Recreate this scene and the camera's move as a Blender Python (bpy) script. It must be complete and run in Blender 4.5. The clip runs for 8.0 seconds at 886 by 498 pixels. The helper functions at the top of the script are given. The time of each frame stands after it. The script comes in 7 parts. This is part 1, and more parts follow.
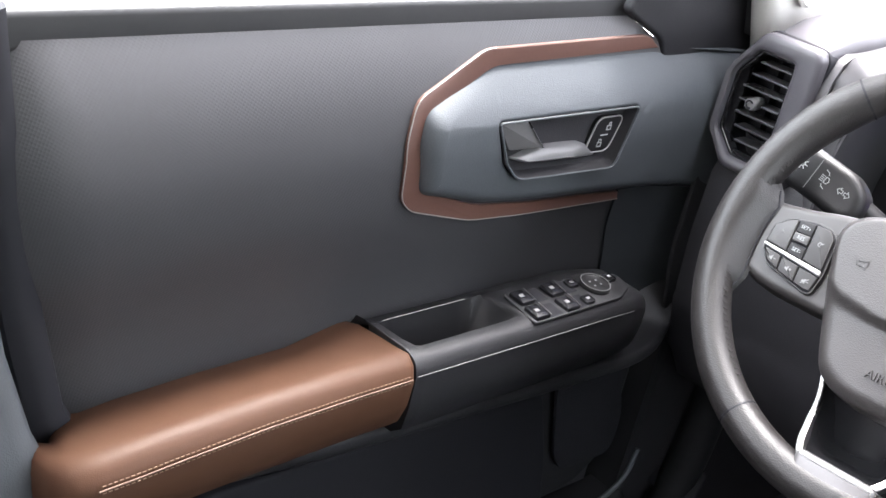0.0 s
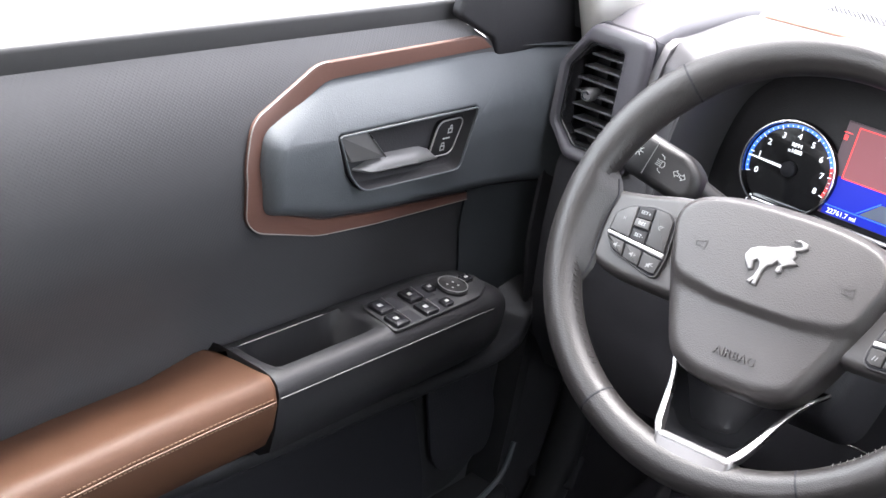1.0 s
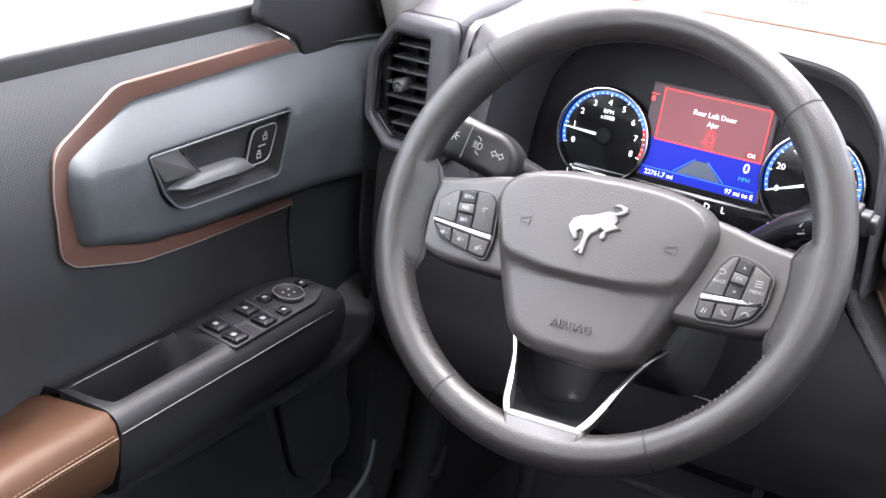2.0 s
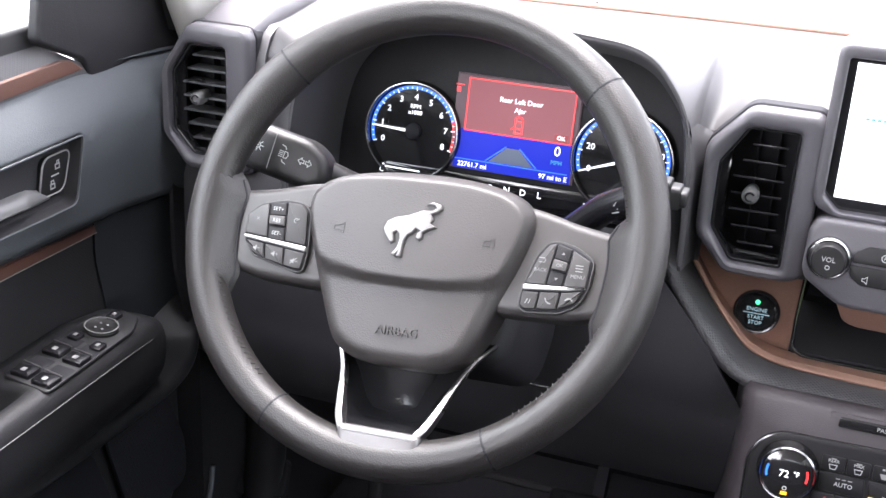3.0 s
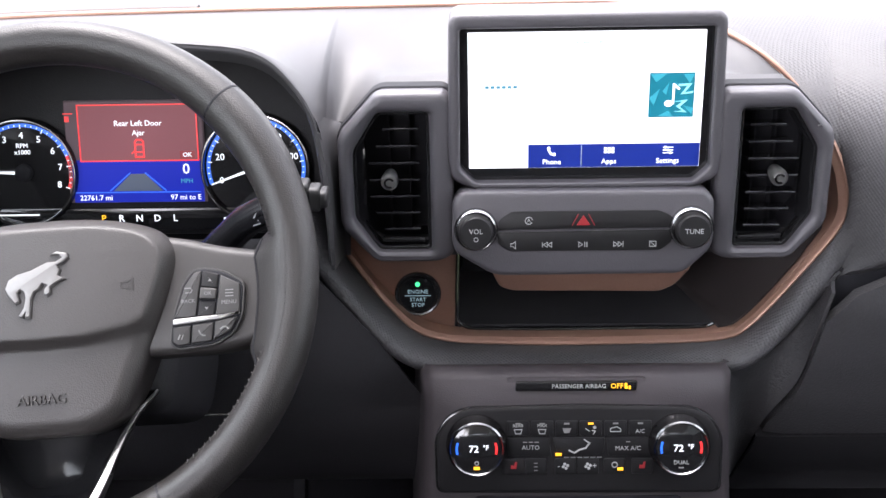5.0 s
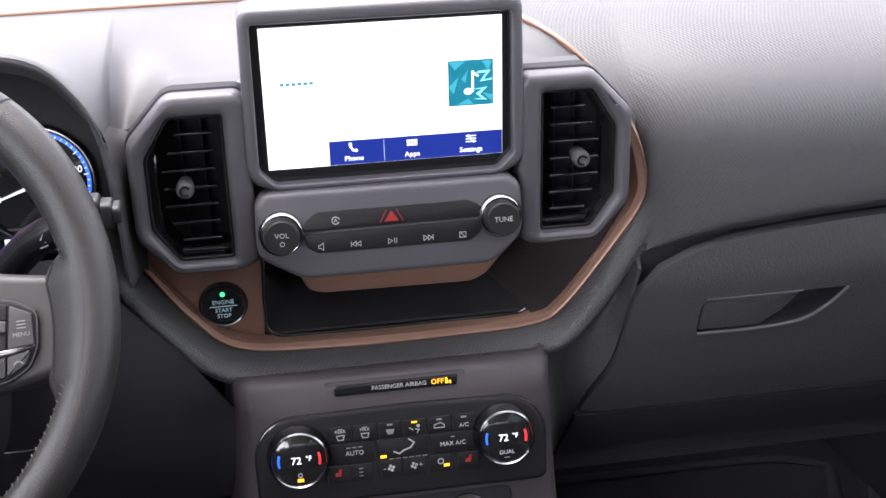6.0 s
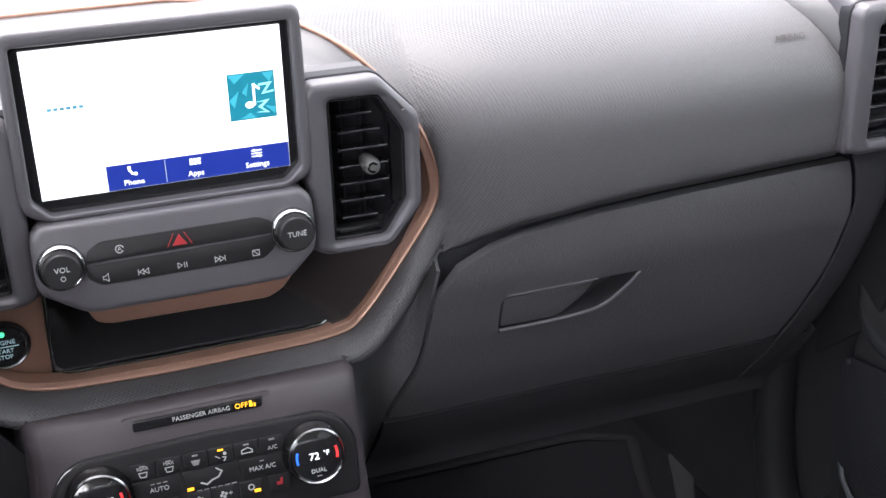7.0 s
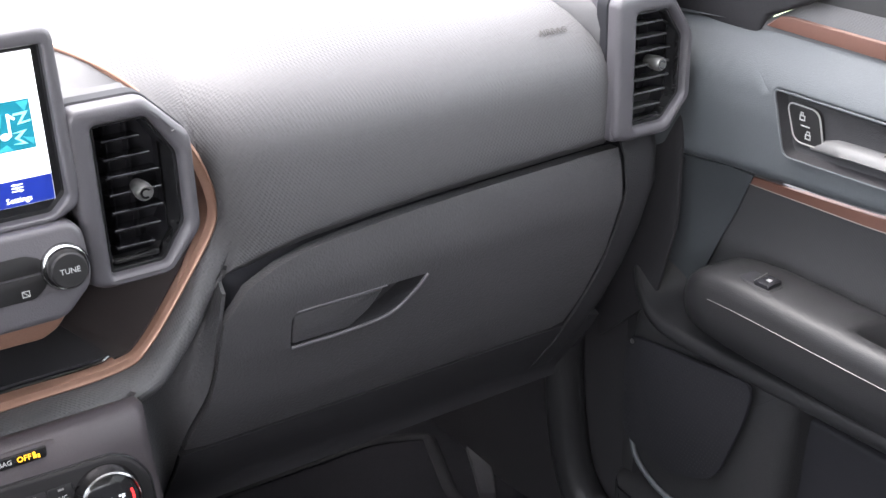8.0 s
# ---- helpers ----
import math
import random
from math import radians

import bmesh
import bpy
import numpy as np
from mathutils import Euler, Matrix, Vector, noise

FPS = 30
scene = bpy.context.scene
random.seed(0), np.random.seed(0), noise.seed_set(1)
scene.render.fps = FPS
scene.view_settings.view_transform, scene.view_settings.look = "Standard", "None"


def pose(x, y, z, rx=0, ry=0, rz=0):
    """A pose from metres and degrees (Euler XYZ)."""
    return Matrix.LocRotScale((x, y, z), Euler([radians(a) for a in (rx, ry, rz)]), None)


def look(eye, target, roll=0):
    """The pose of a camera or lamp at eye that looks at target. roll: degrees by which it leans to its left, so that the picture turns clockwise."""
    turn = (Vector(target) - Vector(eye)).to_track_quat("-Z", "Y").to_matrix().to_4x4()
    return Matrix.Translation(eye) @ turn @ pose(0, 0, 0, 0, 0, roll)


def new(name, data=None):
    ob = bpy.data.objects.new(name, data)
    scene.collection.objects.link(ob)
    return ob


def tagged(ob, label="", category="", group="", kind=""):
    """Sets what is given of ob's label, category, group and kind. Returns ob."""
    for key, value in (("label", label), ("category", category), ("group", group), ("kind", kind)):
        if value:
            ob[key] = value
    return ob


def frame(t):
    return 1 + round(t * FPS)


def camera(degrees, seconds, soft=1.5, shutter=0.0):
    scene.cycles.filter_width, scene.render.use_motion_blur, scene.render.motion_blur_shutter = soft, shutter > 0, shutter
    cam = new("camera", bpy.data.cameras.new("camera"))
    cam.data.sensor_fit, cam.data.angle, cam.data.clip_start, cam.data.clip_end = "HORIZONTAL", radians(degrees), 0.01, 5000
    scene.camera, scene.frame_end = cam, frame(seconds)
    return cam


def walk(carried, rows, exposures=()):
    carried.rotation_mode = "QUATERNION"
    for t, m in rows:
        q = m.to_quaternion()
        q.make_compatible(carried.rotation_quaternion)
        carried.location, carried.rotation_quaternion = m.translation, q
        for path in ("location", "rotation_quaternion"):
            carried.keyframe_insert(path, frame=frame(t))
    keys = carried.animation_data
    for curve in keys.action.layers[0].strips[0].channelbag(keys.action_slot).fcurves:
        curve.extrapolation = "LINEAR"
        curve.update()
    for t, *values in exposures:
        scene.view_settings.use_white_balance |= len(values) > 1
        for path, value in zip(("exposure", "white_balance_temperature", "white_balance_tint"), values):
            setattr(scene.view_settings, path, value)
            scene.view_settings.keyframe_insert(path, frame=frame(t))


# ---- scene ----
cam = camera(40.2, 8.0)
PATH = [
    (0, (-0.104, 0.25, 1.173), (-1.3, 1.614, 0.332), 13.2),
    (0.5, (-0.097, 0.259, 1.178), (-1.246, 1.674, 0.355), 12.0),
    (1, (-0.091, 0.265, 1.184), (-1.144, 1.765, 0.383), 10.2),
    (1.5, (-0.09, 0.274, 1.184), (-1.029, 1.857, 0.4), 7.9),
    (2.8, (-0.074, 0.305, 1.188), (-0.739, 2.027, 0.417), 3.5),
    (3, (-0.084, 0.314, 1.184), (-0.682, 2.062, 0.417), 3.1),
    (3.5, (-0.083, 0.325, 1.186), (-0.564, 2.108, 0.418), 1.6),
    (4, (-0.084, 0.337, 1.189), (-0.442, 2.15, 0.424), 0.2),
    (4.5, (-0.081, 0.35, 1.188), (-0.3, 2.185, 0.423), -0.7),
    (4.7, (-0.08, 0.354, 1.186), (-0.237, 2.194, 0.417), -1.0),
    (6, (-0.096, 0.393, 1.18), (0.195, 2.203, 0.38), -1.4),
    (6.5, (-0.089, 0.407, 1.184), (0.354, 2.178, 0.367), -1.7),
    (7, (-0.091, 0.418, 1.188), (0.525, 2.133, 0.362), -1.5),
    (7.5, (-0.09, 0.431, 1.189), (0.707, 2.066, 0.357), -1.2),
    (8, (-0.092, 0.443, 1.191), (0.859, 1.989, 0.352), -1.6),
]
walk(cam, [(t, look(eye, target, roll)) for t, eye, target, roll in PATH], exposures=[(0.0, 4.90, 6450, 16), (3.5, 4.82, 6450, 18), (4.5, 4.3, 6450, 18), (6.0, 4.1, 6450, 18), (6.5, 4.1, 6500, 16), (7.0, 4.3, 6500, 16), (8.0, 4.7, 6550, 15)])

# ---------------------------------------------------------------- world and light
world = bpy.data.worlds.new("sky")
scene.world = world
world.use_nodes = True
wn, wl = world.node_tree.nodes, world.node_tree.links
wn.clear()
sky = wn.new("ShaderNodeTexSky")
sky.sky_type, sky.sun_disc = "NISHITA", False
sky.sun_elevation, sky.sun_rotation = radians(73), radians(-27)
sky.dust_density, sky.air_density = 3.0, 1.0
pale = wn.new("ShaderNodeHueSaturation")
pale.inputs["Saturation"].default_value = 0.25
back = wn.new("ShaderNodeBackground")
back.inputs["Strength"].default_value = 0.15
wout = wn.new("ShaderNodeOutputWorld")
wl.new(sky.outputs[0], pale.inputs["Color"])
wl.new(pale.outputs[0], back.inputs["Color"])
wl.new(back.outputs[0], wout.inputs["Surface"])

sun_data = bpy.data.lights.new("sun", "SUN")
sun_data.energy, sun_data.angle, sun_data.color = 0.6, radians(40), (1.0, 0.98, 0.96)
sun = new("sun", sun_data)
sun.matrix_world = look((-0.20, 0.40, 1.50), (0, 0, 0))

# daylight of the open rear left door, behind the driver
door_data = bpy.data.lights.new("rear_door_daylight", "AREA")
door_data.shape, door_data.size, door_data.size_y, door_data.energy = "RECTANGLE", 0.85, 0.50, 0.5
door_light = new("rear_door_daylight", door_data)
door_light.matrix_world = look((-0.80, -0.38, 1.24), (0.0, 0.35, 0.95))


# ---------------------------------------------------------------- materials
LAMP = 0.075  # brightness of lit displays against daylight


def mat(name, color, rough=0.5, metal=0.0, grain=0.0, scale=400.0, bump=0.0, kind="noise", spec=0.5, emit=0.0, coat=0.0, wear=0.0):
    """Procedural surface: colour varied at two scales, roughness varied, and a fine relief."""
    m = bpy.data.materials.new(name)
    m.use_nodes = True
    nt = m.node_tree
    b = nt.nodes["Principled BSDF"]
    b.inputs["Base Color"].default_value = (*color, 1)
    b.inputs["Roughness"].default_value = rough
    b.inputs["Metallic"].default_value = metal
    b.inputs["Specular IOR Level"].default_value = spec
    b.inputs["Coat Weight"].default_value = coat
    if emit:
        b.inputs["Emission Color"].default_value = (*color, 1)
        b.inputs["Emission Strength"].default_value = emit * LAMP
    co = nt.nodes.new("ShaderNodeTexCoord")
    if grain or wear:
        big = nt.nodes.new("ShaderNodeTexNoise")
        big.inputs["Scale"].default_value, big.inputs["Detail"].default_value = 9.0, 6.0
        nt.links.new(co.outputs["Object"], big.inputs["Vector"])
        fine = nt.nodes.new("ShaderNodeTexNoise")
        fine.inputs["Scale"].default_value, fine.inputs["Detail"].default_value = scale * 0.6, 3.0
        nt.links.new(co.outputs["Object"], fine.inputs["Vector"])
        add = nt.nodes.new("ShaderNodeMath")
        add.operation = "ADD"
        nt.links.new(big.outputs["Fac"], add.inputs[0])
        nt.links.new(fine.outputs["Fac"], add.inputs[1])
        span = nt.nodes.new("ShaderNodeMapRange")
        span.inputs[1].default_value, span.inputs[2].default_value = 0.6, 1.4
        span.inputs[3].default_value, span.inputs[4].default_value = 1 - grain, 1 + grain
        nt.links.new(add.outputs[0], span.inputs[0])
        mul = nt.nodes.new("ShaderNodeVectorMath")
        mul.operation = "MULTIPLY"
        mul.inputs[0].default_value = color
        nt.links.new(span.outputs[0], mul.inputs[1])
        nt.links.new(mul.outputs[0], b.inputs["Base Color"])
        rr = nt.nodes.new("ShaderNodeMapRange")
        rr.inputs[1].default_value, rr.inputs[2].default_value = 0.3, 0.7
        rr.inputs[3].default_value, rr.inputs[4].default_value = rough - 0.05 - wear, rough + 0.05 + wear
        nt.links.new(big.outputs["Fac"], rr.inputs[0])
        nt.links.new(rr.outputs[0], b.inputs["Roughness"])
    if bump:
        if kind == "noise":
            tex = nt.nodes.new("ShaderNodeTexNoise")
            tex.inputs["Detail"].default_value = 4.0
            out = tex.outputs["Fac"]
        elif kind == "cells":
            tex = nt.nodes.new("ShaderNodeTexVoronoi")
            out = tex.outputs["Distance"]
        elif kind == "dots":
            tex = nt.nodes.new("ShaderNodeTexVoronoi")
            tex.inputs["Randomness"].default_value = 0.0
            out = tex.outputs["Distance"]
        else:
            tex = nt.nodes.new("ShaderNodeTexWave")
            tex.bands_direction = "DIAGONAL"
            out = tex.outputs["Fac"]
        tex.inputs["Scale"].default_value = scale
        turn = nt.nodes.new("ShaderNodeMapping")
        turn.inputs["Rotation"].default_value = (0.62, 0.35, 0.785) if kind == "dots" else (0, 0, 0)
        nt.links.new(co.outputs["Object"], turn.inputs["Vector"])
        nt.links.new(turn.outputs["Vector"], tex.inputs["Vector"])
        bn = nt.nodes.new("ShaderNodeBump")
        bn.inputs["Strength"].default_value, bn.inputs["Distance"].default_value = bump, 0.0006
        nt.links.new(out, bn.inputs["Height"])
        nt.links.new(bn.outputs["Normal"], b.inputs["Normal"])
    return m


DASH = mat("dash_soft_plastic", (0.050, 0.0485, 0.0515), 0.50, grain=0.08, scale=1400, bump=0.12, kind="cells")
DASH_WEAVE = mat("dash_embossed", (0.060, 0.0585, 0.0615), 0.54, grain=0.08, scale=430, bump=0.9, kind="dots")
DASH_DARK = mat("dash_dark_plastic", (0.0175, 0.017, 0.019), 0.60, spec=0.25, grain=0.12, scale=800, bump=0.3, kind="cells")
KNEE = mat("knee_plastic", (0.027, 0.026, 0.029), 0.58, spec=0.3, grain=0.12, scale=800, bump=0.3, kind="cells")
CONSOLE = mat("console_plastic", (0.038, 0.0325, 0.036), 0.55, spec=0.35, grain=0.08, scale=900, bump=0.15, kind="cells")
GLOVE = mat("glovebox_plastic", (0.036, 0.035, 0.0375), 0.54, grain=0.12, scale=520, bump=0.6, kind="cells", spec=0.4)
HOUSING = mat("housing_plastic", (0.060, 0.0565, 0.0635), 0.45, grain=0.06, scale=900, bump=0.15, kind="cells")
DOOR_PAD = mat("door_embossed", (0.036, 0.036, 0.0385), 0.52, spec=0.45, grain=0.05, scale=480, bump=0.35, kind="dots")
DOOR_BLUE = mat("door_blue_grey", (0.060, 0.066, 0.072), 0.58, spec=0.25, grain=0.08, scale=900, bump=0.2, kind="cells")
# darker copy of DOOR_BLUE: the shade on the door's front is in the colour
DOOR_SHADED = mat("door_front_shaded", (0.038, 0.042, 0.046), 0.60, spec=0.25, grain=0.08, scale=900, bump=0.2, kind="cells")
DOOR_DARK = mat("door_dark_plastic", (0.021, 0.021, 0.0225), 0.62, spec=0.14, grain=0.12, scale=800, bump=0.3, kind="cells")
GRIP = mat("grip_plastic", (0.017, 0.017, 0.0185), 0.46, spec=0.30, grain=0.10, scale=900, bump=0.2, kind="cells")
PULL_LIT = mat("pull_lit_grey", (0.105, 0.104, 0.105), 0.42, grain=0.05, scale=900)
PIPING = mat("leather_piping", (0.105, 0.058, 0.036), 0.6, grain=0.06)
LEATHER = mat("brown_leather", (0.058, 0.0270, 0.0150), 0.55, spec=0.22, grain=0.06, scale=1200, bump=0.12, kind="cells", wear=0.04)
THREAD = mat("tan_thread", (0.15, 0.092, 0.06), 0.8)
GREY_THREAD = mat("grey_thread", (0.022, 0.020, 0.020), 0.8)
TRIM = mat("brown_trim", (0.088, 0.040, 0.029), 0.50, grain=0.08, scale=500)
TRIM_GLINT = mat("trim_glint", (0.24, 0.23, 0.22), 0.4, metal=0.3)
LINE = mat("line_grey", (0.10, 0.097, 0.095), 0.4, metal=0.2)
COPPER = mat("copper_paint", (0.30, 0.172, 0.126), 0.40, metal=0.45, grain=0.08, scale=900)
RIM_LEATHER = mat("rim_leather", (0.0165, 0.0150, 0.0145), 0.44, spec=0.42, grain=0.22, scale=950, bump=0.26, kind="cells", wear=0.05)
COVER = mat("airbag_cover", (0.031, 0.0278, 0.0268), 0.47, grain=0.06, scale=1000, bump=0.24, kind="cells")
SPOKE = mat("spoke_plastic", (0.031, 0.0285, 0.0276), 0.46, grain=0.06, scale=1100, bump=0.08, kind="cells")
CHROME = mat("chrome", (0.42, 0.42, 0.43), 0.14, metal=1.0)
SATIN = mat("satin_silver", (0.25, 0.245, 0.242), 0.30, metal=0.9, grain=0.04)
BADGE = mat("badge_silver", (0.19, 0.184, 0.180), 0.42, metal=0.7, grain=0.05)
PIANO = mat("piano_black", (0.012, 0.012, 0.013), 0.10, spec=0.5, coat=0.4)
BUTTON = mat("button_black", (0.014, 0.0135, 0.0142), 0.46, grain=0.05, spec=0.22)
SLAT = mat("slat_black", (0.011, 0.011, 0.013), 0.22, grain=0.05, spec=0.5)
# lit copy of SLAT: windscreen light on the end vents' slats is in the colour
SLAT_LIT = mat("slat_black_lit", (0.050, 0.050, 0.052), 0.30, grain=0.05, spec=0.5)
STALK = mat("stalk_plastic", (0.0145, 0.014, 0.0145), 0.46, grain=0.08, scale=900, bump=0.15, kind="cells", spec=0.35)
DARK = mat("deep_black", (0.014, 0.014, 0.017), 0.7, spec=0.2)
RUBBER = mat("seal_rubber", (0.014, 0.014, 0.015), 0.6, grain=0.1)
CARPET = mat("carpet", (0.0105, 0.0105, 0.0125), 0.95, spec=0.05, grain=0.35, scale=900, bump=0.9)
MAT_RUBBER = mat("mat_rubber", (0.011, 0.011, 0.0125), 0.8, spec=0.12, grain=0.2, scale=300, bump=0.5)
HEADLINER = mat("headliner", (0.55, 0.53, 0.50), 0.95, grain=0.06, scale=900, bump=0.4)
PILLAR = mat("pillar_trim", (0.52, 0.51, 0.48), 0.75, grain=0.05, scale=900, bump=0.3)
BODY = mat("body_paint", (0.30, 0.31, 0.33), 0.35, grain=0.03)
PAPER = mat("sticker_paper", (0.72, 0.68, 0.56), 0.7, grain=0.04)
GRASS = mat("grass", (0.06, 0.085, 0.035), 0.95, grain=0.5, scale=30, bump=0.9)
CONCRETE = mat("pale_concrete", (0.36, 0.355, 0.34), 0.9, grain=0.18, scale=14, bump=0.5)
WHITE_INK = mat("white_marking", (0.30, 0.31, 0.31), 0.6, emit=0.09)
GREY_INK = mat("grey_marking", (0.17, 0.17, 0.17), 0.6)
# darker tone holds the shading of letters raised in the cover's own colour
EMBOSS = mat("emboss_shade_marking", (0.024, 0.021, 0.020), 0.5)
GAP_SHADE = mat("gap_shade_grey", (0.055, 0.045, 0.042), 0.6, grain=0.1)
KEY = mat("key_plastic", (0.022, 0.0208, 0.0205), 0.50, grain=0.06, scale=900, bump=0.1, kind="cells", spec=0.35)
STRIP_SILVER = mat("strip_silver", (0.34, 0.335, 0.33), 0.40, metal=0.5, grain=0.04)
POD = mat("pod_plastic", (0.030, 0.0285, 0.028), 0.50, grain=0.06, scale=900, bump=0.1, kind="cells")
SCREEN_WHITE = mat("screen_white", (0.95, 0.97, 1.0), 0.3, emit=1.0)
SCREEN_BLUE = mat("screen_blue", (0.010, 0.024, 0.20), 0.3, emit=0.45)
SCREEN_TEAL = mat("screen_teal", (0.006, 0.13, 0.18), 0.3, emit=0.7)
SCREEN_TEAL_PALE = mat("screen_pale_teal", (0.03, 0.26, 0.33), 0.3, emit=0.7)
SCREEN_MARK = mat("screen_mark", (0.35, 0.45, 0.50), 0.3, emit=0.5)
SCREEN_LOGO = mat("screen_logo_blue", (0.04, 0.17, 0.24), 0.3, emit=0.6)
LIT_WHITE = mat("lit_white", (0.85, 0.90, 0.95), 0.4, emit=0.9)
LIT_BLUE = mat("lit_blue", (0.02, 0.13, 0.75), 0.4, emit=0.8)
LIT_RED = mat("lit_red", (0.85, 0.03, 0.03), 0.4, emit=0.7)
LIT_AMBER = mat("lit_amber", (1.0, 0.45, 0.02), 0.4, emit=1.0)
LIT_GREEN = mat("lit_green", (0.05, 0.95, 0.30), 0.4, emit=1.2)
DISPLAY_GREY = mat("display_grey", (0.10, 0.075, 0.085), 0.35, emit=0.30, spec=0.08)
DISPLAY_RED = mat("display_red_panel", (0.20, 0.075, 0.085), 0.35, emit=0.45, spec=0.08)
DISPLAY_NAVY = mat("display_navy", (0.012, 0.022, 0.30), 0.35, emit=0.6, spec=0.08)
HAZARD = mat("hazard_red", (0.25, 0.018, 0.022), 0.4, emit=0.1)


def glass_mat(name="window_glass", clear=(0.92, 0.95, 0.93, 1)):
    m = bpy.data.materials.new(name)
    m.use_nodes = True
    nt = m.node_tree
    nt.nodes.clear()
    o = nt.nodes.new("ShaderNodeOutputMaterial")
    mix, tr, gl = nt.nodes.new("ShaderNodeMixShader"), nt.nodes.new("ShaderNodeBsdfTransparent"), nt.nodes.new("ShaderNodeBsdfGlossy")
    tr.inputs[0].default_value = clear
    gl.inputs["Roughness"].default_value = 0.02
    mix.inputs[0].default_value = 0.06
    nt.links.new(tr.outputs[0], mix.inputs[1])
    nt.links.new(gl.outputs[0], mix.inputs[2])
    nt.links.new(mix.outputs[0], o.inputs[0])
    return m


GLASS = glass_mat()
SCREEN_GLASS = glass_mat("windscreen_glass", (0.68, 0.685, 0.68, 1))
TINT = glass_mat("tinted_glass", (0.30, 0.31, 0.30, 1))

# ---------------------------------------------------------------- building helpers
ROOT = {}


def thing(name, at, label, category, group="", kind=""):
    """A top-level thing: an Empty at its base, whose parts are meshes."""
    ob = new(name)
    ob.empty_display_size = 0.05
    ob.location = at
    ROOT[ob] = Vector(at)
    return tagged(ob, label, category, group, kind)


def smooth(me, angle=35):
    for p in me.polygons:
        p.use_smooth = True
    me.set_sharp_from_angle(angle=radians(angle))


def part(name, bm, material, parent=None, label="", mirror=False, angle=35, kind=""):
    """Links a bmesh, given in the world's coordinates, as one mesh object under parent."""
    if mirror:
        for v in bm.verts:
            v.co.x = -v.co.x
        bmesh.ops.reverse_faces(bm, faces=bm.faces)
    me = bpy.data.meshes.new(name)
    base = ROOT[parent] if parent else Vector((0, 0, 0))
    for v in bm.verts:
        v.co -= base
    bm.to_mesh(me)
    bm.free()
    me.materials.append(material)
    smooth(me, angle)
    ob = new(name, me)
    if parent:
        ob.parent = parent
        ROOT[ob] = base
    else:
        ROOT[ob] = Vector((0, 0, 0))
    return tagged(ob, label, kind=kind)


def lone(name, bm, material, label, category, kind="", group="", angle=35):
    """A top-level thing that is one mesh, with its origin at its middle."""
    mid = sum((v.co for v in bm.verts), Vector()) / max(1, len(bm.verts))
    for v in bm.verts:
        v.co -= mid
    me = bpy.data.meshes.new(name)
    bm.to_mesh(me)
    bm.free()
    me.materials.append(material)
    smooth(me, angle)
    ob = new(name, me)
    ob.location = mid
    ROOT[ob] = mid
    return tagged(ob, label, category, group, kind)


def face(x, y, z, tilt=0.0, turn=0.0):
    """Local frame of a surface that looks at the driver: x right, y up the surface, z out of it. tilt: how far it leans back."""
    t = radians(tilt)
    m = Matrix(((1, 0, 0, 0), (0, math.sin(t), -math.cos(t), 0), (0, math.cos(t), math.sin(t), 0), (0, 0, 0, 1)))
    return Matrix.Translation((x, y, z)) @ Matrix.Rotation(radians(turn), 4, "Z") @ m


def side(x, y=0.0, z=0.0, lean=0.0):
    """Local frame of the driver's door: x ahead, y up, z into the car. lean: how far its top leans out."""
    m = Matrix(((0, 0, 1, 0), (1, 0, 0, 0), (0, 1, 0, 0), (0, 0, 0, 1)))
    return Matrix.Translation((x, y, z)) @ m @ Matrix.Rotation(radians(-lean), 4, "X")


def fillet(pts, r, n=5):
    """Rounds the corners of a closed polygon."""
    out, k = [], len(pts)
    for i in range(k):
        a, b, c = Vector(pts[i - 1]).to_2d(), Vector(pts[i]).to_2d(), Vector(pts[(i + 1) % k]).to_2d()
        rr = r[i] if isinstance(r, (list, tuple)) else r
        p, q = (a - b), (c - b)
        d = min(rr, p.length * 0.45, q.length * 0.45)
        if d < 1e-5:
            out.append(b)
            continue
        s, e = b + p.normalized() * d, b + q.normalized() * d
        for j in range(n + 1):
            t = j / n
            out.append((1 - t) ** 2 * s + 2 * t * (1 - t) * b + t * t * e)
    return out


def fillet_open(pts, r, n=5):
    """Rounds the inner corners of an open line."""
    out = [Vector(pts[0]).to_2d()]
    for i in range(1, len(pts) - 1):
        a, b, c = Vector(pts[i - 1]).to_2d(), Vector(pts[i]).to_2d(), Vector(pts[i + 1]).to_2d()
        p, q = (a - b), (c - b)
        d = min(r, p.length * 0.45, q.length * 0.45)
        s, e = b + p.normalized() * d, b + q.normalized() * d
        for j in range(n + 1):
            t = j / n
            out.append((1 - t) ** 2 * s + 2 * t * (1 - t) * b + t * t * e)
    return out + [Vector(pts[-1]).to_2d()]


def ccw(pts):
    area = sum(pts[i - 1][0] * pts[i][1] - pts[i][0] * pts[i - 1][1] for i in range(len(pts)))
    pts = [Vector((p[0], p[1])) for p in pts]
    return pts if area > 0 else pts[::-1]


def inset(pts, d):
    """Moves a counter-clockwise outline inwards by d."""
    out, k = [], len(pts)
    for i in range(k):
        a, b, c = pts[i - 1], pts[i], pts[(i + 1) % k]
        p, q = (b - a), (c - b)
        if p.length < 1e-7 or q.length < 1e-7:
            out.append(b.copy())
            continue
        n1, n2 = Vector((-p.y, p.x)).normalized(), Vector((-q.y, q.x)).normalized()
        m = n1 + n2
        m = m / max(0.25, m.length_squared / 2)
        out.append(b + m * d)
    return out


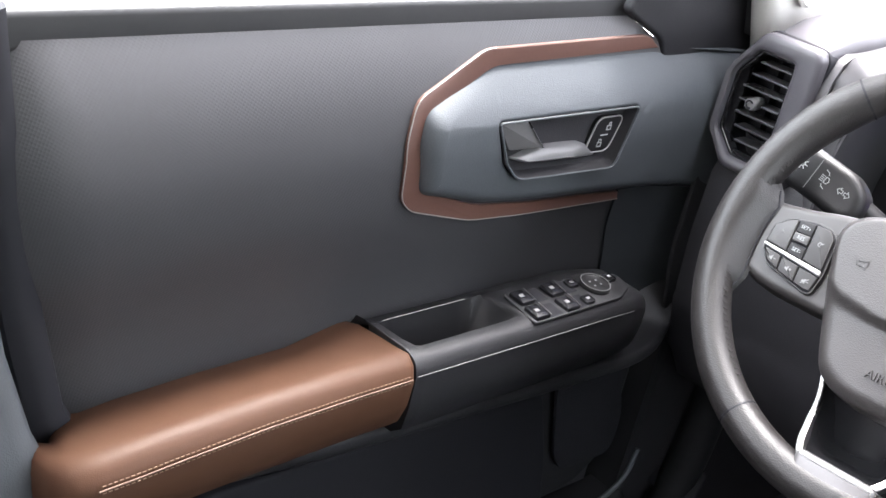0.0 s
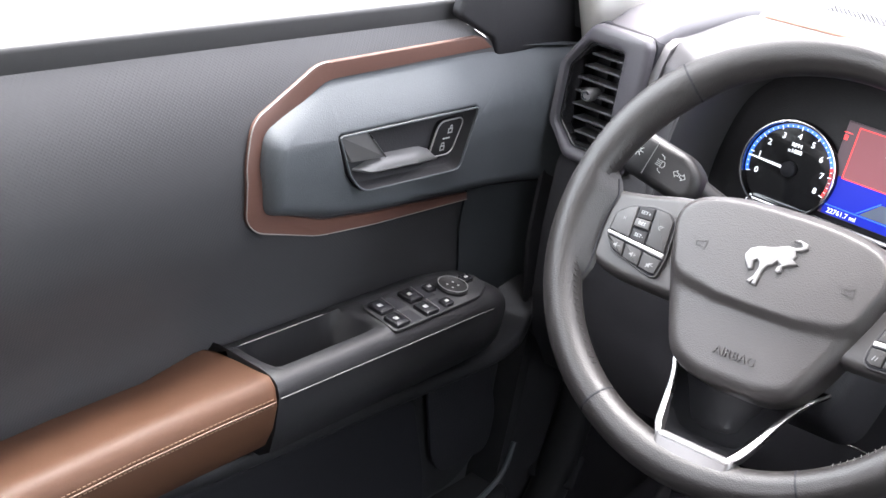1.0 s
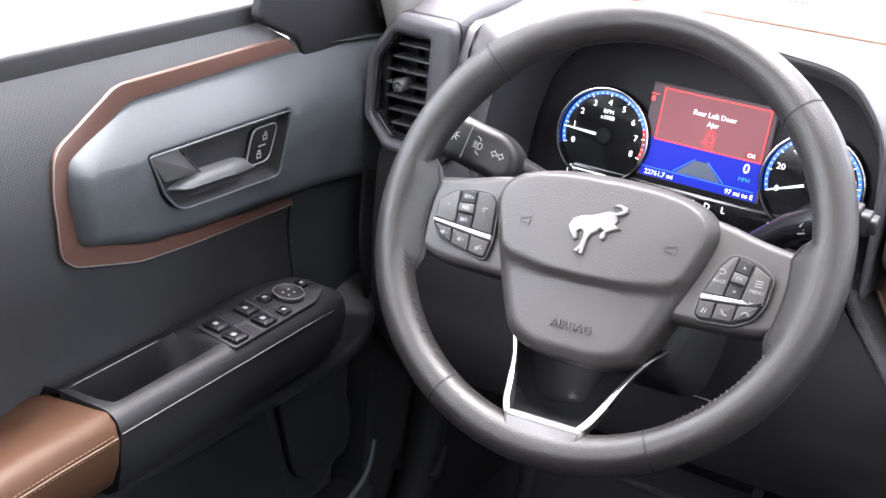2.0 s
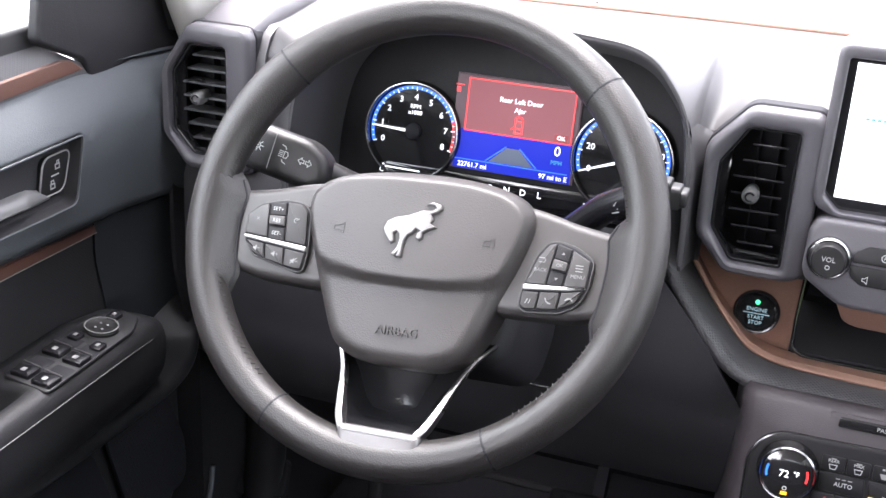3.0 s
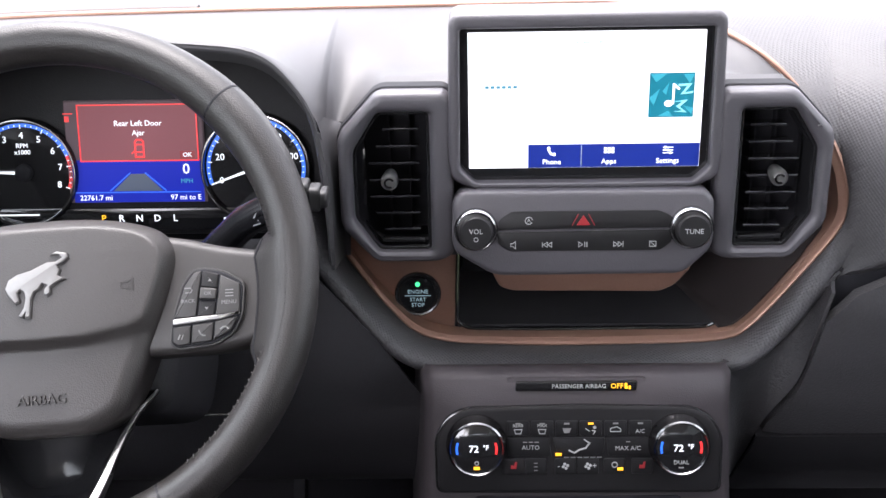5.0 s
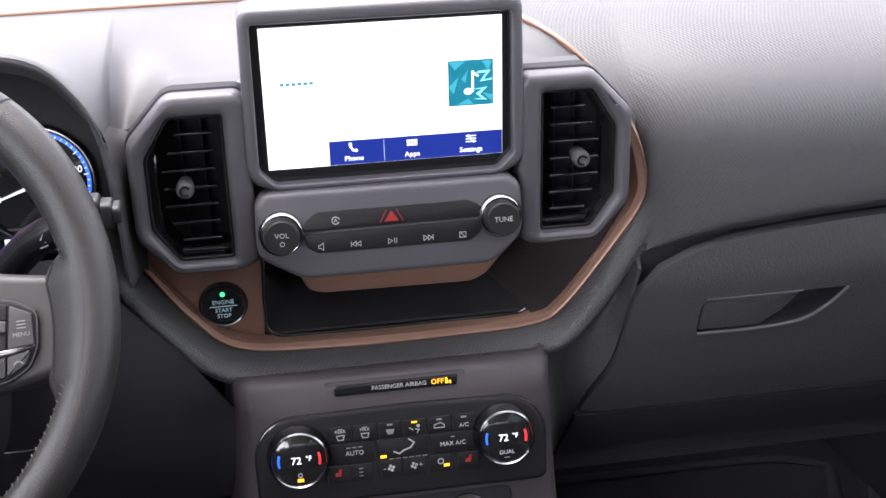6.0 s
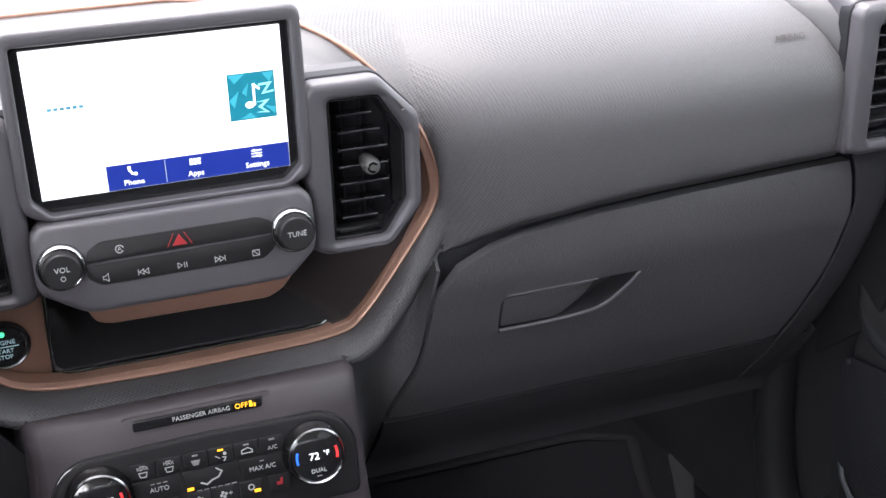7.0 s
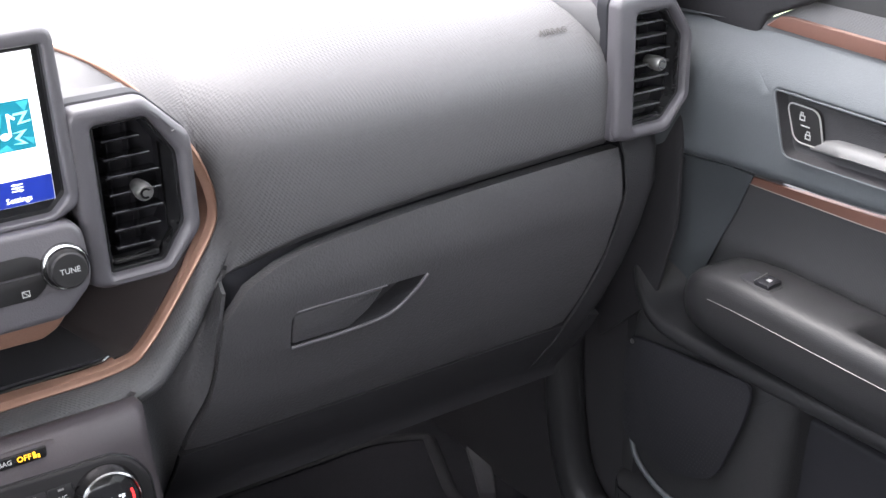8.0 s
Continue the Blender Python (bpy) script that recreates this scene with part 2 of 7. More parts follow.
def plate(outline, depth, r=0.002, seg=3, M=None, hole=None, hole_r=None, dome=0.0, floor=False, bm=None):
    """A slab on the frame M: its back at z = 0, its front at z = depth, its edges rounded by r, with an optional opening."""
    bm = bm or bmesh.new()
    M = M or Matrix.Identity(4)
    r = min(r, depth * 0.95)
    outline = ccw(outline)

    def ring(pts, z):
        return [bm.verts.new(M @ Vector((p[0], p[1], z))) for p in pts]

    def join(a, b):
        k = len(a)
        for i in range(k):
            try:
                bm.faces.new((a[i - 1], a[i], b[i], b[i - 1]))
            except ValueError:
                pass

    loops = [ring(outline, 0)]
    for j in range(seg + 1):
        a = (j / seg) * math.pi / 2
        loops.append(ring(inset(outline, r * (1 - math.cos(a))), depth - r + r * math.sin(a)))
    for a, b in zip(loops, loops[1:]):
        join(a, b)
    top = loops[-1]
    if hole:
        hr = r if hole_r is None else hole_r
        hp = ccw(hole)
        rings = []
        for j in range(seg + 1):
            a = (j / seg) * math.pi / 2
            rings.append(ring(inset(hp, -hr * (1 - math.sin(a))), depth - hr + hr * math.cos(a)))
        rings = rings[::1]
        # first ring: widest, at the front; last: narrowest, deeper
        rings.append(ring(hp, 0))
        for a, b in zip(rings, rings[1:]):
            k = len(a)
            for i in range(k):
                bm.faces.new((a[i - 1], b[i - 1], b[i], a[i])[::-1])
        edges = []
        for loop in (top, rings[0]):
            for i in range(len(loop)):
                e = bm.edges.get((loop[i - 1], loop[i])) or bm.edges.new((loop[i - 1], loop[i]))
                edges.append(e)
        bmesh.ops.triangle_fill(bm, use_beauty=True, use_dissolve=False, edges=edges)
    elif dome:
        mid = sum((v.co for v in top), Vector()) / len(top)
        last = top
        n = (M.to_3x3() @ Vector((0, 0, 1))).normalized()
        for j in range(1, 4):
            t = j / 4
            nxt = [bm.verts.new(v.co.lerp(mid, t) + n * dome * (1 - (1 - t) ** 2)) for v in top]
            join(last, nxt)
            last = nxt
        c = bm.verts.new(mid + n * dome)
        for i in range(len(last)):
            bm.faces.new((last[i - 1], last[i], c))
    else:
        bm.faces.new(top)
    if not hole:
        bm.faces.new(loops[0][::-1])
    bmesh.ops.recalc_face_normals(bm, faces=bm.faces) if not hole else None
    return bm


def grid(rows, bm=None, closed=False):
    """A surface through rows of points."""
    bm = bm or bmesh.new()
    vs = [[bm.verts.new(Vector(p)) for p in row] for row in rows]
    for a, b in zip(vs, vs[1:]):
        k = len(a)
        for i in range(0 if closed else 1, k):
            try:
                bm.faces.new((a[i - 1], a[i], b[i], b[i - 1]))
            except ValueError:
                pass
    return bm


def thicken(bm, d):
    """Gives a sheet a thickness of d, away from its normals."""
    bmesh.ops.recalc_face_normals(bm, faces=bm.faces)
    bmesh.ops.solidify(bm, geom=list(bm.faces), thickness=d)
    return bm


def backed(bm, vec):
    """Gives a sheet a copy of itself behind it, moved by vec and joined along the rim."""
    copy = bmesh.ops.extrude_face_region(bm, geom=bm.faces[:], use_keep_orig=True)
    bmesh.ops.translate(bm, vec=vec, verts=[v for v in copy["geom"] if isinstance(v, bmesh.types.BMVert)])
    bmesh.ops.recalc_face_normals(bm, faces=bm.faces)
    return bm


def curve_points(pts, n, closed=False):
    """A smooth curve through points (Catmull-Rom), n steps a span."""
    pts, out = [Vector(p) for p in pts], []
    k = len(pts)
    for i in range(k if closed else k - 1):
        p0 = pts[i - 1] if (i or closed) else pts[0] * 2 - pts[1]
        p1, p2 = pts[i], pts[(i + 1) % k]
        p3 = pts[(i + 2) % k] if (closed or i + 2 < k) else pts[-1] * 2 - pts[-2]
        for j in range(n):
            t = j / n
            out.append(0.5 * (2 * p1 + (p2 - p0) * t + (2 * p0 - 5 * p1 + 4 * p2 - p3) * t * t + (3 * p1 - p0 - 3 * p2 + p3) * t ** 3))
    if not closed:
        out.append(pts[-1])
    return out


def sweep(path, section, up=(0, 0, 1), closed=False, scale=None, bm=None):
    """Carries a closed section (pairs: across, up) along a path. up: a vector, or a function of the point's number."""
    bm = bm or bmesh.new()
    rows, k = [], len(path)
    path = [Vector(p) for p in path]
    for i, p in enumerate(path):
        a = path[i - 1] if (i or closed) else p
        b = path[(i + 1) % k] if (i + 1 < k or closed) else p
        t = (b - a).normalized()
        u = Vector(up(i) if callable(up) else up)
        s = t.cross(u).normalized()
        u = s.cross(t).normalized()
        f = scale(i) if scale else 1.0
        rows.append([p + s * (c[0] * f) + u * (c[1] * f) for c in section])
    if closed:
        rows.append(rows[0])
    vs = [[bm.verts.new(q) for q in row] for row in (rows[:-1] if closed else rows)]
    if closed:
        vs.append(vs[0])
    m = len(section)
    for a, b in zip(vs, vs[1:]):
        for i in range(m):
            bm.faces.new((a[i - 1], a[i], b[i], b[i - 1]))
    if not closed:
        bm.faces.new(vs[0])
        bm.faces.new(vs[-1][::-1])
    bmesh.ops.recalc_face_normals(bm, faces=bm.faces)
    return bm


def oval(a, b, n=14):
    return [(a * math.cos(2 * math.pi * i / n), b * math.sin(2 * math.pi * i / n)) for i in range(n)]


def circle(cx, cy, r, n=40):
    return [(cx + r * math.cos(2 * math.pi * i / n), cy + r * math.sin(2 * math.pi * i / n)) for i in range(n)]


def lathe(profile, M, n=48, bm=None):
    """Turns a profile of (radius, height) round the z axis of M."""
    bm = bm or bmesh.new()
    rows = [[M @ Vector((r * math.cos(2 * math.pi * i / n), r * math.sin(2 * math.pi * i / n), h)) for i in range(n)] for r, h in profile]
    vs = [[bm.verts.new(p) for p in row] for row in rows]
    for a, b in zip(vs, vs[1:]):
        for i in range(n):
            bm.faces.new((a[i - 1], a[i], b[i], b[i - 1]))
    bm.faces.new(vs[0][::-1])
    bm.faces.new(vs[-1])
    bmesh.ops.recalc_face_normals(bm, faces=bm.faces)
    return bm


def rect(cx, cy, w, h):
    return [(cx - w / 2, cy - h / 2), (cx + w / 2, cy - h / 2), (cx + w / 2, cy + h / 2), (cx - w / 2, cy + h / 2)]


def flat(polys, M, z=0.0, depth=0.0006, bm=None):
    """Thin raised marks (several outlines in one mesh)."""
    bm = bm or bmesh.new()
    for p in polys:
        p = ccw(p)
        lo = [bm.verts.new(M @ Vector((q[0], q[1], z))) for q in p]
        hi = [bm.verts.new(M @ Vector((q[0], q[1], z + depth))) for q in p]
        for i in range(len(p)):
            bm.faces.new((lo[i - 1], lo[i], hi[i], hi[i - 1]))
        bm.faces.new(hi)
        bm.faces.new(lo[::-1])
    return bm


def arc(cx, cy, r0, r1, a0, a1, n=24):
    """Outline of a ring's stretch, angles in degrees."""
    ts = [radians(a0 + (a1 - a0) * i / n) for i in range(n + 1)]
    return [(cx + r1 * math.cos(t), cy + r1 * math.sin(t)) for t in ts] + [(cx + r0 * math.cos(t), cy + r0 * math.sin(t)) for t in reversed(ts)]


def ring_marks(cx, cy, r0, r1, M, z, a0=0, a1=360, n=48):
    """A thin ring, whole or in part, as one mesh."""
    bm = bmesh.new()
    step = (a1 - a0) / n
    for i in range(n):
        flat([arc(cx, cy, r0, r1, a0 + i * step, a0 + (i + 1) * step, 1)], M, z, 0.0005, bm)
    return bm


def stroke(pts, w):
    """Outlines of a polyline's strokes of width w."""
    out = []
    for a, b in zip(pts, pts[1:]):
        a, b = Vector(a), Vector(b)
        d = (b - a).normalized() * w / 2
        n = Vector((-d.y, d.x))
        out.append([a - d - n, b + d - n, b + d + n, a - d + n])
    return out


def text(string, M, size, material, parent, z=0.0004, name="lettering", mirror=False, thick=0.0002):
    """Letters in the built-in font, centred on M."""
    cu = bpy.data.curves.new("letters", "FONT")
    cu.body, cu.size, cu.extrude = string, size, thick
    cu.align_x, cu.align_y = "CENTER", "CENTER"
    cu.resolution_u = 2
    ob = bpy.data.objects.new("letters", cu)
    me = bpy.data.meshes.new_from_object(ob)
    bpy.data.objects.remove(ob)
    bpy.data.curves.remove(cu)
    me.transform(Matrix.Translation(-ROOT[parent]) @ M @ Matrix.Translation((0, 0, z)))
    me.name = name
    me.materials.clear()
    me.materials.append(material)
    t = new(name, me)
    t.parent = parent
    ROOT[t] = ROOT[parent]
    return t


def at(M, x, y, z=0.0, turn=0.0):
    return M @ Matrix.Translation((x, y, z)) @ Matrix.Rotation(radians(turn), 4, "Z")


def lerp(x, xs, ys):
    return float(np.interp(x, xs, ys))

# ---------------------------------------------------------------- shell of the car and what lies outside
bm = grid([[(x, y, -0.25) for x in (-400, -40, -4, 0, 4, 40, 400)] for y in (-400, -40, -4, 0, 4, 40, 400)])
lone("ground", bm, CONCRETE, "pale sunlit concrete ground around the car", "ground", "structure")

rows = [[(1.9 + 0.05 * math.sin(y * 1.7) if i == 0 else x, y, -0.25 + (0.0 if i == 0 else 0.03)) for i, x in enumerate((1.9, 2.2, 5, 20, 60))] for y in np.linspace(-30, 30, 61)]
lone("lawn", grid(rows), GRASS, "dull green grass verge beside the paving", "grass", "structure")


def box(x0, x1, y0, y1, z0, z1, r=0.004, bm=None):
    return plate(rect((x0 + x1) / 2, (y0 + y1) / 2, x1 - x0, y1 - y0), z1 - z0, r, 2, Matrix.Translation((0, 0, z0)), bm=bm)


lone("floor", box(-0.80, 0.80, -1.70, 1.80, 0.20, 0.25), CARPET, "dark grey carpeted car floor", "floor", "structure")
lone("firewall", box(-0.80, 0.80, 1.78, 1.84, 0.20, 0.90), CARPET, "dark carpeted bulkhead ahead of the footwells", "wall", "structure")

rows = []
for y in np.linspace(-1.55, 0.95, 12):
    rows.append([(x, y, 1.50 - 0.05 * (x / 0.62) ** 2 - 0.03 * max(0, (y - 0.5) / 0.45) ** 2) for x in np.linspace(-0.64, 0.64, 14)])
lone("ceiling", thicken(grid(rows), 0.03), HEADLINER, "pale grey cloth headliner of the car roof", "ceiling", "structure")

# walls behind the front doors, open above the belt line
for s, n in ((-1, "wall_left"), (1, "wall_right")):
    lone(n, box(min(s * 0.72, s * 0.80), max(s * 0.72, s * 0.80), -1.70, 0.30, 0.20, 0.90 if s < 0 else 0.96), DOOR_DARK, "dark plastic side trim behind the front door", "wall", "structure")
    bm = bmesh.new()
    for y in (-0.75, -1.6):
        sweep([(s * 0.76, y, 0.95), (s * 0.73, y, 1.25), (s * 0.64, y, 1.585)], oval(0.05, 0.03), (0, 1, 0), bm=bm)
    lone("rear_pillar", bm, PILLAR, "pale plastic trim of the rear roof pillars", "pillar", "structure")
    if s < 0:
        continue  # the rear left door stands open
    bm = grid([[(s * 0.775, -1.6, 0.95), (s * 0.775, 0.36, 0.95)], [(s * 0.645, -1.6, 1.58), (s * 0.645, 0.36, 1.58)]])
    lone("rear_window", thicken(bm, 0.004), TINT, "dark-tinted rear side window", "window", "structure")
# unseen partition, added at seat-back height to cut low light from behind
lone("rear_light_block", box(-0.71, 0.71, -0.20, -0.14, 0.25, 1.0), DOOR_DARK, "added dark partition, unseen, that blocks low light from behind", "wall", "structure")

lone("wall_tail", box(-0.80, 0.80, -1.76, -1.70, 0.20, 0.96), DOOR_DARK, "dark plastic tailgate trim", "wall", "structure")
bm = grid([[(-0.72, -1.74, 0.96), (0.72, -1.74, 0.96)], [(-0.62, -1.60, 1.45), (0.62, -1.60, 1.45)]])
lone("rear_glass", thicken(bm, 0.004), TINT, "dark-tinted tailgate window", "window", "structure")

# hinge pillars ahead of the doors
for s in (-1, 1):
    lone("hinge_pillar", box(min(s * 0.70, s * 0.82), max(s * 0.70, s * 0.82), 1.325, 1.80, 0.20, 0.93), DOOR_DARK, "dark plastic-trimmed pillar ahead of the door", "pillar", "structure", "hinge pillars")

# A-pillars, windscreen
for s in (-1, 1):
    path = curve_points([(s * 0.690, 1.410, 0.885), (s * 0.683, 1.350, 0.980), (s * 0.655, 1.205, 1.17), (s * 0.62, 0.99, 1.42), (s * 0.61, 0.93, 1.47)], 8)
    tr = thing("pillar_trim", (s * 0.69, 1.40, 0.90), "pale beige plastic trim of the front roof pillar", "pillar", "front pillars", "structure")
    part("trim", sweep(path, fillet([(-0.072, -0.022), (0.072, -0.022), (0.072, 0.006), (0.030, 0.016), (-0.030, 0.016), (-0.072, 0.006)], 0.012), (-s, 0, 0)), PILLAR, tr)
    part("cap", lathe([(0.021, 0), (0.0215, 0.003), (0.019, 0.0055), (0.0165, 0.0045), (0.001, 0.0042)], at(side(-0.664), 1.315, 0.985), 28), PILLAR, tr, "round cap in the pillar trim", mirror=s > 0)
bm = grid([[(x, 1.80 - 0.12 * (x / 0.66) ** 2, 0.925) for x in np.linspace(-0.66, 0.66, 13)], [(x, 0.96 - 0.03 * (x / 0.6) ** 2, 1.565) for x in np.linspace(-0.6, 0.6, 13)]])
lone("windscreen", thicken(bm, 0.005), SCREEN_GLASS, "green-tinted raked windscreen", "window", "structure")
lone("cowl", box(-0.72, 0.72, 1.80, 1.95, 0.80, 0.915), DASH_DARK, "black plastic cowl at the foot of the windscreen", "cowl", "structure")

# ---------------------------------------------------------------- dashboard
dash = thing("dashboard", (0, 1.5, 0.60), "dark grey soft-touch dashboard with copper accent line", "dashboard")

STRIP = [(-0.197, 1.285, 0.797), (-0.158, 1.280, 0.744), (-0.122, 1.275, 0.7165), (-0.05, 1.272, 0.711), (0.05, 1.272, 0.711), (0.122, 1.277, 0.7115), (0.150, 1.280, 0.7245),
         (0.192, 1.280, 0.778), (0.2155, 1.280, 0.815), (0.2165, 1.280, 0.845), (0.203, 1.283, 0.884), (0.173, 1.300, 0.925), (0.141, 1.330, 0.951), (0.10, 1.385, 0.965),
         (0.05, 1.425, 0.968), (0.0, 1.432, 0.968), (-0.2, 1.432, 0.967), (-0.45, 1.432, 0.964), (-0.57, 1.432, 0.960)]
strip_line = curve_points(STRIP, 8)
n_front = 8 * 11


def strip_at(x):
    """Place along the upper stretch of the accent line over x."""
    up = STRIP[9:][::-1]
    return lerp(x, [p[0] for p in up], [p[1] for p in up]), lerp(x, [p[0] for p in up], [p[2] for p in up])


HOOD_X = [-0.548, -0.540, -0.522, -0.490, -0.440, -0.37, -0.295, -0.245, -0.218, -0.201, -0.194]
HOOD_Z = [0.850, 0.905, 0.942, 0.970, 0.983, 0.987, 0.983, 0.976, 0.953, 0.918, 0.850]


HOOD = curve_points([(x, z, 0) for x, z in zip(HOOD_X, HOOD_Z)], 6)


def hood_z(x):
    return lerp(x, [p.x for p in HOOD], [p.y for p in HOOD]) if -0.548 < x < -0.194 else 0.0


def front_z(x):
    """Height of the dash top's front edge."""
    return lerp(x, [-0.6, -0.23, -0.208, -0.194, -0.184, -0.155, 0.155, 0.187, 0.2], [0.944, 0.944, 0.926, 0.908, 0.906, 0.9420, 0.9400, 0.903, 0.876])


xs = sorted(set([round(float(v), 4) for v in np.linspace(-0.60, 0.199, 90)] + [round(p.x, 4) for p in HOOD]))
tops, fronts, was = [], [], None
for x in xs:
    sy, sz = strip_at(x)
    fz, hz = front_z(x), hood_z(x)
    hooded = hz > fz
    top, fy = max(fz, hz), 1.228 if hooded else 1.252
    if x > 0.187:
        fy = 1.275
    if not hooded:
        if abs(x) < 0.187:
            zl = fz - 0.014
            row = [(x, fy + 0.012 * q_ * q_ + 0.002, zl + (fz - 0.006 - zl) * q_) for q_ in (0, 0.3, 0.6, 0.85, 1.0)]
        else:
            row = [(x, fy + 0.012, 0.80), (x, fy + 0.002, fz - 0.075), (x, fy, fz - 0.045), (x, fy + 0.004, fz - 0.022), (x, fy + 0.014, fz - 0.006)]
        near = max(0.0, 1 - abs(x + 0.2025) / 0.02) if x > -0.3 else max(0.0, 1 - abs(x + 0.523) / 0.03)
        fy += 0.022 - 0.020 * near ** 2
    else:
        row = [(x, fy + 0.004, top - 0.012), (x, fy + 0.001, top - 0.006), (x, fy, top - 0.003), (x, fy + 0.001, top - 0.001), (x, fy + 0.003, top)]
    row.append((x, fy + 0.006, top + 0.001))
    open_side = -0.582 < x < -0.188 and not hooded
    if (hooded, open_side) != was:
        fronts.append([])
    was = (hooded, open_side)
    if not open_side and x <= 0.187:
        fronts[-1].append(row)
    upper = [row[-1]]
    soft_top = sum(max(front_z(x + d), hood_z(x + d)) for d in np.linspace(-0.07, 0.07, 15)) / 15
    for k in range(1, 9):
        t = k / 8
        w = t * t * (3 - 2 * t)
        top += (soft_top - top) * (0.5 if k < 3 else 0.7)
        upper.append((x, fy + 0.006 + (sy - fy - 0.006) * t, (top + 0.001) * (1 - w) + (sz - 0.001) * w))
    tops.append(upper)
bm = grid(tops)
for group in fronts:
    if len(group) > 1:
        grid(group, bm)


def hood_flank(edge, foot):
    """Cheek from the hood's edge down to the pod beside it."""
    def line(p):
        out = []
        for a_, b_ in zip(p, p[1:]):
            out += [Vector(a_).lerp(Vector(b_), t) for t in (0, 0.25, 0.5, 0.75)]
        return out + [Vector(p[-1])]

    e, f = curve_points(edge, 4), line(foot)
    grid([[a.lerp(b_, t) + Vector((0, 0.006 * math.sin(math.pi * t), 0)) for a, b_ in zip(e, f)] for t in (0, 0.12, 0.3, 0.5, 0.7, 0.88, 1.0)], bm)


hood_flank([(-0.2030, 1.231, 0.921), (-0.1995, 1.229, 0.908), (-0.1965, 1.229, 0.890), (-0.195, 1.229, 0.87), (-0.194, 1.232, 0.80)],
           [(-0.200, 1.262, 0.917), (-0.194, 1.275, 0.910), (-0.187, 1.276, 0.907), (-0.187, 1.258, 0.895), (-0.187, 1.264, 0.80)])
hood_flank([(-0.520, 1.231, 0.945), (-0.524, 1.229, 0.940), (-0.532, 1.228, 0.925), (-0.540, 1.228, 0.905), (-0.546, 1.229, 0.87), (-0.548, 1.232, 0.80)],
           [(-0.523, 1.262, 0.9455), (-0.550, 1.278, 0.945), (-0.582, 1.279, 0.945), (-0.583, 1.262, 0.926), (-0.583, 1.254, 0.89), (-0.583, 1.264, 0.80)])
bmesh.ops.remove_doubles(bm, verts=bm.verts, dist=0.0002)
part("top_panel", thicken(bm, 0.003), DASH, dash, "smooth grey upper panel round the cluster", angle=75)

# rear of the top, to the windscreen
rows = []
for x in np.linspace(-0.66, 0.11, 24):
    sy, sz = strip_at(x)
    rows.append([(x, sy + 0.001, sz - 0.010), (x, sy + 0.004, sz - 0.003), (x, sy + 0.012, sz)] + [(x, sy + 0.012 + (1.79 - 0.1 * (x / 0.66) ** 2 - sy) * t, sz - 0.035 * t * t) for t in (0.2, 0.4, 0.6, 0.8, 1.0)])
part("rear_shelf", thicken(grid(rows), 0.003), DASH_WEAVE, dash)
bm = bmesh.new()
for i in range(46):
    for j in range(7):
        flat([circle(-0.60 + i * 0.0055 + 0.0027 * (j % 2), 1.66 + j * 0.0055 - 0.04, 0.0010, 6)], Matrix.Translation((0, 0, 0.9515)), 0, 0.0006, bm)
part("speaker_dots", bm, DASH_DARK, dash, "perforated speaker grille", kind="stuff")


def pad_front(x):
    return lerp(x, [0.0, 0.205, 0.2155, 0.225, 0.25, 0.28, 0.32, 0.585], [1.282, 1.282, 1.277, 1.271, 1.262, 1.257, 1.2545, 1.252])


def pad_low(x):
    return lerp(x, [0.10, 0.180, 0.196, 0.222, 0.25, 0.285, 0.35, 0.415, 0.587], [0.69, 0.715, 0.744, 0.771, 0.784, 0.793, 0.800, 0.804, 0.811])


def pad_point(x, z):
    """A point of the passenger pad's front and roll at height z."""
    f = pad_front(x)
    if z <= 0.868:
        return (x, f + 0.006 * ((0.868 - z) / 0.08) ** 2 * 0.5, z)
    s = min(1.0, (z - 0.868) / 0.092)
    return (x, f + 0.15 * (1 - math.sqrt(1 - s * s)), z)


def pad_x(x, z):
    """Draws the pad's far end in towards its top."""
    end = lerp(z, [0.81, 0.863, 0.901, 0.924, 0.948, 0.960], [0.590, 0.588, 0.581, 0.568, 0.548, 0.530])
    return x if x < 0.40 else 0.40 + (x - 0.40) * (end - 0.40) / 0.185


rows = []
for x in list(np.linspace(0.095, 0.205, 18)) + [0.2064] + list(np.linspace(0.2066, 0.585, 46)):
    lo, f = pad_low(x), pad_front(x)
    row = [(x, f + 0.030, lo - 0.004), (x, f + 0.008, lo - 0.002), (x, f + 0.003, lo + 0.004)]
    row += [pad_point(x, lo + 0.008 + (0.868 - lo - 0.008) * t) for t in (0, 0.25, 0.5, 0.75, 1.0)]
    for a in range(10, 91, 10):
        row.append((x, f + 0.15 * (1 - math.cos(radians(a))), 0.868 + 0.092 * math.sin(radians(a))))
    row += [(x, f + 0.15 + (1.79 - 0.1 * (x / 0.66) ** 2 - f - 0.15) * t, 0.960 - 0.035 * t * t) for t in (0.15, 0.3, 0.5, 0.7, 1.0)]
    if x < 0.2065:
        zs = lerp(x, [0.10, 0.141, 0.173, 0.200, 0.206], [0.962, 0.948, 0.922, 0.886, 0.85])
        top_from = [p for p in row if p[1] > pad_front(x) + 0.14]
        row = [p if p[2] > zs else pad_point(x, min(zs, 0.9595)) for p in row[:-len(top_from)]] + top_from
    edge = [lerp(p[2], [0.778, 0.815, 0.845, 0.884], [0.192, 0.2155, 0.2165, 0.203]) + 0.0005 if x > 0.2065 and p[1] < 1.33 else 0 for p in row]
    rows.append([(max(e, pad_x(p[0], p[2])), p[1], p[2]) for p, e in zip(row, edge)])
bm = grid(rows[19:], grid(rows[:19]))
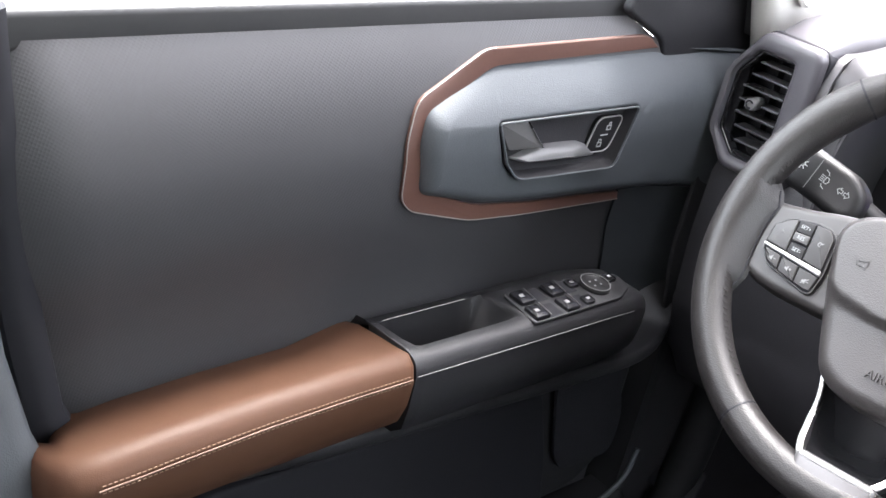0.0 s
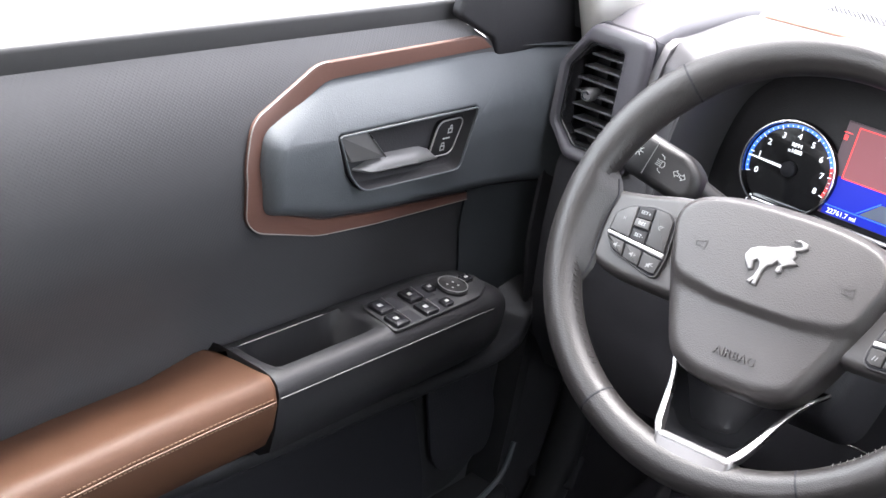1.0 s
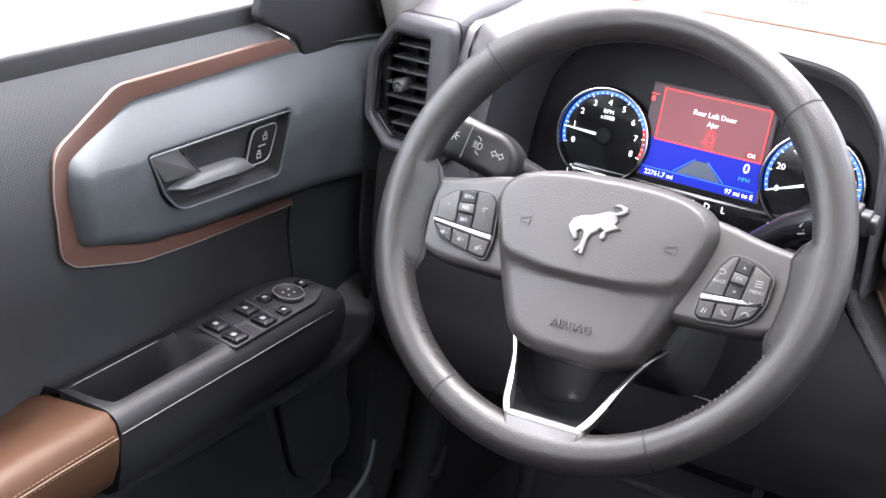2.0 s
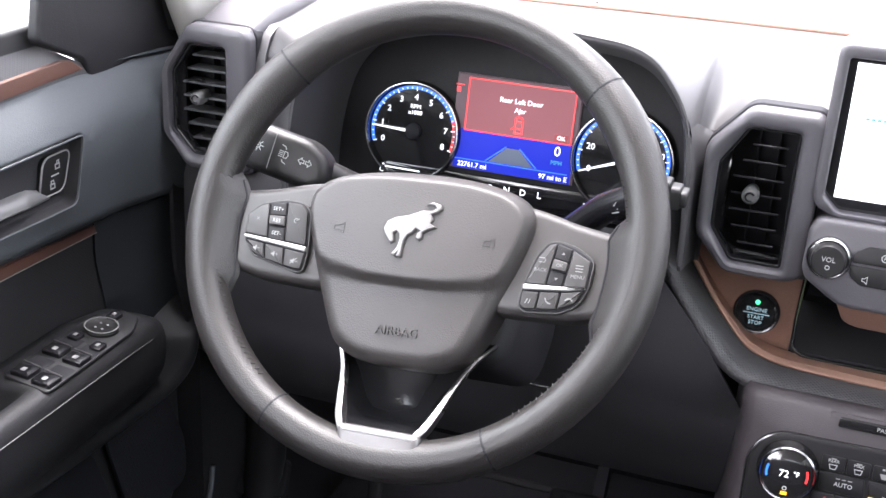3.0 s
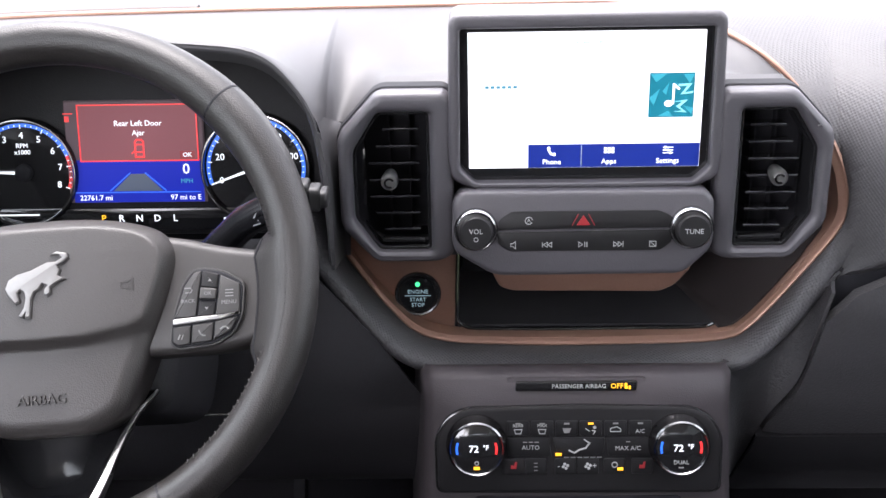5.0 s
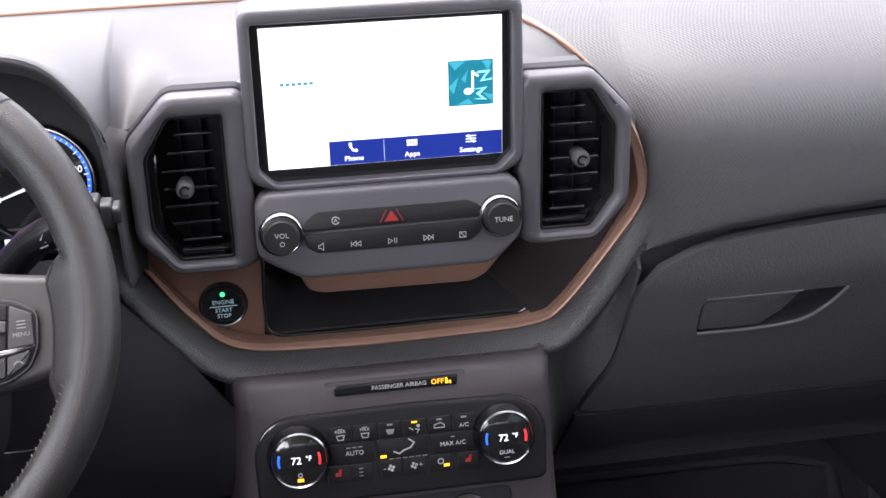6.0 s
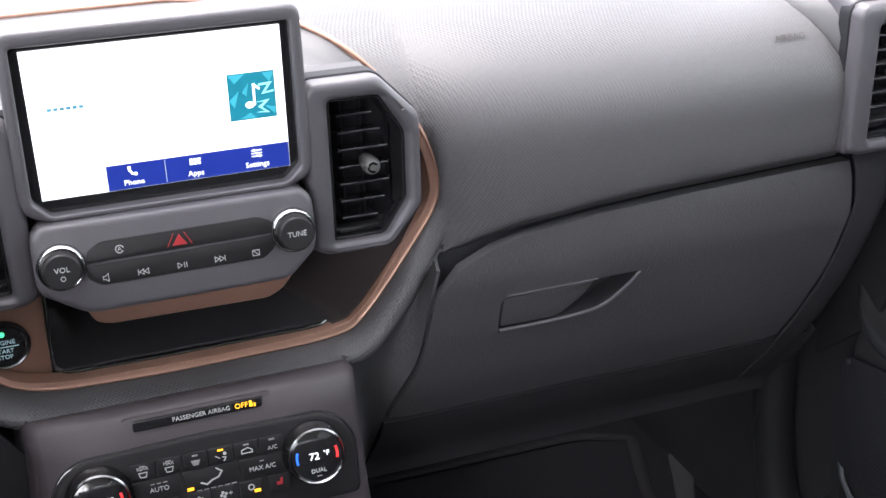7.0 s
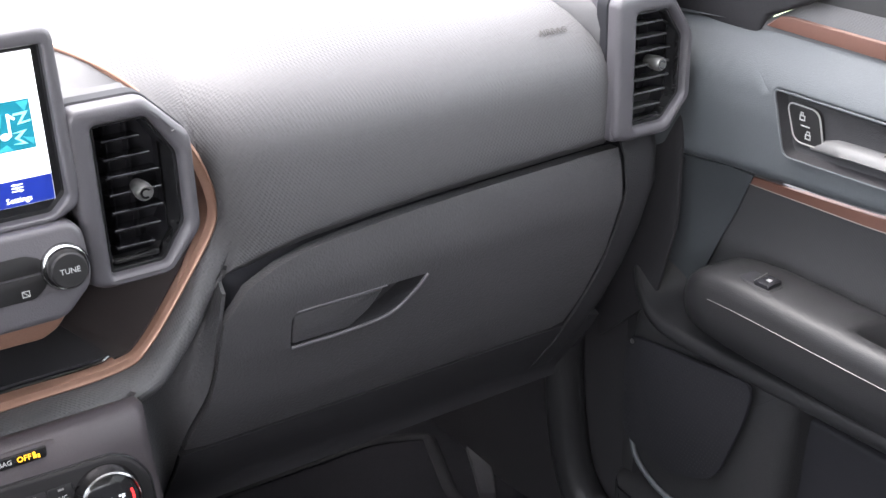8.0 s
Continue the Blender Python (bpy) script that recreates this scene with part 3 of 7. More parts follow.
bmesh.ops.remove_doubles(bm, verts=bm.verts, dist=0.00005)
bmesh.ops.dissolve_degenerate(bm, edges=bm.edges, dist=0.00005)
pad = part("passenger_pad", backed(bm, (0, 0.003, -0.003)), DASH_WEAVE, dash, "grey embossed pad over the passenger airbag", angle=50)
rows = []
for z in np.linspace(0.88, 0.9595, 14):
    x, y, _ = pad_point(0.585, z)
    x = pad_x(0.585, z)
    zq = max(z, lerp(y, [1.25, 1.30, 1.40], [0.944, 0.956, 0.962]) - 0.002)
    rows.append([(x - 0.003, y + 0.004, z - 0.004), (x + 0.0005, y + 0.003, z - 0.004), (x + 0.003, y + 0.001, z - 0.001)] + [(x + (0.592 - x) * t, y, z + (zq - z) * t) for t in (0.25, 0.5, 0.75, 1.0)])
yb = [(1.40, 0.9600), (1.55, 0.955), (1.70, 0.93)]
rows += [[(0.527, y + 0.004, z - 0.004), (0.5305, y, z - 0.004), (0.533, y, z - 0.001)] + [(0.53 + 0.062 * t, y, z + 0.002 * t) for t in (0.25, 0.5, 0.75, 1.0)] for y, z in yb]
part("pad_end", thicken(grid(rows), 0.002), DASH, dash, "smooth panel between the pad and the end vent", angle=60)
p0 = Vector(pad_point(0.538, 0.9165))
text("AIRBAG", Matrix.Translation(p0) @ Matrix(((1, 0, 0, 0), (0, 0.72, -0.69, 0), (0, 0.69, 0.72, 0), (0, 0, 0, 1))), 0.0088, EMBOSS, pad, 0.0012)

# padded ring under the copper line and the copper line itself
def outward(line, i):
    """Direction away from the tray, square to the line at its point i."""
    a, b = line[max(0, i - 1)], line[min(len(line) - 1, i + 1)]
    return Vector((b.z - a.z, 0, a.x - b.x)).normalized()


rim_line = curve_points([(-0.2145, 1.289, 0.851)] + STRIP[:10], 8)
rows = []
for i in range(75):
    p, n, k = rim_line[i], outward(rim_line, i), i / 8 - 1
    f = lerp(k, [-1, 0, 4, 5, 6, 7, 7.6], [-0.020, -0.030, -0.030, -0.027, -0.020, -0.013, -0.008])
    w = min(1.0, max(0.0, (k - 6.4) / 1.6))
    w = w * w * (3 - 2 * w)
    row = []
    for u, dy in ((0, 0.006), (0.0012, f * 0.35), (0.0045, f * 0.80), (0.0085, f * 0.97), (0.0125, f), (0.0170, f * 0.92), (0.0205, f * 0.68), (0.0235, f * 0.25), (0.0245, 0.010), (0.0225, 0.030)):
        q = p + n * u * lerp(k, [6.9, 8.2], [1.0, 0.4])
        on_pad = pad_point(q.x, max(q.z, pad_low(q.x)))[1] - lerp(k, [7.3, 8.2], [0.0012, -0.0010])
        row.append((q.x, (p.y + dy) * (1 - w) + on_pad * w, q.z))
    rows.append(row)
part("pad_ring", backed(grid(rows), (0, 0.002, 0.001)), DASH_WEAVE, dash, "embossed padded rim below the tray", angle=60)
# dark strip laid where the seam behind the copper line falls in shadow
part("accent_gap_shade", sweep([p + Vector((0, 0.011, 0.0005)) for p in strip_line[n_front + 44:]], oval(0.0060, 0.0025, 8), (0, 0, 1)), GAP_SHADE, dash, "dark strip for the seam's shadow line behind the copper strip")
part("accent_strip", sweep(strip_line[n_front:], oval(0.0055, 0.0045, 12), (0, -0.8, 0.6), scale=lambda i: lerp(i, [0, 10], [0.25, 0.5])), COPPER, dash, "thin copper-painted accent strip")

# flat copper band along the tray and beside the vent
rows, inner_edge = [], []
for i in range(8 * 12 + 1):
    p, n = strip_line[i], outward(strip_line, i)
    w = lerp(i / 8, [0, 1, 2, 3, 5, 6, 7, 7.6, 8.3, 9, 10, 11, 12], [0.005, 0.006, 0.008, 0.0088, 0.0088, 0.0082, 0.0085, 0.014, 0.024, 0.026, 0.020, 0.008, 0.004])
    flat_w = min(w, 0.010)
    sec = [(0, 0.007), (0.0002, 0.0015), (0.0012, 0.0002), (0.0024, -0.0002), (0.0034, 0.0006), (flat_w * 0.6, 0.0007), (flat_w * 0.92, 0.0012), (flat_w, 0.0040)]
    edge = p - n * flat_w
    to = (Vector((0.13, p.y, 0.845)) - edge).normalized() * (w - flat_w) if w > flat_w else -n * 0.0004
    rows.append([p - n * u + Vector((0, dy, 0)) for u, dy in sec] + [edge + to * t + Vector((0, 0.0040 + 0.010 * t, 0)) for t in (0.5, 1.0)])
    inner_edge.append(edge + Vector((0, 0.008, 0)))
part("accent_band", backed(grid(rows), (0, 0.0015, 0)), COPPER, dash, "flat copper-painted band along the tray and vent", angle=50)
FD = face(0, 1.300, 0)
part("start_plate", plate(fillet([(-0.200, 0.802), (-0.160, 0.744), (-0.124, 0.713), (-0.102, 0.711), (-0.099, 0.80), (-0.100, 0.815), (-0.19, 0.815)], 0.006), 0.006, 0.002, 2, FD), COPPER, dash, "copper-painted plate round the start button")
# end panel of the tray: copper darkened to brown for the recess shade
rows = []
for p in inner_edge[40:70]:
    back = Vector((0.090, 1.41, lerp(p.z, [0.72, 0.74, 0.84], [0.7205, 0.745, 0.83])))
    rows.append([p + (back - p) * t + Vector((0, 0, -0.006 * math.sin(math.pi * t) * min(1.0, (p.z - 0.72) / 0.03))) for t in (0, 0.08, 0.2, 0.4, 0.6, 0.8, 1.0)])
part("side_panel", thicken(grid(rows), 0.002), mat("shaded_copper", (0.026, 0.0215, 0.0215), 0.45, spec=0.35, grain=0.08, scale=900), dash, "panel closing the end of the tray, dark brown for its recess shade", angle=60)
bm = grid([[(-0.099, 1.288, 0.7215), (0.119, 1.288, 0.7215)], [(-0.099, 1.41, 0.718), (0.094, 1.41, 0.718)], [(-0.096, 1.415, 0.724), (0.100, 1.415, 0.724)], [(-0.09, 1.418, 0.80), (0.095, 1.418, 0.80)]])
TRAY = mat("tray_rubber", (0.017, 0.0165, 0.019), 0.55, grain=0.1, scale=700, bump=0.3, kind="dots", spec=0.4)
part("tray", thicken(bm, 0.002), TRAY, dash, "black rubber-lined open tray")
part("tray_wall", plate(rect(1.355, 0.762, 0.118, 0.085), 0.003, 0.001, 2, side(-0.102)), TRAY, dash)
part("tray_edge", sweep(curve_points([(-0.098, 1.292, 0.790), (-0.0995, 1.288, 0.742), (-0.094, 1.286, 0.7235), (-0.06, 1.285, 0.7205), (0.06, 1.285, 0.7205), (0.106, 1.286, 0.7210), (0.117, 1.289, 0.7222)], 5), oval(0.0016, 0.0016, 8), (0, -1, 0.2)), PIANO, dash, "glossy black edge of the tray")
part("under_lip", plate(fillet([(-0.072, 0.012), (-0.064, -0.008), (-0.053, -0.0125), (0.070, -0.0145), (0.082, -0.0075), (0.095, 0.012)], 0.005), 0.012, 0.003, 3, face(0, 1.290, 0.772, -14)), COPPER, dash, "copper-painted lip under the radio panel")
for s in (-1, 1):
    o = [(s * u, z) for u, z in ((0.098, 0.80), (0.164, 0.80), (0.1885, 0.832), (0.1885, 0.888), (0.160, 0.922), (0.098, 0.930))]
    h = fillet([(s * (0.0995 + u), 0.807 + v) for u, v in [(0.017, 0.009), (0.0585, 0.009), (0.0805, 0.032), (0.0805, 0.091), (0.060, 0.120), (0.017, 0.120)]], 0.004)
    part("vent_surround", plate(o, 0.006, 0.001, 2, face(0, 1.266, 0), h, 0.001), DASH, dash)
part("backing_panel", plate(fillet([(-0.108, 0.80), (0.108, 0.80), (0.108, 0.942), (-0.108, 0.942)], 0.01), 0.012, 0.003, 3, face(0, 1.276, 0)), HOUSING, dash, "grey plastic backing between the vents")

def glove_y(z):
    return lerp(z, [0.55, 0.60, 0.65, 0.70, 0.75, 0.79, 0.82], [1.318, 1.288, 1.268, 1.257, 1.252, 1.258, 1.275])


GLOVE_L = lambda z: lerp(z, [0.55, 0.632, 0.668, 0.739, 0.80], [0.150, 0.165, 0.186, 0.200, 0.215])
GLOVE_R = lambda z: lerp(z, [0.55, 0.62, 0.695, 0.758, 0.82], [0.535, 0.560, 0.592, 0.609, 0.609])



# driver's knee panel, dark underside, side caps
rows = []
for u in np.linspace(0, 1, 20):
    x = -0.672 + 0.452 * u
    e = 0.012 * max(0, (abs(x + 0.4) - 0.2) / 0.07) ** 2
    rows.append([(x, 1.262 + e, 0.815), (x, 1.252 + e, 0.795), (x + 0.055 * u, 1.250 + e, 0.73), (x + 0.095 * u, 1.256 + e, 0.668), (x + 0.097 * u, 1.258 + e, 0.661), (x + 0.098 * u, 1.257 + e, 0.654), (x + 0.10 * u, 1.275 + e, 0.60), (x + 0.10 * u, 1.33, 0.545), (x + 0.10 * u, 1.50, 0.53)])
part("knee_panel", thicken(grid(rows), 0.003), KNEE, dash, "dark plastic panel below the steering column")
part("knee_edge", sweep([(-0.375, 1.2545, 0.6565), (-0.25, 1.2545, 0.6575)], oval(0.0012, 0.0012, 8), (0, -1, 0)), SATIN, dash, "thin bright seam")
for s in (-1, 1):
    part("end_panel", plate(fillet([(1.262, 0.815), (1.262, 0.70), (1.29, 0.60), (1.40, 0.50), (1.70, 0.50), (1.75, 0.92), (1.30, 0.93)], 0.02), 0.004, 0.002, 2, side(-0.690)), DASH_DARK, dash, mirror=s > 0)
    rows = []
    for t in np.linspace(0, 1, 12):
        row = []
        for z in (0.84, 0.812, 0.79, 0.76, 0.72, 0.68, 0.64, 0.60, 0.56):
            x0 = GLOVE_R(z) + 0.0015 if s > 0 else 0.60
            x1 = lerp(z, [0.56, 0.60, 0.70, 0.76, 0.84], [0.585, 0.600, 0.640, 0.662, 0.676])
            row.append((x0 + (x1 - x0) * t, glove_y(z) + 0.03 * max(0, (t - 0.5) / 0.5) ** 2, z))
        rows.append(row)
    part("lower_end", thicken(grid(rows), 0.003), DASH_DARK, dash, mirror=s < 0)


def vent_housing(s):
    """Block round an end vent, running back along the dash."""
    fr = [(0.583, 0.812), (0.586, 0.944), (0.640, 0.944), (0.672, 0.905), (0.672, 0.850), (0.646, 0.812)]
    rows = []
    for y, w, dz in ((1.244, -0.004, 0), (1.247, 0, 0), (1.30, 0.004, 0.012), (1.40, 0.010, 0.018), (1.55, 0.02, 0.008), (1.74, 0.02, -0.02)):
        o = inset(ccw(fillet(fr, 0.008, 4)), -w)
        rows.append([(p[0] * (1 if w < 0 else 1) + (0.0), y, p[1] + (dz if p[1] > 0.88 else 0)) for p in o])
    bm = grid([[(p[0] + (0.007 if s < 0 else 0.0), p[1], p[2]) for p in row] for row in rows], closed=True)
    bmesh.ops.recalc_face_normals(bm, faces=bm.faces)
    part("vent_housing", bm, HOUSING, dash, "smooth grey housing of the end vent", mirror=s < 0, angle=40)


vent_housing(-1)
vent_housing(1)

# instrument hood: tunnel behind the arch
rows = []
for y, kx, kz in ((1.229, 1.0, 1.0), (1.236, 0.985, 0.99), (1.27, 0.965, 0.95), (1.335, 0.93, 0.80)):
    c, zc = -0.3725, 0.85
    arch = [(x, z) for x, z in zip(HOOD_X, HOOD_Z)]
    arch = [arch[0]] + [p for p in arch[1:-1]] + [arch[-1]]
    arch = [(-0.548, 0.806)] + arch + [(-0.193, 0.806)]
    sm = curve_points([(p[0], p[1], 0) for p in arch], 4)
    rows.append([(c + (p.x - c) * kx, y, zc + (p.y - zc) * kz if p.y > zc else p.y) for p in sm])
part("cluster_hood", thicken(grid(rows), 0.003), DASH, dash, "black hood over the instrument cluster", angle=50)

# ---------------------------------------------------------------- glovebox
glove = thing("glovebox", (0.40, 1.30, 0.57), "closed dark grey plastic glovebox with recessed pull", "glovebox")


def glove_top(x):
    return pad_low(x) - lerp(x, [0.20, 0.35, 0.60], [0.0085, 0.0100, 0.0125])


PULL = fillet([(0.258, 0.6990), (0.260, 0.726), (0.266, 0.7320), (0.352, 0.7325), (0.391, 0.7325), (0.376, 0.717), (0.352, 0.7030), (0.312, 0.6990)], 0.004, 4)


def inside(p, poly):
    hit = False
    for i in range(len(poly)):
        a, b = poly[i - 1], poly[i]
        if (a[1] > p[1]) != (b[1] > p[1]) and p[0] < (b[0] - a[0]) * (p[1] - a[1]) / (b[1] - a[1]) + a[0]:
            hit = not hit
    return hit


# lid with an opening for the pull
bm = bmesh.new()
outer = [(GLOVE_L(z) + 0.0015, z) for z in np.linspace(0.622, glove_top(0.20), 12)]
outer += [(x, glove_top(x)) for x in np.linspace(0.225, 0.595, 14)]
outer += [(GLOVE_R(z) - 0.0015, z) for z in np.linspace(glove_top(0.60), 0.622, 12)]
outer += [(x, 0.6185) for x in np.linspace(0.545, 0.185, 8)]
edges = []
for loop in (ccw(outer), ccw(PULL)):
    vs = [bm.verts.new((p[0], 0, p[1])) for p in loop]
    edges += [bm.edges.new((vs[i - 1], vs[i])) for i in range(len(vs))]
bmesh.ops.triangle_fill(bm, use_beauty=True, edges=edges)
for _ in range(4):
    long = [e for e in bm.edges if e.calc_length() > 0.02]
    bmesh.ops.subdivide_edges(bm, edges=long, cuts=1)
    bmesh.ops.triangulate(bm, faces=[f for f in bm.faces if len(f.verts) > 3])
for v in bm.verts:
    v.co.y = glove_y(v.co.z)
bmesh.ops.recalc_face_normals(bm, faces=bm.faces)
if sum(f.normal.y for f in bm.faces) > 0:
    bmesh.ops.reverse_faces(bm, faces=bm.faces)
rim_ = bmesh.ops.extrude_edge_only(bm, edges=[e for e in bm.edges if e.is_boundary])
for v in rim_["geom"]:
    if isinstance(v, bmesh.types.BMVert):
        v.co.y += 0.012
lid = part("lid", bm, GLOVE, glove, angle=60)
pl = ccw(PULL)
rows = [[(p[0], glove_y(p[1]) + d, p[1]) for p in inset(pl, i)] for d, i in ((0.001, 0.0), (0.010, 0.001), (0.022, 0.003))]
bm = grid(rows, closed=True)
bmesh.ops.triangulate(bm, faces=[bm.faces.new(list(bm.verts)[-len(pl):])])
part("pull_recess", bm, DASH_DARK, lid, "dark recess of the pull")
bm = plate(fillet([(0.2600, 0.7015), (0.2630, 0.7290), (0.3480, 0.7300), (0.334, 0.7140), (0.314, 0.7010)], 0.003), 0.012, 0.0015, 3, face(0, 0.0135, 0, 0))
for v in bm.verts:
    v.co.y += glove_y(v.co.z)
bmesh.ops.triangulate(bm, faces=[f for f in bm.faces if len(f.verts) > 4])
part("pull_handle", bm, GLOVE, lid, "dark plastic pull handle")
part("pull_lip", sweep(curve_points([(0.259, glove_y(0.699) - 0.0005, 0.6990), (0.31, glove_y(0.70) - 0.0005, 0.6990), (0.352, glove_y(0.702) - 0.0005, 0.7030), (0.376, glove_y(0.717), 0.7170), (0.391, glove_y(0.732), 0.732)], 5), oval(0.0016, 0.0016, 8), (0, -1, 0)), HOUSING, lid)
rows = []
for t in np.linspace(0, 1, 24):
    row = []
    for z in (0.6165, 0.614, 0.600, 0.585, 0.565, 0.548, 0.540, 0.538):
        x0, x1 = GLOVE_L(z) - 0.001, lerp(z, [0.535, 0.60, 0.62], [0.575, 0.600, 0.608])
        row.append((x0 + (x1 - x0) * t, glove_y(z) + 0.002 + (0.010 if z > 0.616 else 0.0) + (0.03 if z < 0.539 else 0.0), z))
    rows.append(row)
part("under_panel", thicken(grid(rows), 0.003), DASH_DARK, dash, "dark panel below the glovebox", angle=60)
part("pull_edge", sweep([(0.265, glove_y(0.7318) - 0.0004, 0.7318), (0.350, glove_y(0.7322) - 0.0004, 0.7323)], oval(0.0007, 0.0007, 6), (0, -1, 0)), HOUSING, lid)
bm = grid([[(x, glove_y(z) + 0.026, z) for z in np.linspace(0.545, pad_low(x) + 0.006, 10)] for x in np.linspace(0.200, 0.63, 16)])
part("surround", thicken(bm, 0.003), DARK, glove, "dark gap and box behind the lid")
ring_side = curve_points([(0.134, 1.255, 0.545), (0.130, 1.250, 0.62), (0.126, 1.258, 0.685), (0.152, 1.266, 0.712), (0.186, 1.270, 0.742), (0.216, 1.274, 0.775)], 5)
lid_side = curve_points([(GLOVE_L(z) - 0.002, glove_y(z) + 0.003, z) for z in (0.545, 0.59, 0.635, 0.68, 0.72, 0.765)], 5)
bm = grid([[a.lerp(b_, t) + Vector((0, 0.012 * math.sin(math.pi * t), 0)) for a, b_ in zip(ring_side, lid_side)] for t in (0, 0.1, 0.25, 0.4, 0.55, 0.7, 0.85, 0.95, 1.0)])
part("side_bolster", thicken(bm, 0.003), GLOVE, glove, "dark side panel between glovebox and console", angle=70)

# ---------------------------------------------------------------- air vents
def air_vent(cx, s, y=1.236, z0=0.807, inner=0.0995, fall=0.26, grow=0.0, rise=0.0, shift=0.0, wide=0.0):
    """A vent with its chamfers on the side s. cx: shift of the whole vent along x."""
    def q(pts):
        return [((inner + u + (shift if 0.016 < u < 0.0795 else 0.0)) * s + cx, z0 + v) for u, v in pts]

    v = thing("air_vent", (cx + s * (inner + 0.045), y + 0.05, z0), "octagonal black dashboard air vent with grey frame", "vent", "dashboard air vents")
    outer = fillet(q([(0.000, 0.006), (0.012, 0.000), (0.062, 0.000), (0.0885, 0.030), (0.0885, 0.094 + rise), (0.0575, 0.135 + grow), (0.006, 0.135 + grow), (0.000, 0.128 + grow)]), 0.007)
    k = 1 if rise else 0
    hole = fillet(q([(0.020 - 0.002 * k, 0.012 - 0.003 * k), (0.057 + 0.002 * k, 0.012 - 0.003 * k), (0.0775, 0.034 + 0.002 * k), (0.0775, 0.089 + 0.002 * k), (0.058, 0.117 + 0.005 * k), (0.020 - 0.002 * k, 0.117 + 0.005 * k)]), 0.004)
    M = face(0, y + 0.030, 0)
    part("frame", plate(outer, 0.030, 0.006, 4, M, hole, 0.006), HOUSING, v, "grey satin plastic frame")
    oc = ccw(outer)
    part("seam", plate(inset(oc, -0.0014), 0.014, 0.001, 1, face(0, y + 0.029, 0), inset(oc, 0.003), 0.001), DARK, v, "thin dark gap round the frame")
    lin = ccw(hole)
    rows = [[(p[0], y + d, p[1]) for p in inset(lin, -0.0005 + i)] for d, i in ((0.006, 0.0), (0.05, 0.004))]
    bm = grid(rows, closed=True)
    bm.faces.new(list(bm.verts)[-len(lin):])
    part("duct", bm, DARK, v, "black duct")
    part("liner", plate(inset(lin, -0.0004), 0.012, 0.001, 2, face(0, y + 0.020, 0), inset(lin, 0.0028), 0.001), PIANO, v, "glossy black liner")
    part("gloss_bar", plate(fillet(q([(0.023, 0.0145), (0.056, 0.0145), (0.057, 0.0185), (0.023, 0.0175)]), 0.001), 0.004, 0.001, 2, face(0, y + 0.013, 0)), PIANO, v)

    def span(h):
        lo = 0.0270 - wide
        hi = lerp(h, [0.014, 0.034, 0.089, 0.115], [0.053, 0.0655, 0.0655, 0.0545])
        return lo + shift, hi + shift + wide

    for i in range(7):
        h = 0.0655 + (i - 3) * (0.0137 if rise else 0.013)
        a, b = span(h)
        if i < 2 or i > 4:
            b -= 0.004
        bm = plate(fillet([(0, -0.0011), (0.020, -0.0010), (0.020, 0.0010), (0, 0.0011)], 0.0010, 3), b - a, 0.0006, 2,
                   Matrix(((0, 0, s, cx + s * (inner + a)), (1, 0, 0, y + 0.012), (-fall, 1, 0, z0 + h), (0, 0, 0, 1))))
        part("slat", bm, SLAT_LIT if wide else SLAT, v)
    for u in (0.036 + shift, 0.052 + shift):
        bm = plate(rect(y + 0.043, z0 + 0.065, 0.012, 0.098), 0.0012, 0.0004, 1, Matrix(((0, 0, 1, cx + s * (inner + u)), (1, 0, 0, 0), (0, 1, 0, 0), (0, 0, 0, 1))))
        part("vane", bm, DARK, v)
    cheek = fillet(q([(0.0680, 0.030), (0.0765, 0.0345), (0.0765, 0.0885), (0.0680, 0.098)]), 0.001)
    part("cheek", plate(cheek, 0.003, 0.001, 2, face(0, y + 0.020, 0)), PIANO, v, "glossy black cheek beside the slats")
    K = face(cx + s * (inner + 0.0495 + shift), y + 0.017, z0 + 0.0670)
    knob = part("knob", lathe([(0.0050, -0.004), (0.0062, 0.004), (0.0068, 0.010), (0.0066, 0.014), (0.0052, 0.0165), (0.004, 0.0165)], K, 24), mat("knob_grey", (0.19, 0.187, 0.185), 0.34, metal=0.7), v, "satin silver adjuster knob")
    part("knob_mark", ring_marks(0, 0, 0.0026, 0.0042, K, 0.0165, 30, 300, 18), CHROME, knob)
    return v


air_vent(0, -1, z0=0.8035, grow=0.0030, rise=0.0095)
air_vent(0, 1, z0=0.8035, fall=0.14, grow=0.0015, rise=0.0095)
air_vent(-0.4905, -1, 1.240, 0.811, 0.1005, 0.02, shift=0.0045, wide=0.0035)
air_vent(0.4835, 1, 1.240, 0.811, 0.1005, 0.16, shift=0.003, wide=0.0035)

# ---------------------------------------------------------------- touchscreen
MS = face(0, 1.243, 0.9325)
tv = thing("touchscreen", (0, 1.25, 0.868), "raised centre touchscreen showing a white audio page", "screen")
ob_ = fillet([(-0.1015, 0.0675), (0.1015, 0.0675), (0.1035, -0.045), (0.101, -0.060), (0.083, -0.068), (-0.083, -0.068), (-0.101, -0.060), (-0.1035, -0.045)], [0.010, 0.010, 0.008, 0.006, 0.006, 0.006, 0.006, 0.008])
hb_ = fillet([(-0.0935, 0.0565), (0.0935, 0.0565), (0.0945, -0.051), (0.083, -0.0625), (-0.083, -0.0625), (-0.0945, -0.051)], 0.003)
part("bezel", plate(ob_, 0.036, 0.0045, 4, face(0, 1.270, 0.9325), hb_, 0.0025), HOUSING, tv, "grey satin bezel")
part("panel", plate(inset(ccw(hb_), -0.001), 0.010, 0.0005, 1, face(0, 1.2535, 0.9325)), PIANO, tv, "black glass border")
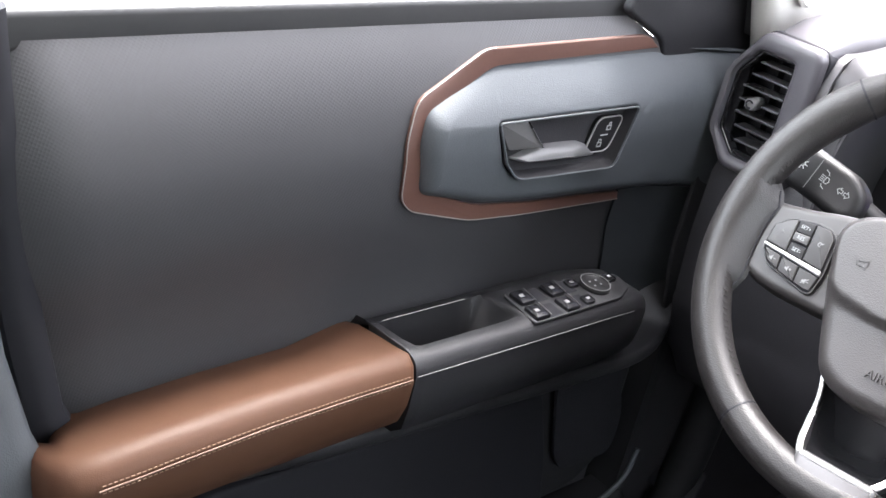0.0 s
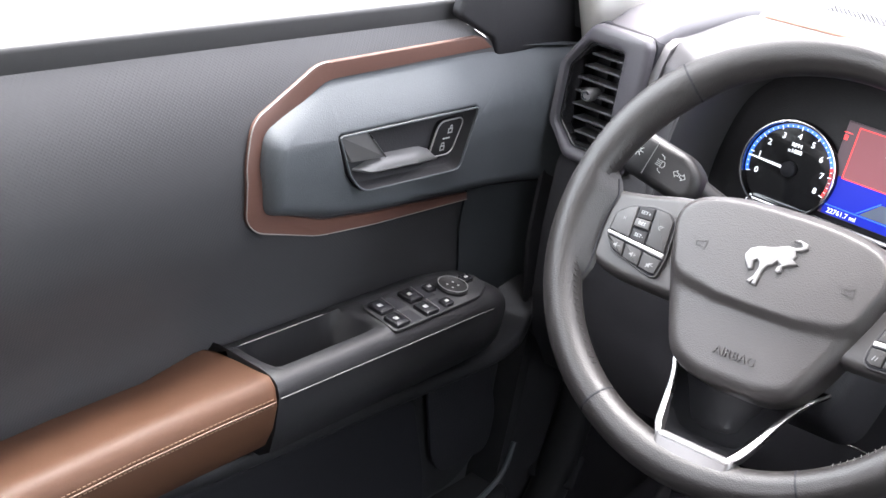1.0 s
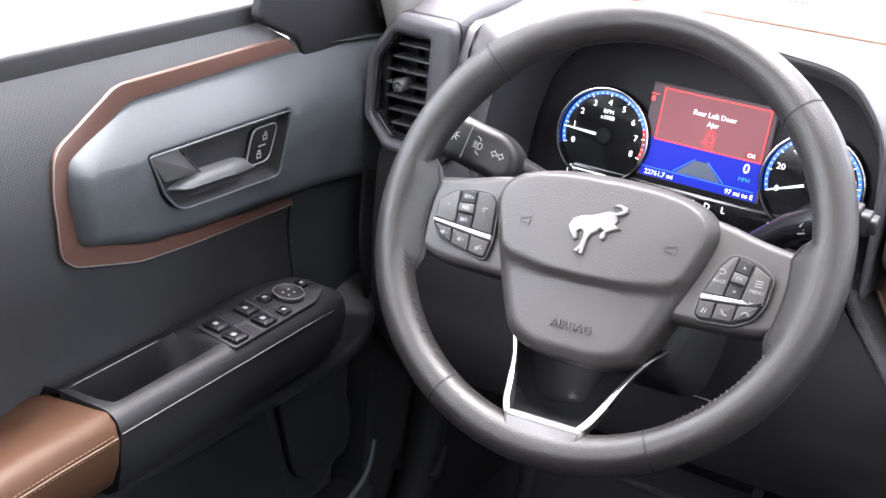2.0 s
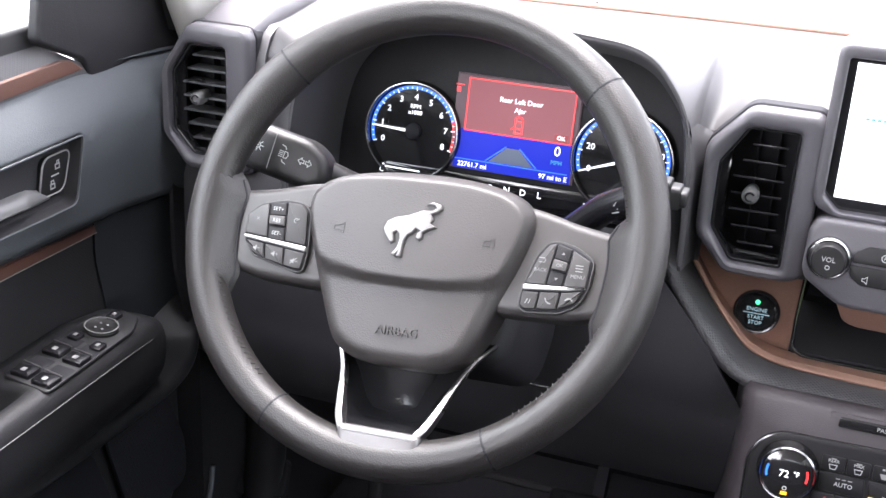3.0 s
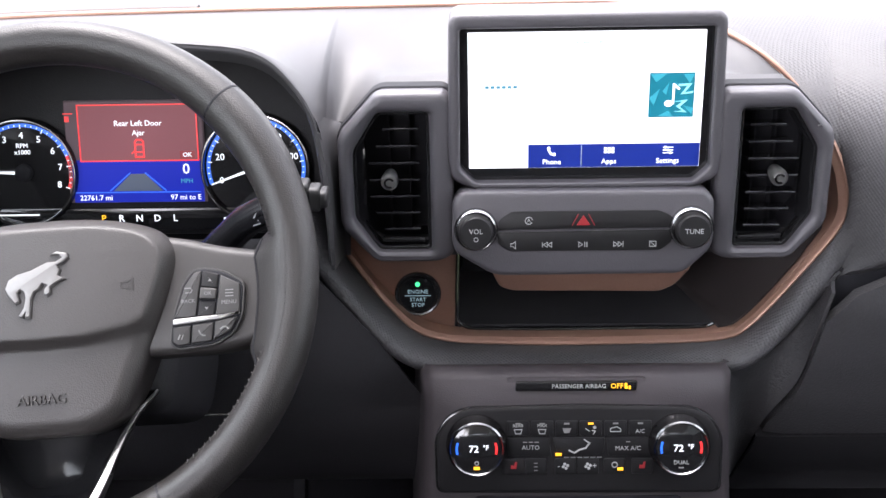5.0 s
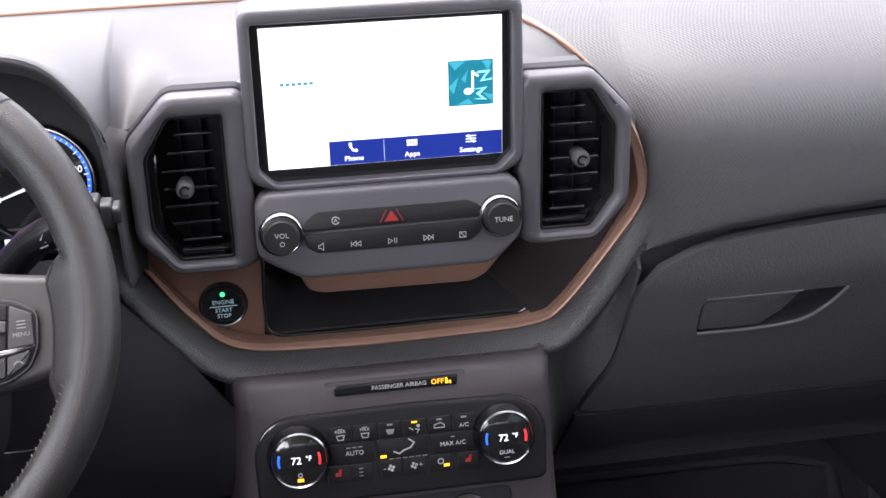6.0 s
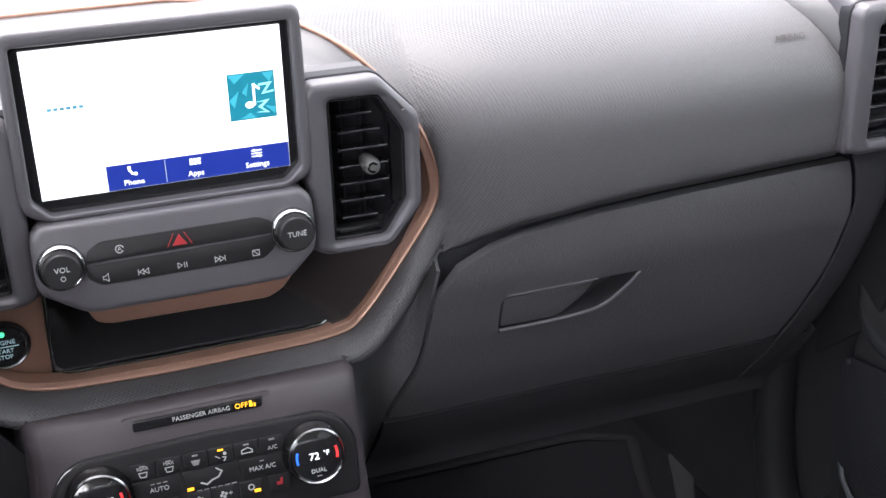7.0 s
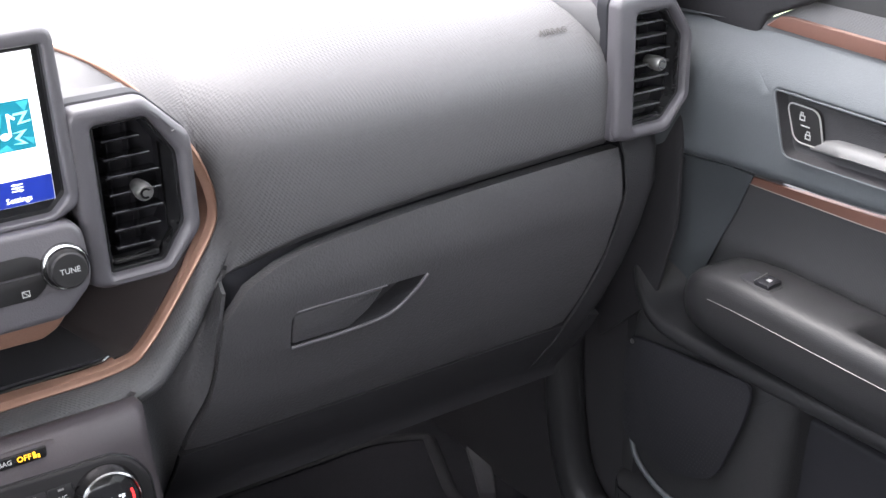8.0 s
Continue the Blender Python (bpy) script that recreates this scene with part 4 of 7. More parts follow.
disp = part("display", flat([rect(0, 0, 0.175, 0.105)], MS, 0.0008, 0.0006), SCREEN_WHITE, tv, "bright white display")
part("menu_bar", flat([[(-0.0425, -0.0522), (0.0872, -0.0522), (0.0872, -0.0338), (-0.0425, -0.0338)]], MS, 0.0016, 0.0004), SCREEN_BLUE, disp, "dark blue menu bar")
part("bar_divider", flat([rect(-0.002, -0.043, 0.0004, 0.017)], MS, 0.0022, 0.0002), SCREEN_MARK, disp)
for x, word in ((-0.0245, "Phone"), (0.019, "Apps"), (0.0635, "Settings")):
    text(word, at(MS, x, -0.0478), 0.0056, LIT_WHITE, disp, 0.0022)
part("phone_icon", flat(stroke([(-0.027, -0.0365), (-0.0268, -0.0385), (-0.025, -0.0412), (-0.0225, -0.0418)], 0.0014) + [circle(-0.0268, -0.0368, 0.0012, 10), circle(-0.0228, -0.0416, 0.0012, 10)], MS, 0.0022, 0.0003), LIT_WHITE, disp)
part("apps_icon", flat([rect(0.019 + 0.0028 * (i - 1), -0.0375 - 0.0026 * j, 0.0022, 0.002) for i in range(3) for j in range(2)], MS, 0.0022, 0.0003), LIT_WHITE, disp)
part("settings_icon", flat([rect(0.0635, -0.0370 - 0.0022 * j, 0.0078, 0.0006) for j in range(3)] + [rect(0.0615 + 0.002 * j, -0.0370 - 0.0022 * j, 0.0012, 0.0018) for j in range(3)], MS, 0.0022, 0.0003), LIT_WHITE, disp)
art = part("album_tile", flat([rect(0.0640, 0.0036, 0.0336, 0.0342)], MS, 0.0016, 0.0004), SCREEN_TEAL, disp, "teal album tile with a note")
TL = at(MS, 0.0640, 0.0036)
part("tile_pattern", flat([[(-0.016, 0.016), (-0.004, 0.0165), (-0.012, 0.010)], [(-0.0165, -0.002), (-0.009, 0.005), (-0.013, -0.008)], [(-0.010, -0.016), (-0.002, -0.012), (0.002, -0.0165)], [(0.008, 0.016), (0.0165, 0.016), (0.013, 0.009)], [(-0.007, 0.003), (-0.002, 0.010), (-0.004, 0.0)], [(0.009, -0.008), (0.0165, -0.010), (0.0155, -0.015)]], TL, 0.0022, 0.0002), SCREEN_TEAL_PALE, art)
part("tile_bolt", flat([[(0.005, 0.0085), (0.0150, 0.0090), (0.0095, 0.0020), (0.0160, 0.0030), (0.0155, 0.0015), (0.0065, 0.0005), (0.0115, 0.0072), (0.0045, 0.0068)], [(0.001, -0.0050), (0.0125, -0.0035), (0.0065, -0.0090), (0.0120, -0.0135), (0.0020, -0.0125), (0.0085, -0.0120), (0.0035, -0.0085), (0.0085, -0.0050)]], TL, 0.0022, 0.0002), mat("screen_ice", (0.22, 0.62, 0.70), 0.3, emit=0.7), art)
part("note_icon", flat(stroke([(0.0012, -0.0060), (0.0014, 0.0082), (0.0050, 0.0052)], 0.0016) + [[(-0.0022 + 0.0032 * math.cos(a * 0.4), -0.0062 + 0.0025 * math.sin(a * 0.4)) for a in range(16)]], TL, 0.0026, 0.0002), LIT_WHITE, art)
part("station_bar", flat([rect(-0.0735 + 0.0042 * i, 0.0112, 0.0030, 0.0022) for i in range(6)], MS, 0.0016, 0.0003), SCREEN_LOGO, disp)
for x, y, w, h in ((-0.0065, 0.0445, 0.002, 0.0022), (0.0, 0.0443, 0.0055, 0.0016), (0.0105, 0.0445, 0.003, 0.002), (-0.034, 0.0285, 0.0075, 0.0005), (0.066, -0.0190, 0.007, 0.0012), (0.034, -0.0165, 0.003, 0.0005), (0.001, -0.0262, 0.0014, 0.0012)):
    part("faint_mark", flat([rect(x, y, w, h)], MS, 0.0016, 0.0003), SCREEN_MARK, disp)

# ---------------------------------------------------------------- radio panel
MR = face(-0.001, 1.240, 0.835, 8)
radio = thing("radio_panel", (0, 1.24, 0.803), "grey radio control panel with two chromed knobs", "control panel")
part("face", plate(fillet([(-0.0933, 0.0300), (0.0925, 0.0300), (0.0992, 0.0220), (0.1000, -0.0070), (0.0973, -0.0180), (0.0800, -0.0342), (0.0725, -0.0370), (-0.0630, -0.0374), (-0.0715, -0.0352), (-0.0974, -0.0190), (-0.1004, -0.0110), (-0.0997, 0.0215)], 0.006), 0.020, 0.005, 4, MR), HOUSING, radio, "grey satin face plate")
row1 = part("upper_button_bar", plate(fillet([(-0.0655, -0.0004), (-0.0640, 0.0080), (-0.0545, 0.0142), (0.0575, 0.0142), (0.0675, 0.0095), (0.0690, 0.0004)], 0.003), 0.0015, 0.0008, 2, at(MR, 0, 0, 0.0195)), BUTTON, radio, "black upper button bar")
row2 = part("lower_button_bar", plate(fillet([(-0.0662, -0.0018), (0.0695, -0.0008), (0.0675, -0.0105), (0.0590, -0.0172), (-0.0560, -0.0172), (-0.0650, -0.0110)], 0.003), 0.0015, 0.0008, 2, at(MR, 0, 0, 0.0195)), BUTTON, radio, "black lower button bar")
Z = 0.0211
part("hazard_triangle", flat([[(-0.0052, 0.0032), (0.0052, 0.0032), (0, 0.0112)]], MR, Z, 0.0004), HAZARD, row1, "red hazard triangle")
part("hazard_frame", flat(stroke([(-0.0040, 0.0116), (-0.0085, 0.0030)], 0.0006) + stroke([(0.0040, 0.0116), (0.0085, 0.0030)], 0.0006), MR, Z, 0.0003), HAZARD, row1)
part("stop_start_icon", ring_marks(-0.0415, 0.0070, 0.0024, 0.0030, MR, Z, 10, 330, 20), WHITE_INK, row1)
text("A", at(MR, -0.0415, 0.0070), 0.0042, WHITE_INK, row1, Z)
Y2 = -0.0120
SPK = -0.0533
part("speaker_icon", flat(stroke([(SPK - 0.0020, Y2 - 0.0011), (SPK - 0.0006, Y2 - 0.0011), (SPK + 0.0016, Y2 - 0.0028), (SPK + 0.0016, Y2 + 0.0028), (SPK - 0.0006, Y2 + 0.0011), (SPK - 0.0020, Y2 + 0.0011), (SPK - 0.0020, Y2 - 0.0011)], 0.0005), MR, Z, 0.0003), WHITE_INK, row2)


def arrow(x, d):
    """Outline of a small triangle that points to the side d."""
    return stroke([(x, Y2 - 0.0019), (x + d * 0.0030, Y2), (x, Y2 + 0.0019), (x, Y2 - 0.0019)], 0.0005)


part("back_icon", flat(arrow(-0.0240, -1) + arrow(-0.0274, -1) + [rect(-0.0311, Y2, 0.0005, 0.0042)], MR, Z, 0.0003), WHITE_INK, row2)
part("play_icon", flat(arrow(-0.0034, 1) + [rect(0.0012, Y2, 0.0006, 0.0040), rect(0.0028, Y2, 0.0006, 0.0040)], MR, Z, 0.0003), WHITE_INK, row2)
part("forward_icon", flat(arrow(0.0232, 1) + arrow(0.0266, 1) + [rect(0.0303, Y2, 0.0005, 0.0042)], MR, Z, 0.0003), WHITE_INK, row2)
part("screen_off_icon", flat(stroke([(0.0505, Y2 - 0.002), (0.0553, Y2 - 0.002), (0.0553, Y2 + 0.002), (0.0505, Y2 + 0.002), (0.0505, Y2 - 0.002)], 0.0005) + stroke([(0.0508, Y2 + 0.0018), (0.0550, Y2 - 0.0018)], 0.0005), MR, Z, 0.0003), WHITE_INK, row2)
for x, word in ((-0.0818, "VOL"), (0.0818, "TUNE")):
    K = at(MR, x, 0.0005, 0.018)
    kb = part("knob", lathe([(0.0168, 0), (0.0168, 0.0040), (0.0162, 0.0062), (0.0148, 0.0074), (0.0132, 0.0070)], K, 56), CHROME, radio, "chromed rotary knob")
    part("knob_face", lathe([(0.0131, 0), (0.0131, 0.0130), (0.0127, 0.0155), (0.0116, 0.0166), (0.0010, 0.0166)], K, 48), BUTTON, kb, "matt black knob face")
    text(word, at(K, 0, 0.0015 if x < 0 else 0), 0.0054, WHITE_INK, kb, 0.0170)
    if x < 0:
        part("power_icon", ring_marks(0, -0.0045, 0.0013, 0.0018, K, 0.0168, 0, 360, 14), WHITE_INK, kb)

# ---------------------------------------------------------------- start button
sb = thing("start_button", (-0.133, 1.294, 0.750), "round black engine start button with chrome ring", "button")
MB = face(-0.1325, 1.294, 0.7510, 4)
part("ring", lathe([(0.0196, 0), (0.0196, 0.003), (0.0185, 0.0045), (0.0172, 0.004), (0.0170, 0.001)], MB, 48), mat("dark_chrome", (0.10, 0.10, 0.105), 0.25, metal=0.9), sb, "dark chrome ring")
cap = part("cap", lathe([(0.0169, 0.0005), (0.0169, 0.004), (0.0155, 0.0052), (0.001, 0.0046)], MB, 48), PIANO, sb, "glossy black push cap")
LIT_PALE = mat("lit_pale", (0.30, 0.45, 0.50), 0.5, emit=0.35)
text("ENGINE", at(MB, 0, 0.0030), 0.0049, LIT_PALE, cap, 0.0056)
text("START", at(MB, 0, -0.0040), 0.0047, LIT_PALE, cap, 0.0056)
text("STOP", at(MB, 0, -0.0088), 0.0047, LIT_PALE, cap, 0.0056)
part("divider", flat([rect(0, -0.0004, 0.022, 0.0006)], MB, 0.0056, 0.0003), LIT_PALE, cap)
part("lamp", lathe([(0.0020, 0.004), (0.0020, 0.0060), (0.0010, 0.0066)], at(MB, 0, 0.0098), 16), LIT_GREEN, cap, "green indicator lamp")

# ---------------------------------------------------------------- centre console with climate panel
MC = face(-0.003, 1.188, 0.665, 13)
con = thing("centre_console", (0, 1.30, 0.25), "grey plastic centre console below the dashboard", "console")
rows = []
for v, w, f in ((0.042, 0.118, 0.06), (0.054, 0.120, 0.030), (0.056, 0.122, 0.012), (0.050, 0.123, 0.003), (0.03, 0.122, 0.002), (0.0, 0.1225, 0.002), (-0.05, 0.124, 0.002), (-0.10, 0.126, 0.002), (-0.30, 0.13, -0.01)):
    row = []
    for u, d in ((-1.12, 0.20), (-1.06, 0.09), (-1.0, 0.025), (-0.97, 0.010), (-0.92, 0.003), (-0.5, 0.0), (0, 0.0), (0.5, 0.0), (0.92, 0.003), (0.97, 0.010), (1.0, 0.025), (1.06, 0.09), (1.12, 0.20)):
        row.append(MC @ Vector((u * w, v, -0.008 - d * (0.15 if f > 0.02 else 1) - f)))
    rows.append(row)
part("body", thicken(grid(rows), 0.003), CONSOLE, con, angle=60)
slot = fillet([(-0.036, -0.075), (0.060, -0.075), (0.062, -0.054), (0.055, -0.0485), (-0.034, -0.0485), (-0.040, -0.054)], 0.004)
part("socket_panel", plate(slot, 0.006, 0.002, 3, at(MC, 0, 0, -0.013)), PIANO, con, "glossy black panel for sockets")
part("socket_rim", plate(inset(ccw(slot), -0.0018), 0.004, 0.001, 2, at(MC, 0, 0, -0.012)), CONSOLE, con, "raised rim round the socket panel")
clim = thing("climate_panel", MC.translation, "black climate control panel with two temperature dials", "control panel")
ol = fillet([(-0.112, -0.040), (0.112, -0.040), (0.113, 0.006), (0.103, 0.023), (0.088, 0.0305), (0.0, 0.0325), (-0.088, 0.0305), (-0.103, 0.023), (-0.113, 0.006)], 0.008)
part("face", plate(ol, 0.008, 0.003, 3, at(MC, 0, 0, -0.010)), mat("climate_face", (0.0125, 0.012, 0.013), 0.60, spec=0.12, grain=0.06, scale=800), clim, "dark grey face plate")
part("rim", plate([p * 1.018 for p in ccw(ol)], 0.006, 0.001, 2, at(MC, 0, 0, -0.0105)), PIANO, clim, "thin black rim")


MK = at(MC, 0.0045, -0.0022)
KEY_BLACK = mat("climate_key", (0.013, 0.0128, 0.0138), 0.55, spec=0.14, grain=0.05)


def key(name, pts, r=0.0015, label=""):
    return part(name, plate(fillet(pts, r), 0.0022, 0.0008, 2, at(MK, 0, 0, -0.0030)), KEY_BLACK, clim, label)


DIAL_CHROME = mat("dial_chrome", (0.20, 0.20, 0.205), 0.20, metal=1.0)
ZC = -0.0004
for i, x in enumerate((-0.0525, -0.0335, -0.0140, 0.0050, 0.0245, 0.0440)):
    w = 0.0178
    b = key("button", [(x - w / 2, 0.0105), (x + w / 2, 0.0105), (x + w / 2, 0.0228), (x - w / 2, 0.0228)], label="black climate button")
    if i < 2:
        text("REAR" if i == 0 else "MAX", at(MK, x, 0.0190), 0.0036, WHITE_INK, b, ZC)
        part("defrost_icon", flat(stroke([(x - 0.003, 0.0160), (x - 0.002, 0.0125), (x + 0.002, 0.0125), (x + 0.003, 0.0160), (x - 0.003, 0.0160)], 0.0006), MK, ZC, 0.0003), WHITE_INK, b)
    elif i == 2:
        part("screen_icon", flat([[(x - 0.0035, 0.0170), (x + 0.0035, 0.0170), (x + 0.002, 0.0130), (x - 0.002, 0.0130)]], MK, ZC, 0.0003), GREY_INK, b)
    elif i == 3:
        part("face_vent_icon", flat(stroke([(x + 0.002, 0.012), (x + 0.0035, 0.0145), (x + 0.001, 0.015)], 0.0007) + [circle(x + 0.003, 0.0175, 0.0013, 10)] + stroke([(x - 0.004, 0.0165), (x - 0.0012, 0.0145)], 0.0007), MK, ZC, 0.0003), WHITE_INK, b)
    elif i == 4:
        part("recirculate_icon", flat(stroke([(x - 0.004, 0.0140), (x - 0.004, 0.0165), (x + 0.001, 0.0180), (x + 0.004, 0.0160), (x + 0.004, 0.0140), (x - 0.004, 0.0140)], 0.0007), MK, ZC, 0.0003), WHITE_INK, b)
    else:
        text("A/C", at(MK, x, 0.0140), 0.0045, WHITE_INK, b, ZC)
    part("lamp", flat([rect(x, 0.0207, 0.0042, 0.0013)], MK, ZC, 0.0005), LIT_AMBER if i == 3 else GREY_INK, b, "amber indicator lamp" if i == 3 else "")
b = key("auto_button", [(-0.060, -0.0065), (-0.026, -0.0065), (-0.0275, 0.0090), (-0.0615, 0.0090)])
text("AUTO", at(MK, -0.0425, 0.0008), 0.0051, WHITE_INK, b, ZC)
b = key("max_cooling_button", [(0.019, -0.0065), (0.053, -0.0065), (0.0535, 0.0090), (0.0175, 0.0090)])
text("MAX A/C", at(MK, 0.0345, 0.0000), 0.0050, WHITE_INK, b, ZC)
b = key("floor_vent_button", [(-0.022, -0.0035), (-0.012, -0.0065), (0.006, -0.0065), (0.0155, -0.0035), (0.0165, 0.0090), (-0.025, 0.0090)])
part("floor_vent_icon", flat(stroke([(-0.012, -0.0015), (-0.008, -0.0035), (-0.004, -0.0010), (0.001, 0.0005), (0.004, 0.0045)], 0.0012) + stroke([(0.0, 0.0075), (0.004, 0.0045)], 0.001), MK, ZC, 0.0003), WHITE_INK, b)
for i, x in enumerate((-0.0560, -0.0385, -0.0150, 0.0030, 0.0240, 0.0460)):
    w = 0.0172
    b = key("button", [(x - w / 2, -0.0215), (x + w / 2, -0.0215), (x + w / 2, -0.0085), (x - w / 2, -0.0085)], label="black climate button")
    if i in (0, 5):
        part("seat_icon", flat([[(x - 0.0026, -0.0165), (x + 0.0018, -0.0165), (x + 0.0026, -0.0110), (x + 0.0010, -0.0110), (x, -0.0140), (x - 0.0022, -0.0135)]], MK, ZC, 0.0003), HAZARD, b)
    elif i in (2, 3):
        part("fan_icon", flat([circle(x + 0.0018 * math.cos(a), -0.0145 + 0.0018 * math.sin(a), 0.0012, 8) for a in (0.3, 1.9, 3.4, 5.0)], MK, ZC, 0.0003), WHITE_INK, b)
        text("-" if i == 2 else "+", at(MK, x + (-0.0052 if i == 2 else 0.0052), -0.0145), 0.006, WHITE_INK, b, ZC)
    elif i == 4:
        part("wheel_icon", ring_marks(x, -0.0135, 0.0017, 0.0025, MK, ZC, 0, 360, 16), WHITE_INK, b)
        part("lamp", flat([rect(x + 0.0045, -0.0170, 0.0046, 0.0022)], MK, ZC, 0.0005), LIT_AMBER, b, "amber indicator lamp")
    else:
        part("level_marks", flat([rect(x, -0.0120 - 0.003 * j, 0.003, 0.0007) for j in range(3)], MK, ZC, 0.0003), GREY_INK, b)
part("fan_lamp", flat([rect(-0.0205, -0.0046, 0.0048, 0.0021)], MK, -0.0003, 0.0006), LIT_AMBER, clim, "amber indicator lamp")
part("fan_scale", flat([rect(-0.014 + 0.0052 * j, -0.0076, 0.0040, 0.0007) for j in range(6)], MK, -0.0018, 0.0004), GREY_INK, clim)
for x, y in ((-0.0425, 0.0055), (0.0345, 0.0055)):
    part("level_marks", flat([rect(x + 0.0046 * j, y, 0.0032, 0.0007) for j in ((-1, 0, 1) if x < 0 else (0,))], MK, ZC, 0.0003), GREY_INK, clim)
for x, dual in ((-0.0810, 0), (0.0790, 1)):
    K = at(MC, x, 0.0020, -0.002)
    d = part("dial", lathe([(0.0242, 0), (0.0242, 0.003), (0.0232, 0.0045), (0.0228, 0.012), (0.0222, 0.0150), (0.0210, 0.0160), (0.0202, 0.0150), (0.0200, 0.010)], K, 64), DIAL_CHROME, clim, "chromed temperature dial ring")
    f = part("dial_face", lathe([(0.0201, 0), (0.0201, 0.0135), (0.0190, 0.0142), (0.001, 0.0142)], K, 48), PIANO, d, "glossy black dial display")
    text("72", at(K, -0.0022, 0), 0.0080, LIT_WHITE, f, 0.0148)
    text("°F", at(K, 0.0072, 0.0012), 0.0055, LIT_WHITE, f, 0.0148)
    part("cold_arc", ring_marks(0, 0, 0.0148, 0.0165, K, 0.0144, 160, 195, 8), LIT_BLUE, f, "blue arc")
    part("hot_arc", ring_marks(0, 0, 0.0148, 0.0165, K, 0.0144, -15, 20, 8), LIT_RED, f, "red arc")
    if dual:
        text("DUAL", at(K, 0, -0.0115), 0.0046, WHITE_INK, f, 0.0148)
        part("mark", flat([rect(0, -0.0158, 0.0040, 0.0008)], K, 0.0144, 0.0004), GREY_INK, f)
    else:
        part("power_mark", ring_marks(0, -0.0115, 0.0012, 0.0018, K, 0.0144, 0, 360, 12), WHITE_INK, f)
        part("lamp", flat([rect(0, -0.0155, 0.0048, 0.0024)], K, 0.0144, 0.0005), LIT_AMBER, f, "amber indicator lamp")
airbag_lamp = thing("airbag_indicator", MC @ Vector((0, 0.046, 0)), "black passenger airbag indicator strip lit amber", "indicator")
part("strip", plate(fillet([(-0.050, 0.043), (0.046, 0.043), (0.047, 0.0515), (-0.0495, 0.0515)], 0.002), 0.006, 0.001, 2, at(MC, 0, 0, -0.0125)), PIANO, airbag_lamp, "glossy black strip")
part("surround", plate(fillet([(-0.066, 0.0335), (0.062, 0.0335), (0.054, 0.054), (-0.057, 0.054)], 0.004), 0.003, 0.002, 2, at(MC, 0, 0, -0.0110)), CONSOLE, airbag_lamp)
text("PASSENGER AIRBAG", at(MC, 0.0005, 0.0472), 0.0048, WHITE_INK, airbag_lamp, -0.0061)
text("OFF", at(MC, 0.0305, 0.0472), 0.0058, LIT_AMBER, airbag_lamp, -0.0061)
part("person_mark", flat([circle(0.0375, 0.0488, 0.0012, 8), rect(0.0378, 0.0464, 0.0026, 0.0022), rect(0.0405, 0.0462, 0.0014, 0.0026)], MC, -0.0061, 0.0003), LIT_AMBER, airbag_lamp)
part("cubby", plate(fillet(rect(0, -0.075, 0.17, 0.062), 0.008), 0.004, 0.001, 2, at(MC, 0, 0, -0.010)), DARK, con, "dark open cubby")
part("socket_cover", plate(fillet(rect(-0.02, -0.062, 0.075, 0.028), 0.004), 0.003, 0.001, 2, at(MC, 0, 0, -0.006)), BUTTON, con, "black socket cover")
part("socket", lathe([(0.0175, 0), (0.0175, 0.004), (0.0145, 0.0055), (0.0135, 0.001)], at(MC, 0.048, -0.064, -0.006), 32), SLAT, con, "round black socket cap")

# ---------------------------------------------------------------- instrument cluster
ML = face(-0.3665, 1.318, 0.855, 10)
clus = thing("instrument_cluster", (-0.3665, 1.33, 0.80), "lit instrument cluster with two dials and a colour display", "instrument cluster")
part("back_plate", plate(fillet([(-0.175, -0.055), (0.170, -0.055), (0.165, 0.05), (0.14, 0.095), (-0.145, 0.095), (-0.17, 0.05)], 0.02), 0.006, 0.002, 2, at(ML, 0, 0, -0.008)), DASH_DARK, clus, "black cluster face")


def gauge(cx, cy, words, red, needle, name, label):
    G = at(ML, cx, cy)
    g = part(name, lathe([(0.0465, -0.002), (0.0465, 0.005), (0.0450, 0.0075), (0.0435, 0.0070), (0.0425, 0.001), (0.001, 0.001)], G, 64), PIANO, clus, label)
    part("bezel_ring", ring_marks(0, 0, 0.0440, 0.0452, G, 0.0074, 0, 360, 64), CHROME, g)
    part("blue_arc", ring_marks(0, 0, 0.0385, 0.0415, G, 0.0015, 20 if red else -20, 200, 48), LIT_BLUE, g, "lit blue scale")
    if red:
        part("red_arc", ring_marks(0, 0, 0.0385, 0.0415, G, 0.0015, -20, 20, 12), LIT_RED, g, "lit red scale")
    for i, w in enumerate(words):
        a = radians(200 - 220 * i / (len(words) - 1))
        text(w, at(G, 0.0312 * math.cos(a), 0.0312 * math.sin(a)), 0.0078, LIT_WHITE, g, 0.0016)
    bm = bmesh.new()
    for i in range(33):
        a = 200 - 220 * i / 32
        flat([arc(0, 0, 0.0390 if i % 4 else 0.0370, 0.0405, a - 0.5, a + 0.5, 1)], G, 0.0022, 0.0003, bm)
    part("tick_marks", bm, LIT_WHITE, g)
    a = radians(needle)
    u, v = Vector((math.cos(a), math.sin(a))), Vector((-math.sin(a), math.cos(a)))
    part("needle", flat([[u * 0.006 - v * 0.0012, u * 0.0395 - v * 0.0004, u * 0.0395 + v * 0.0004, u * 0.006 + v * 0.0012]], G, 0.0042, 0.0012), LIT_WHITE, g, "lit white needle")
    part("needle_hub", lathe([(0.0075, 0.001), (0.0072, 0.005), (0.005, 0.0065), (0.001, 0.0068)], G, 28), DARK, g)
    return g, G


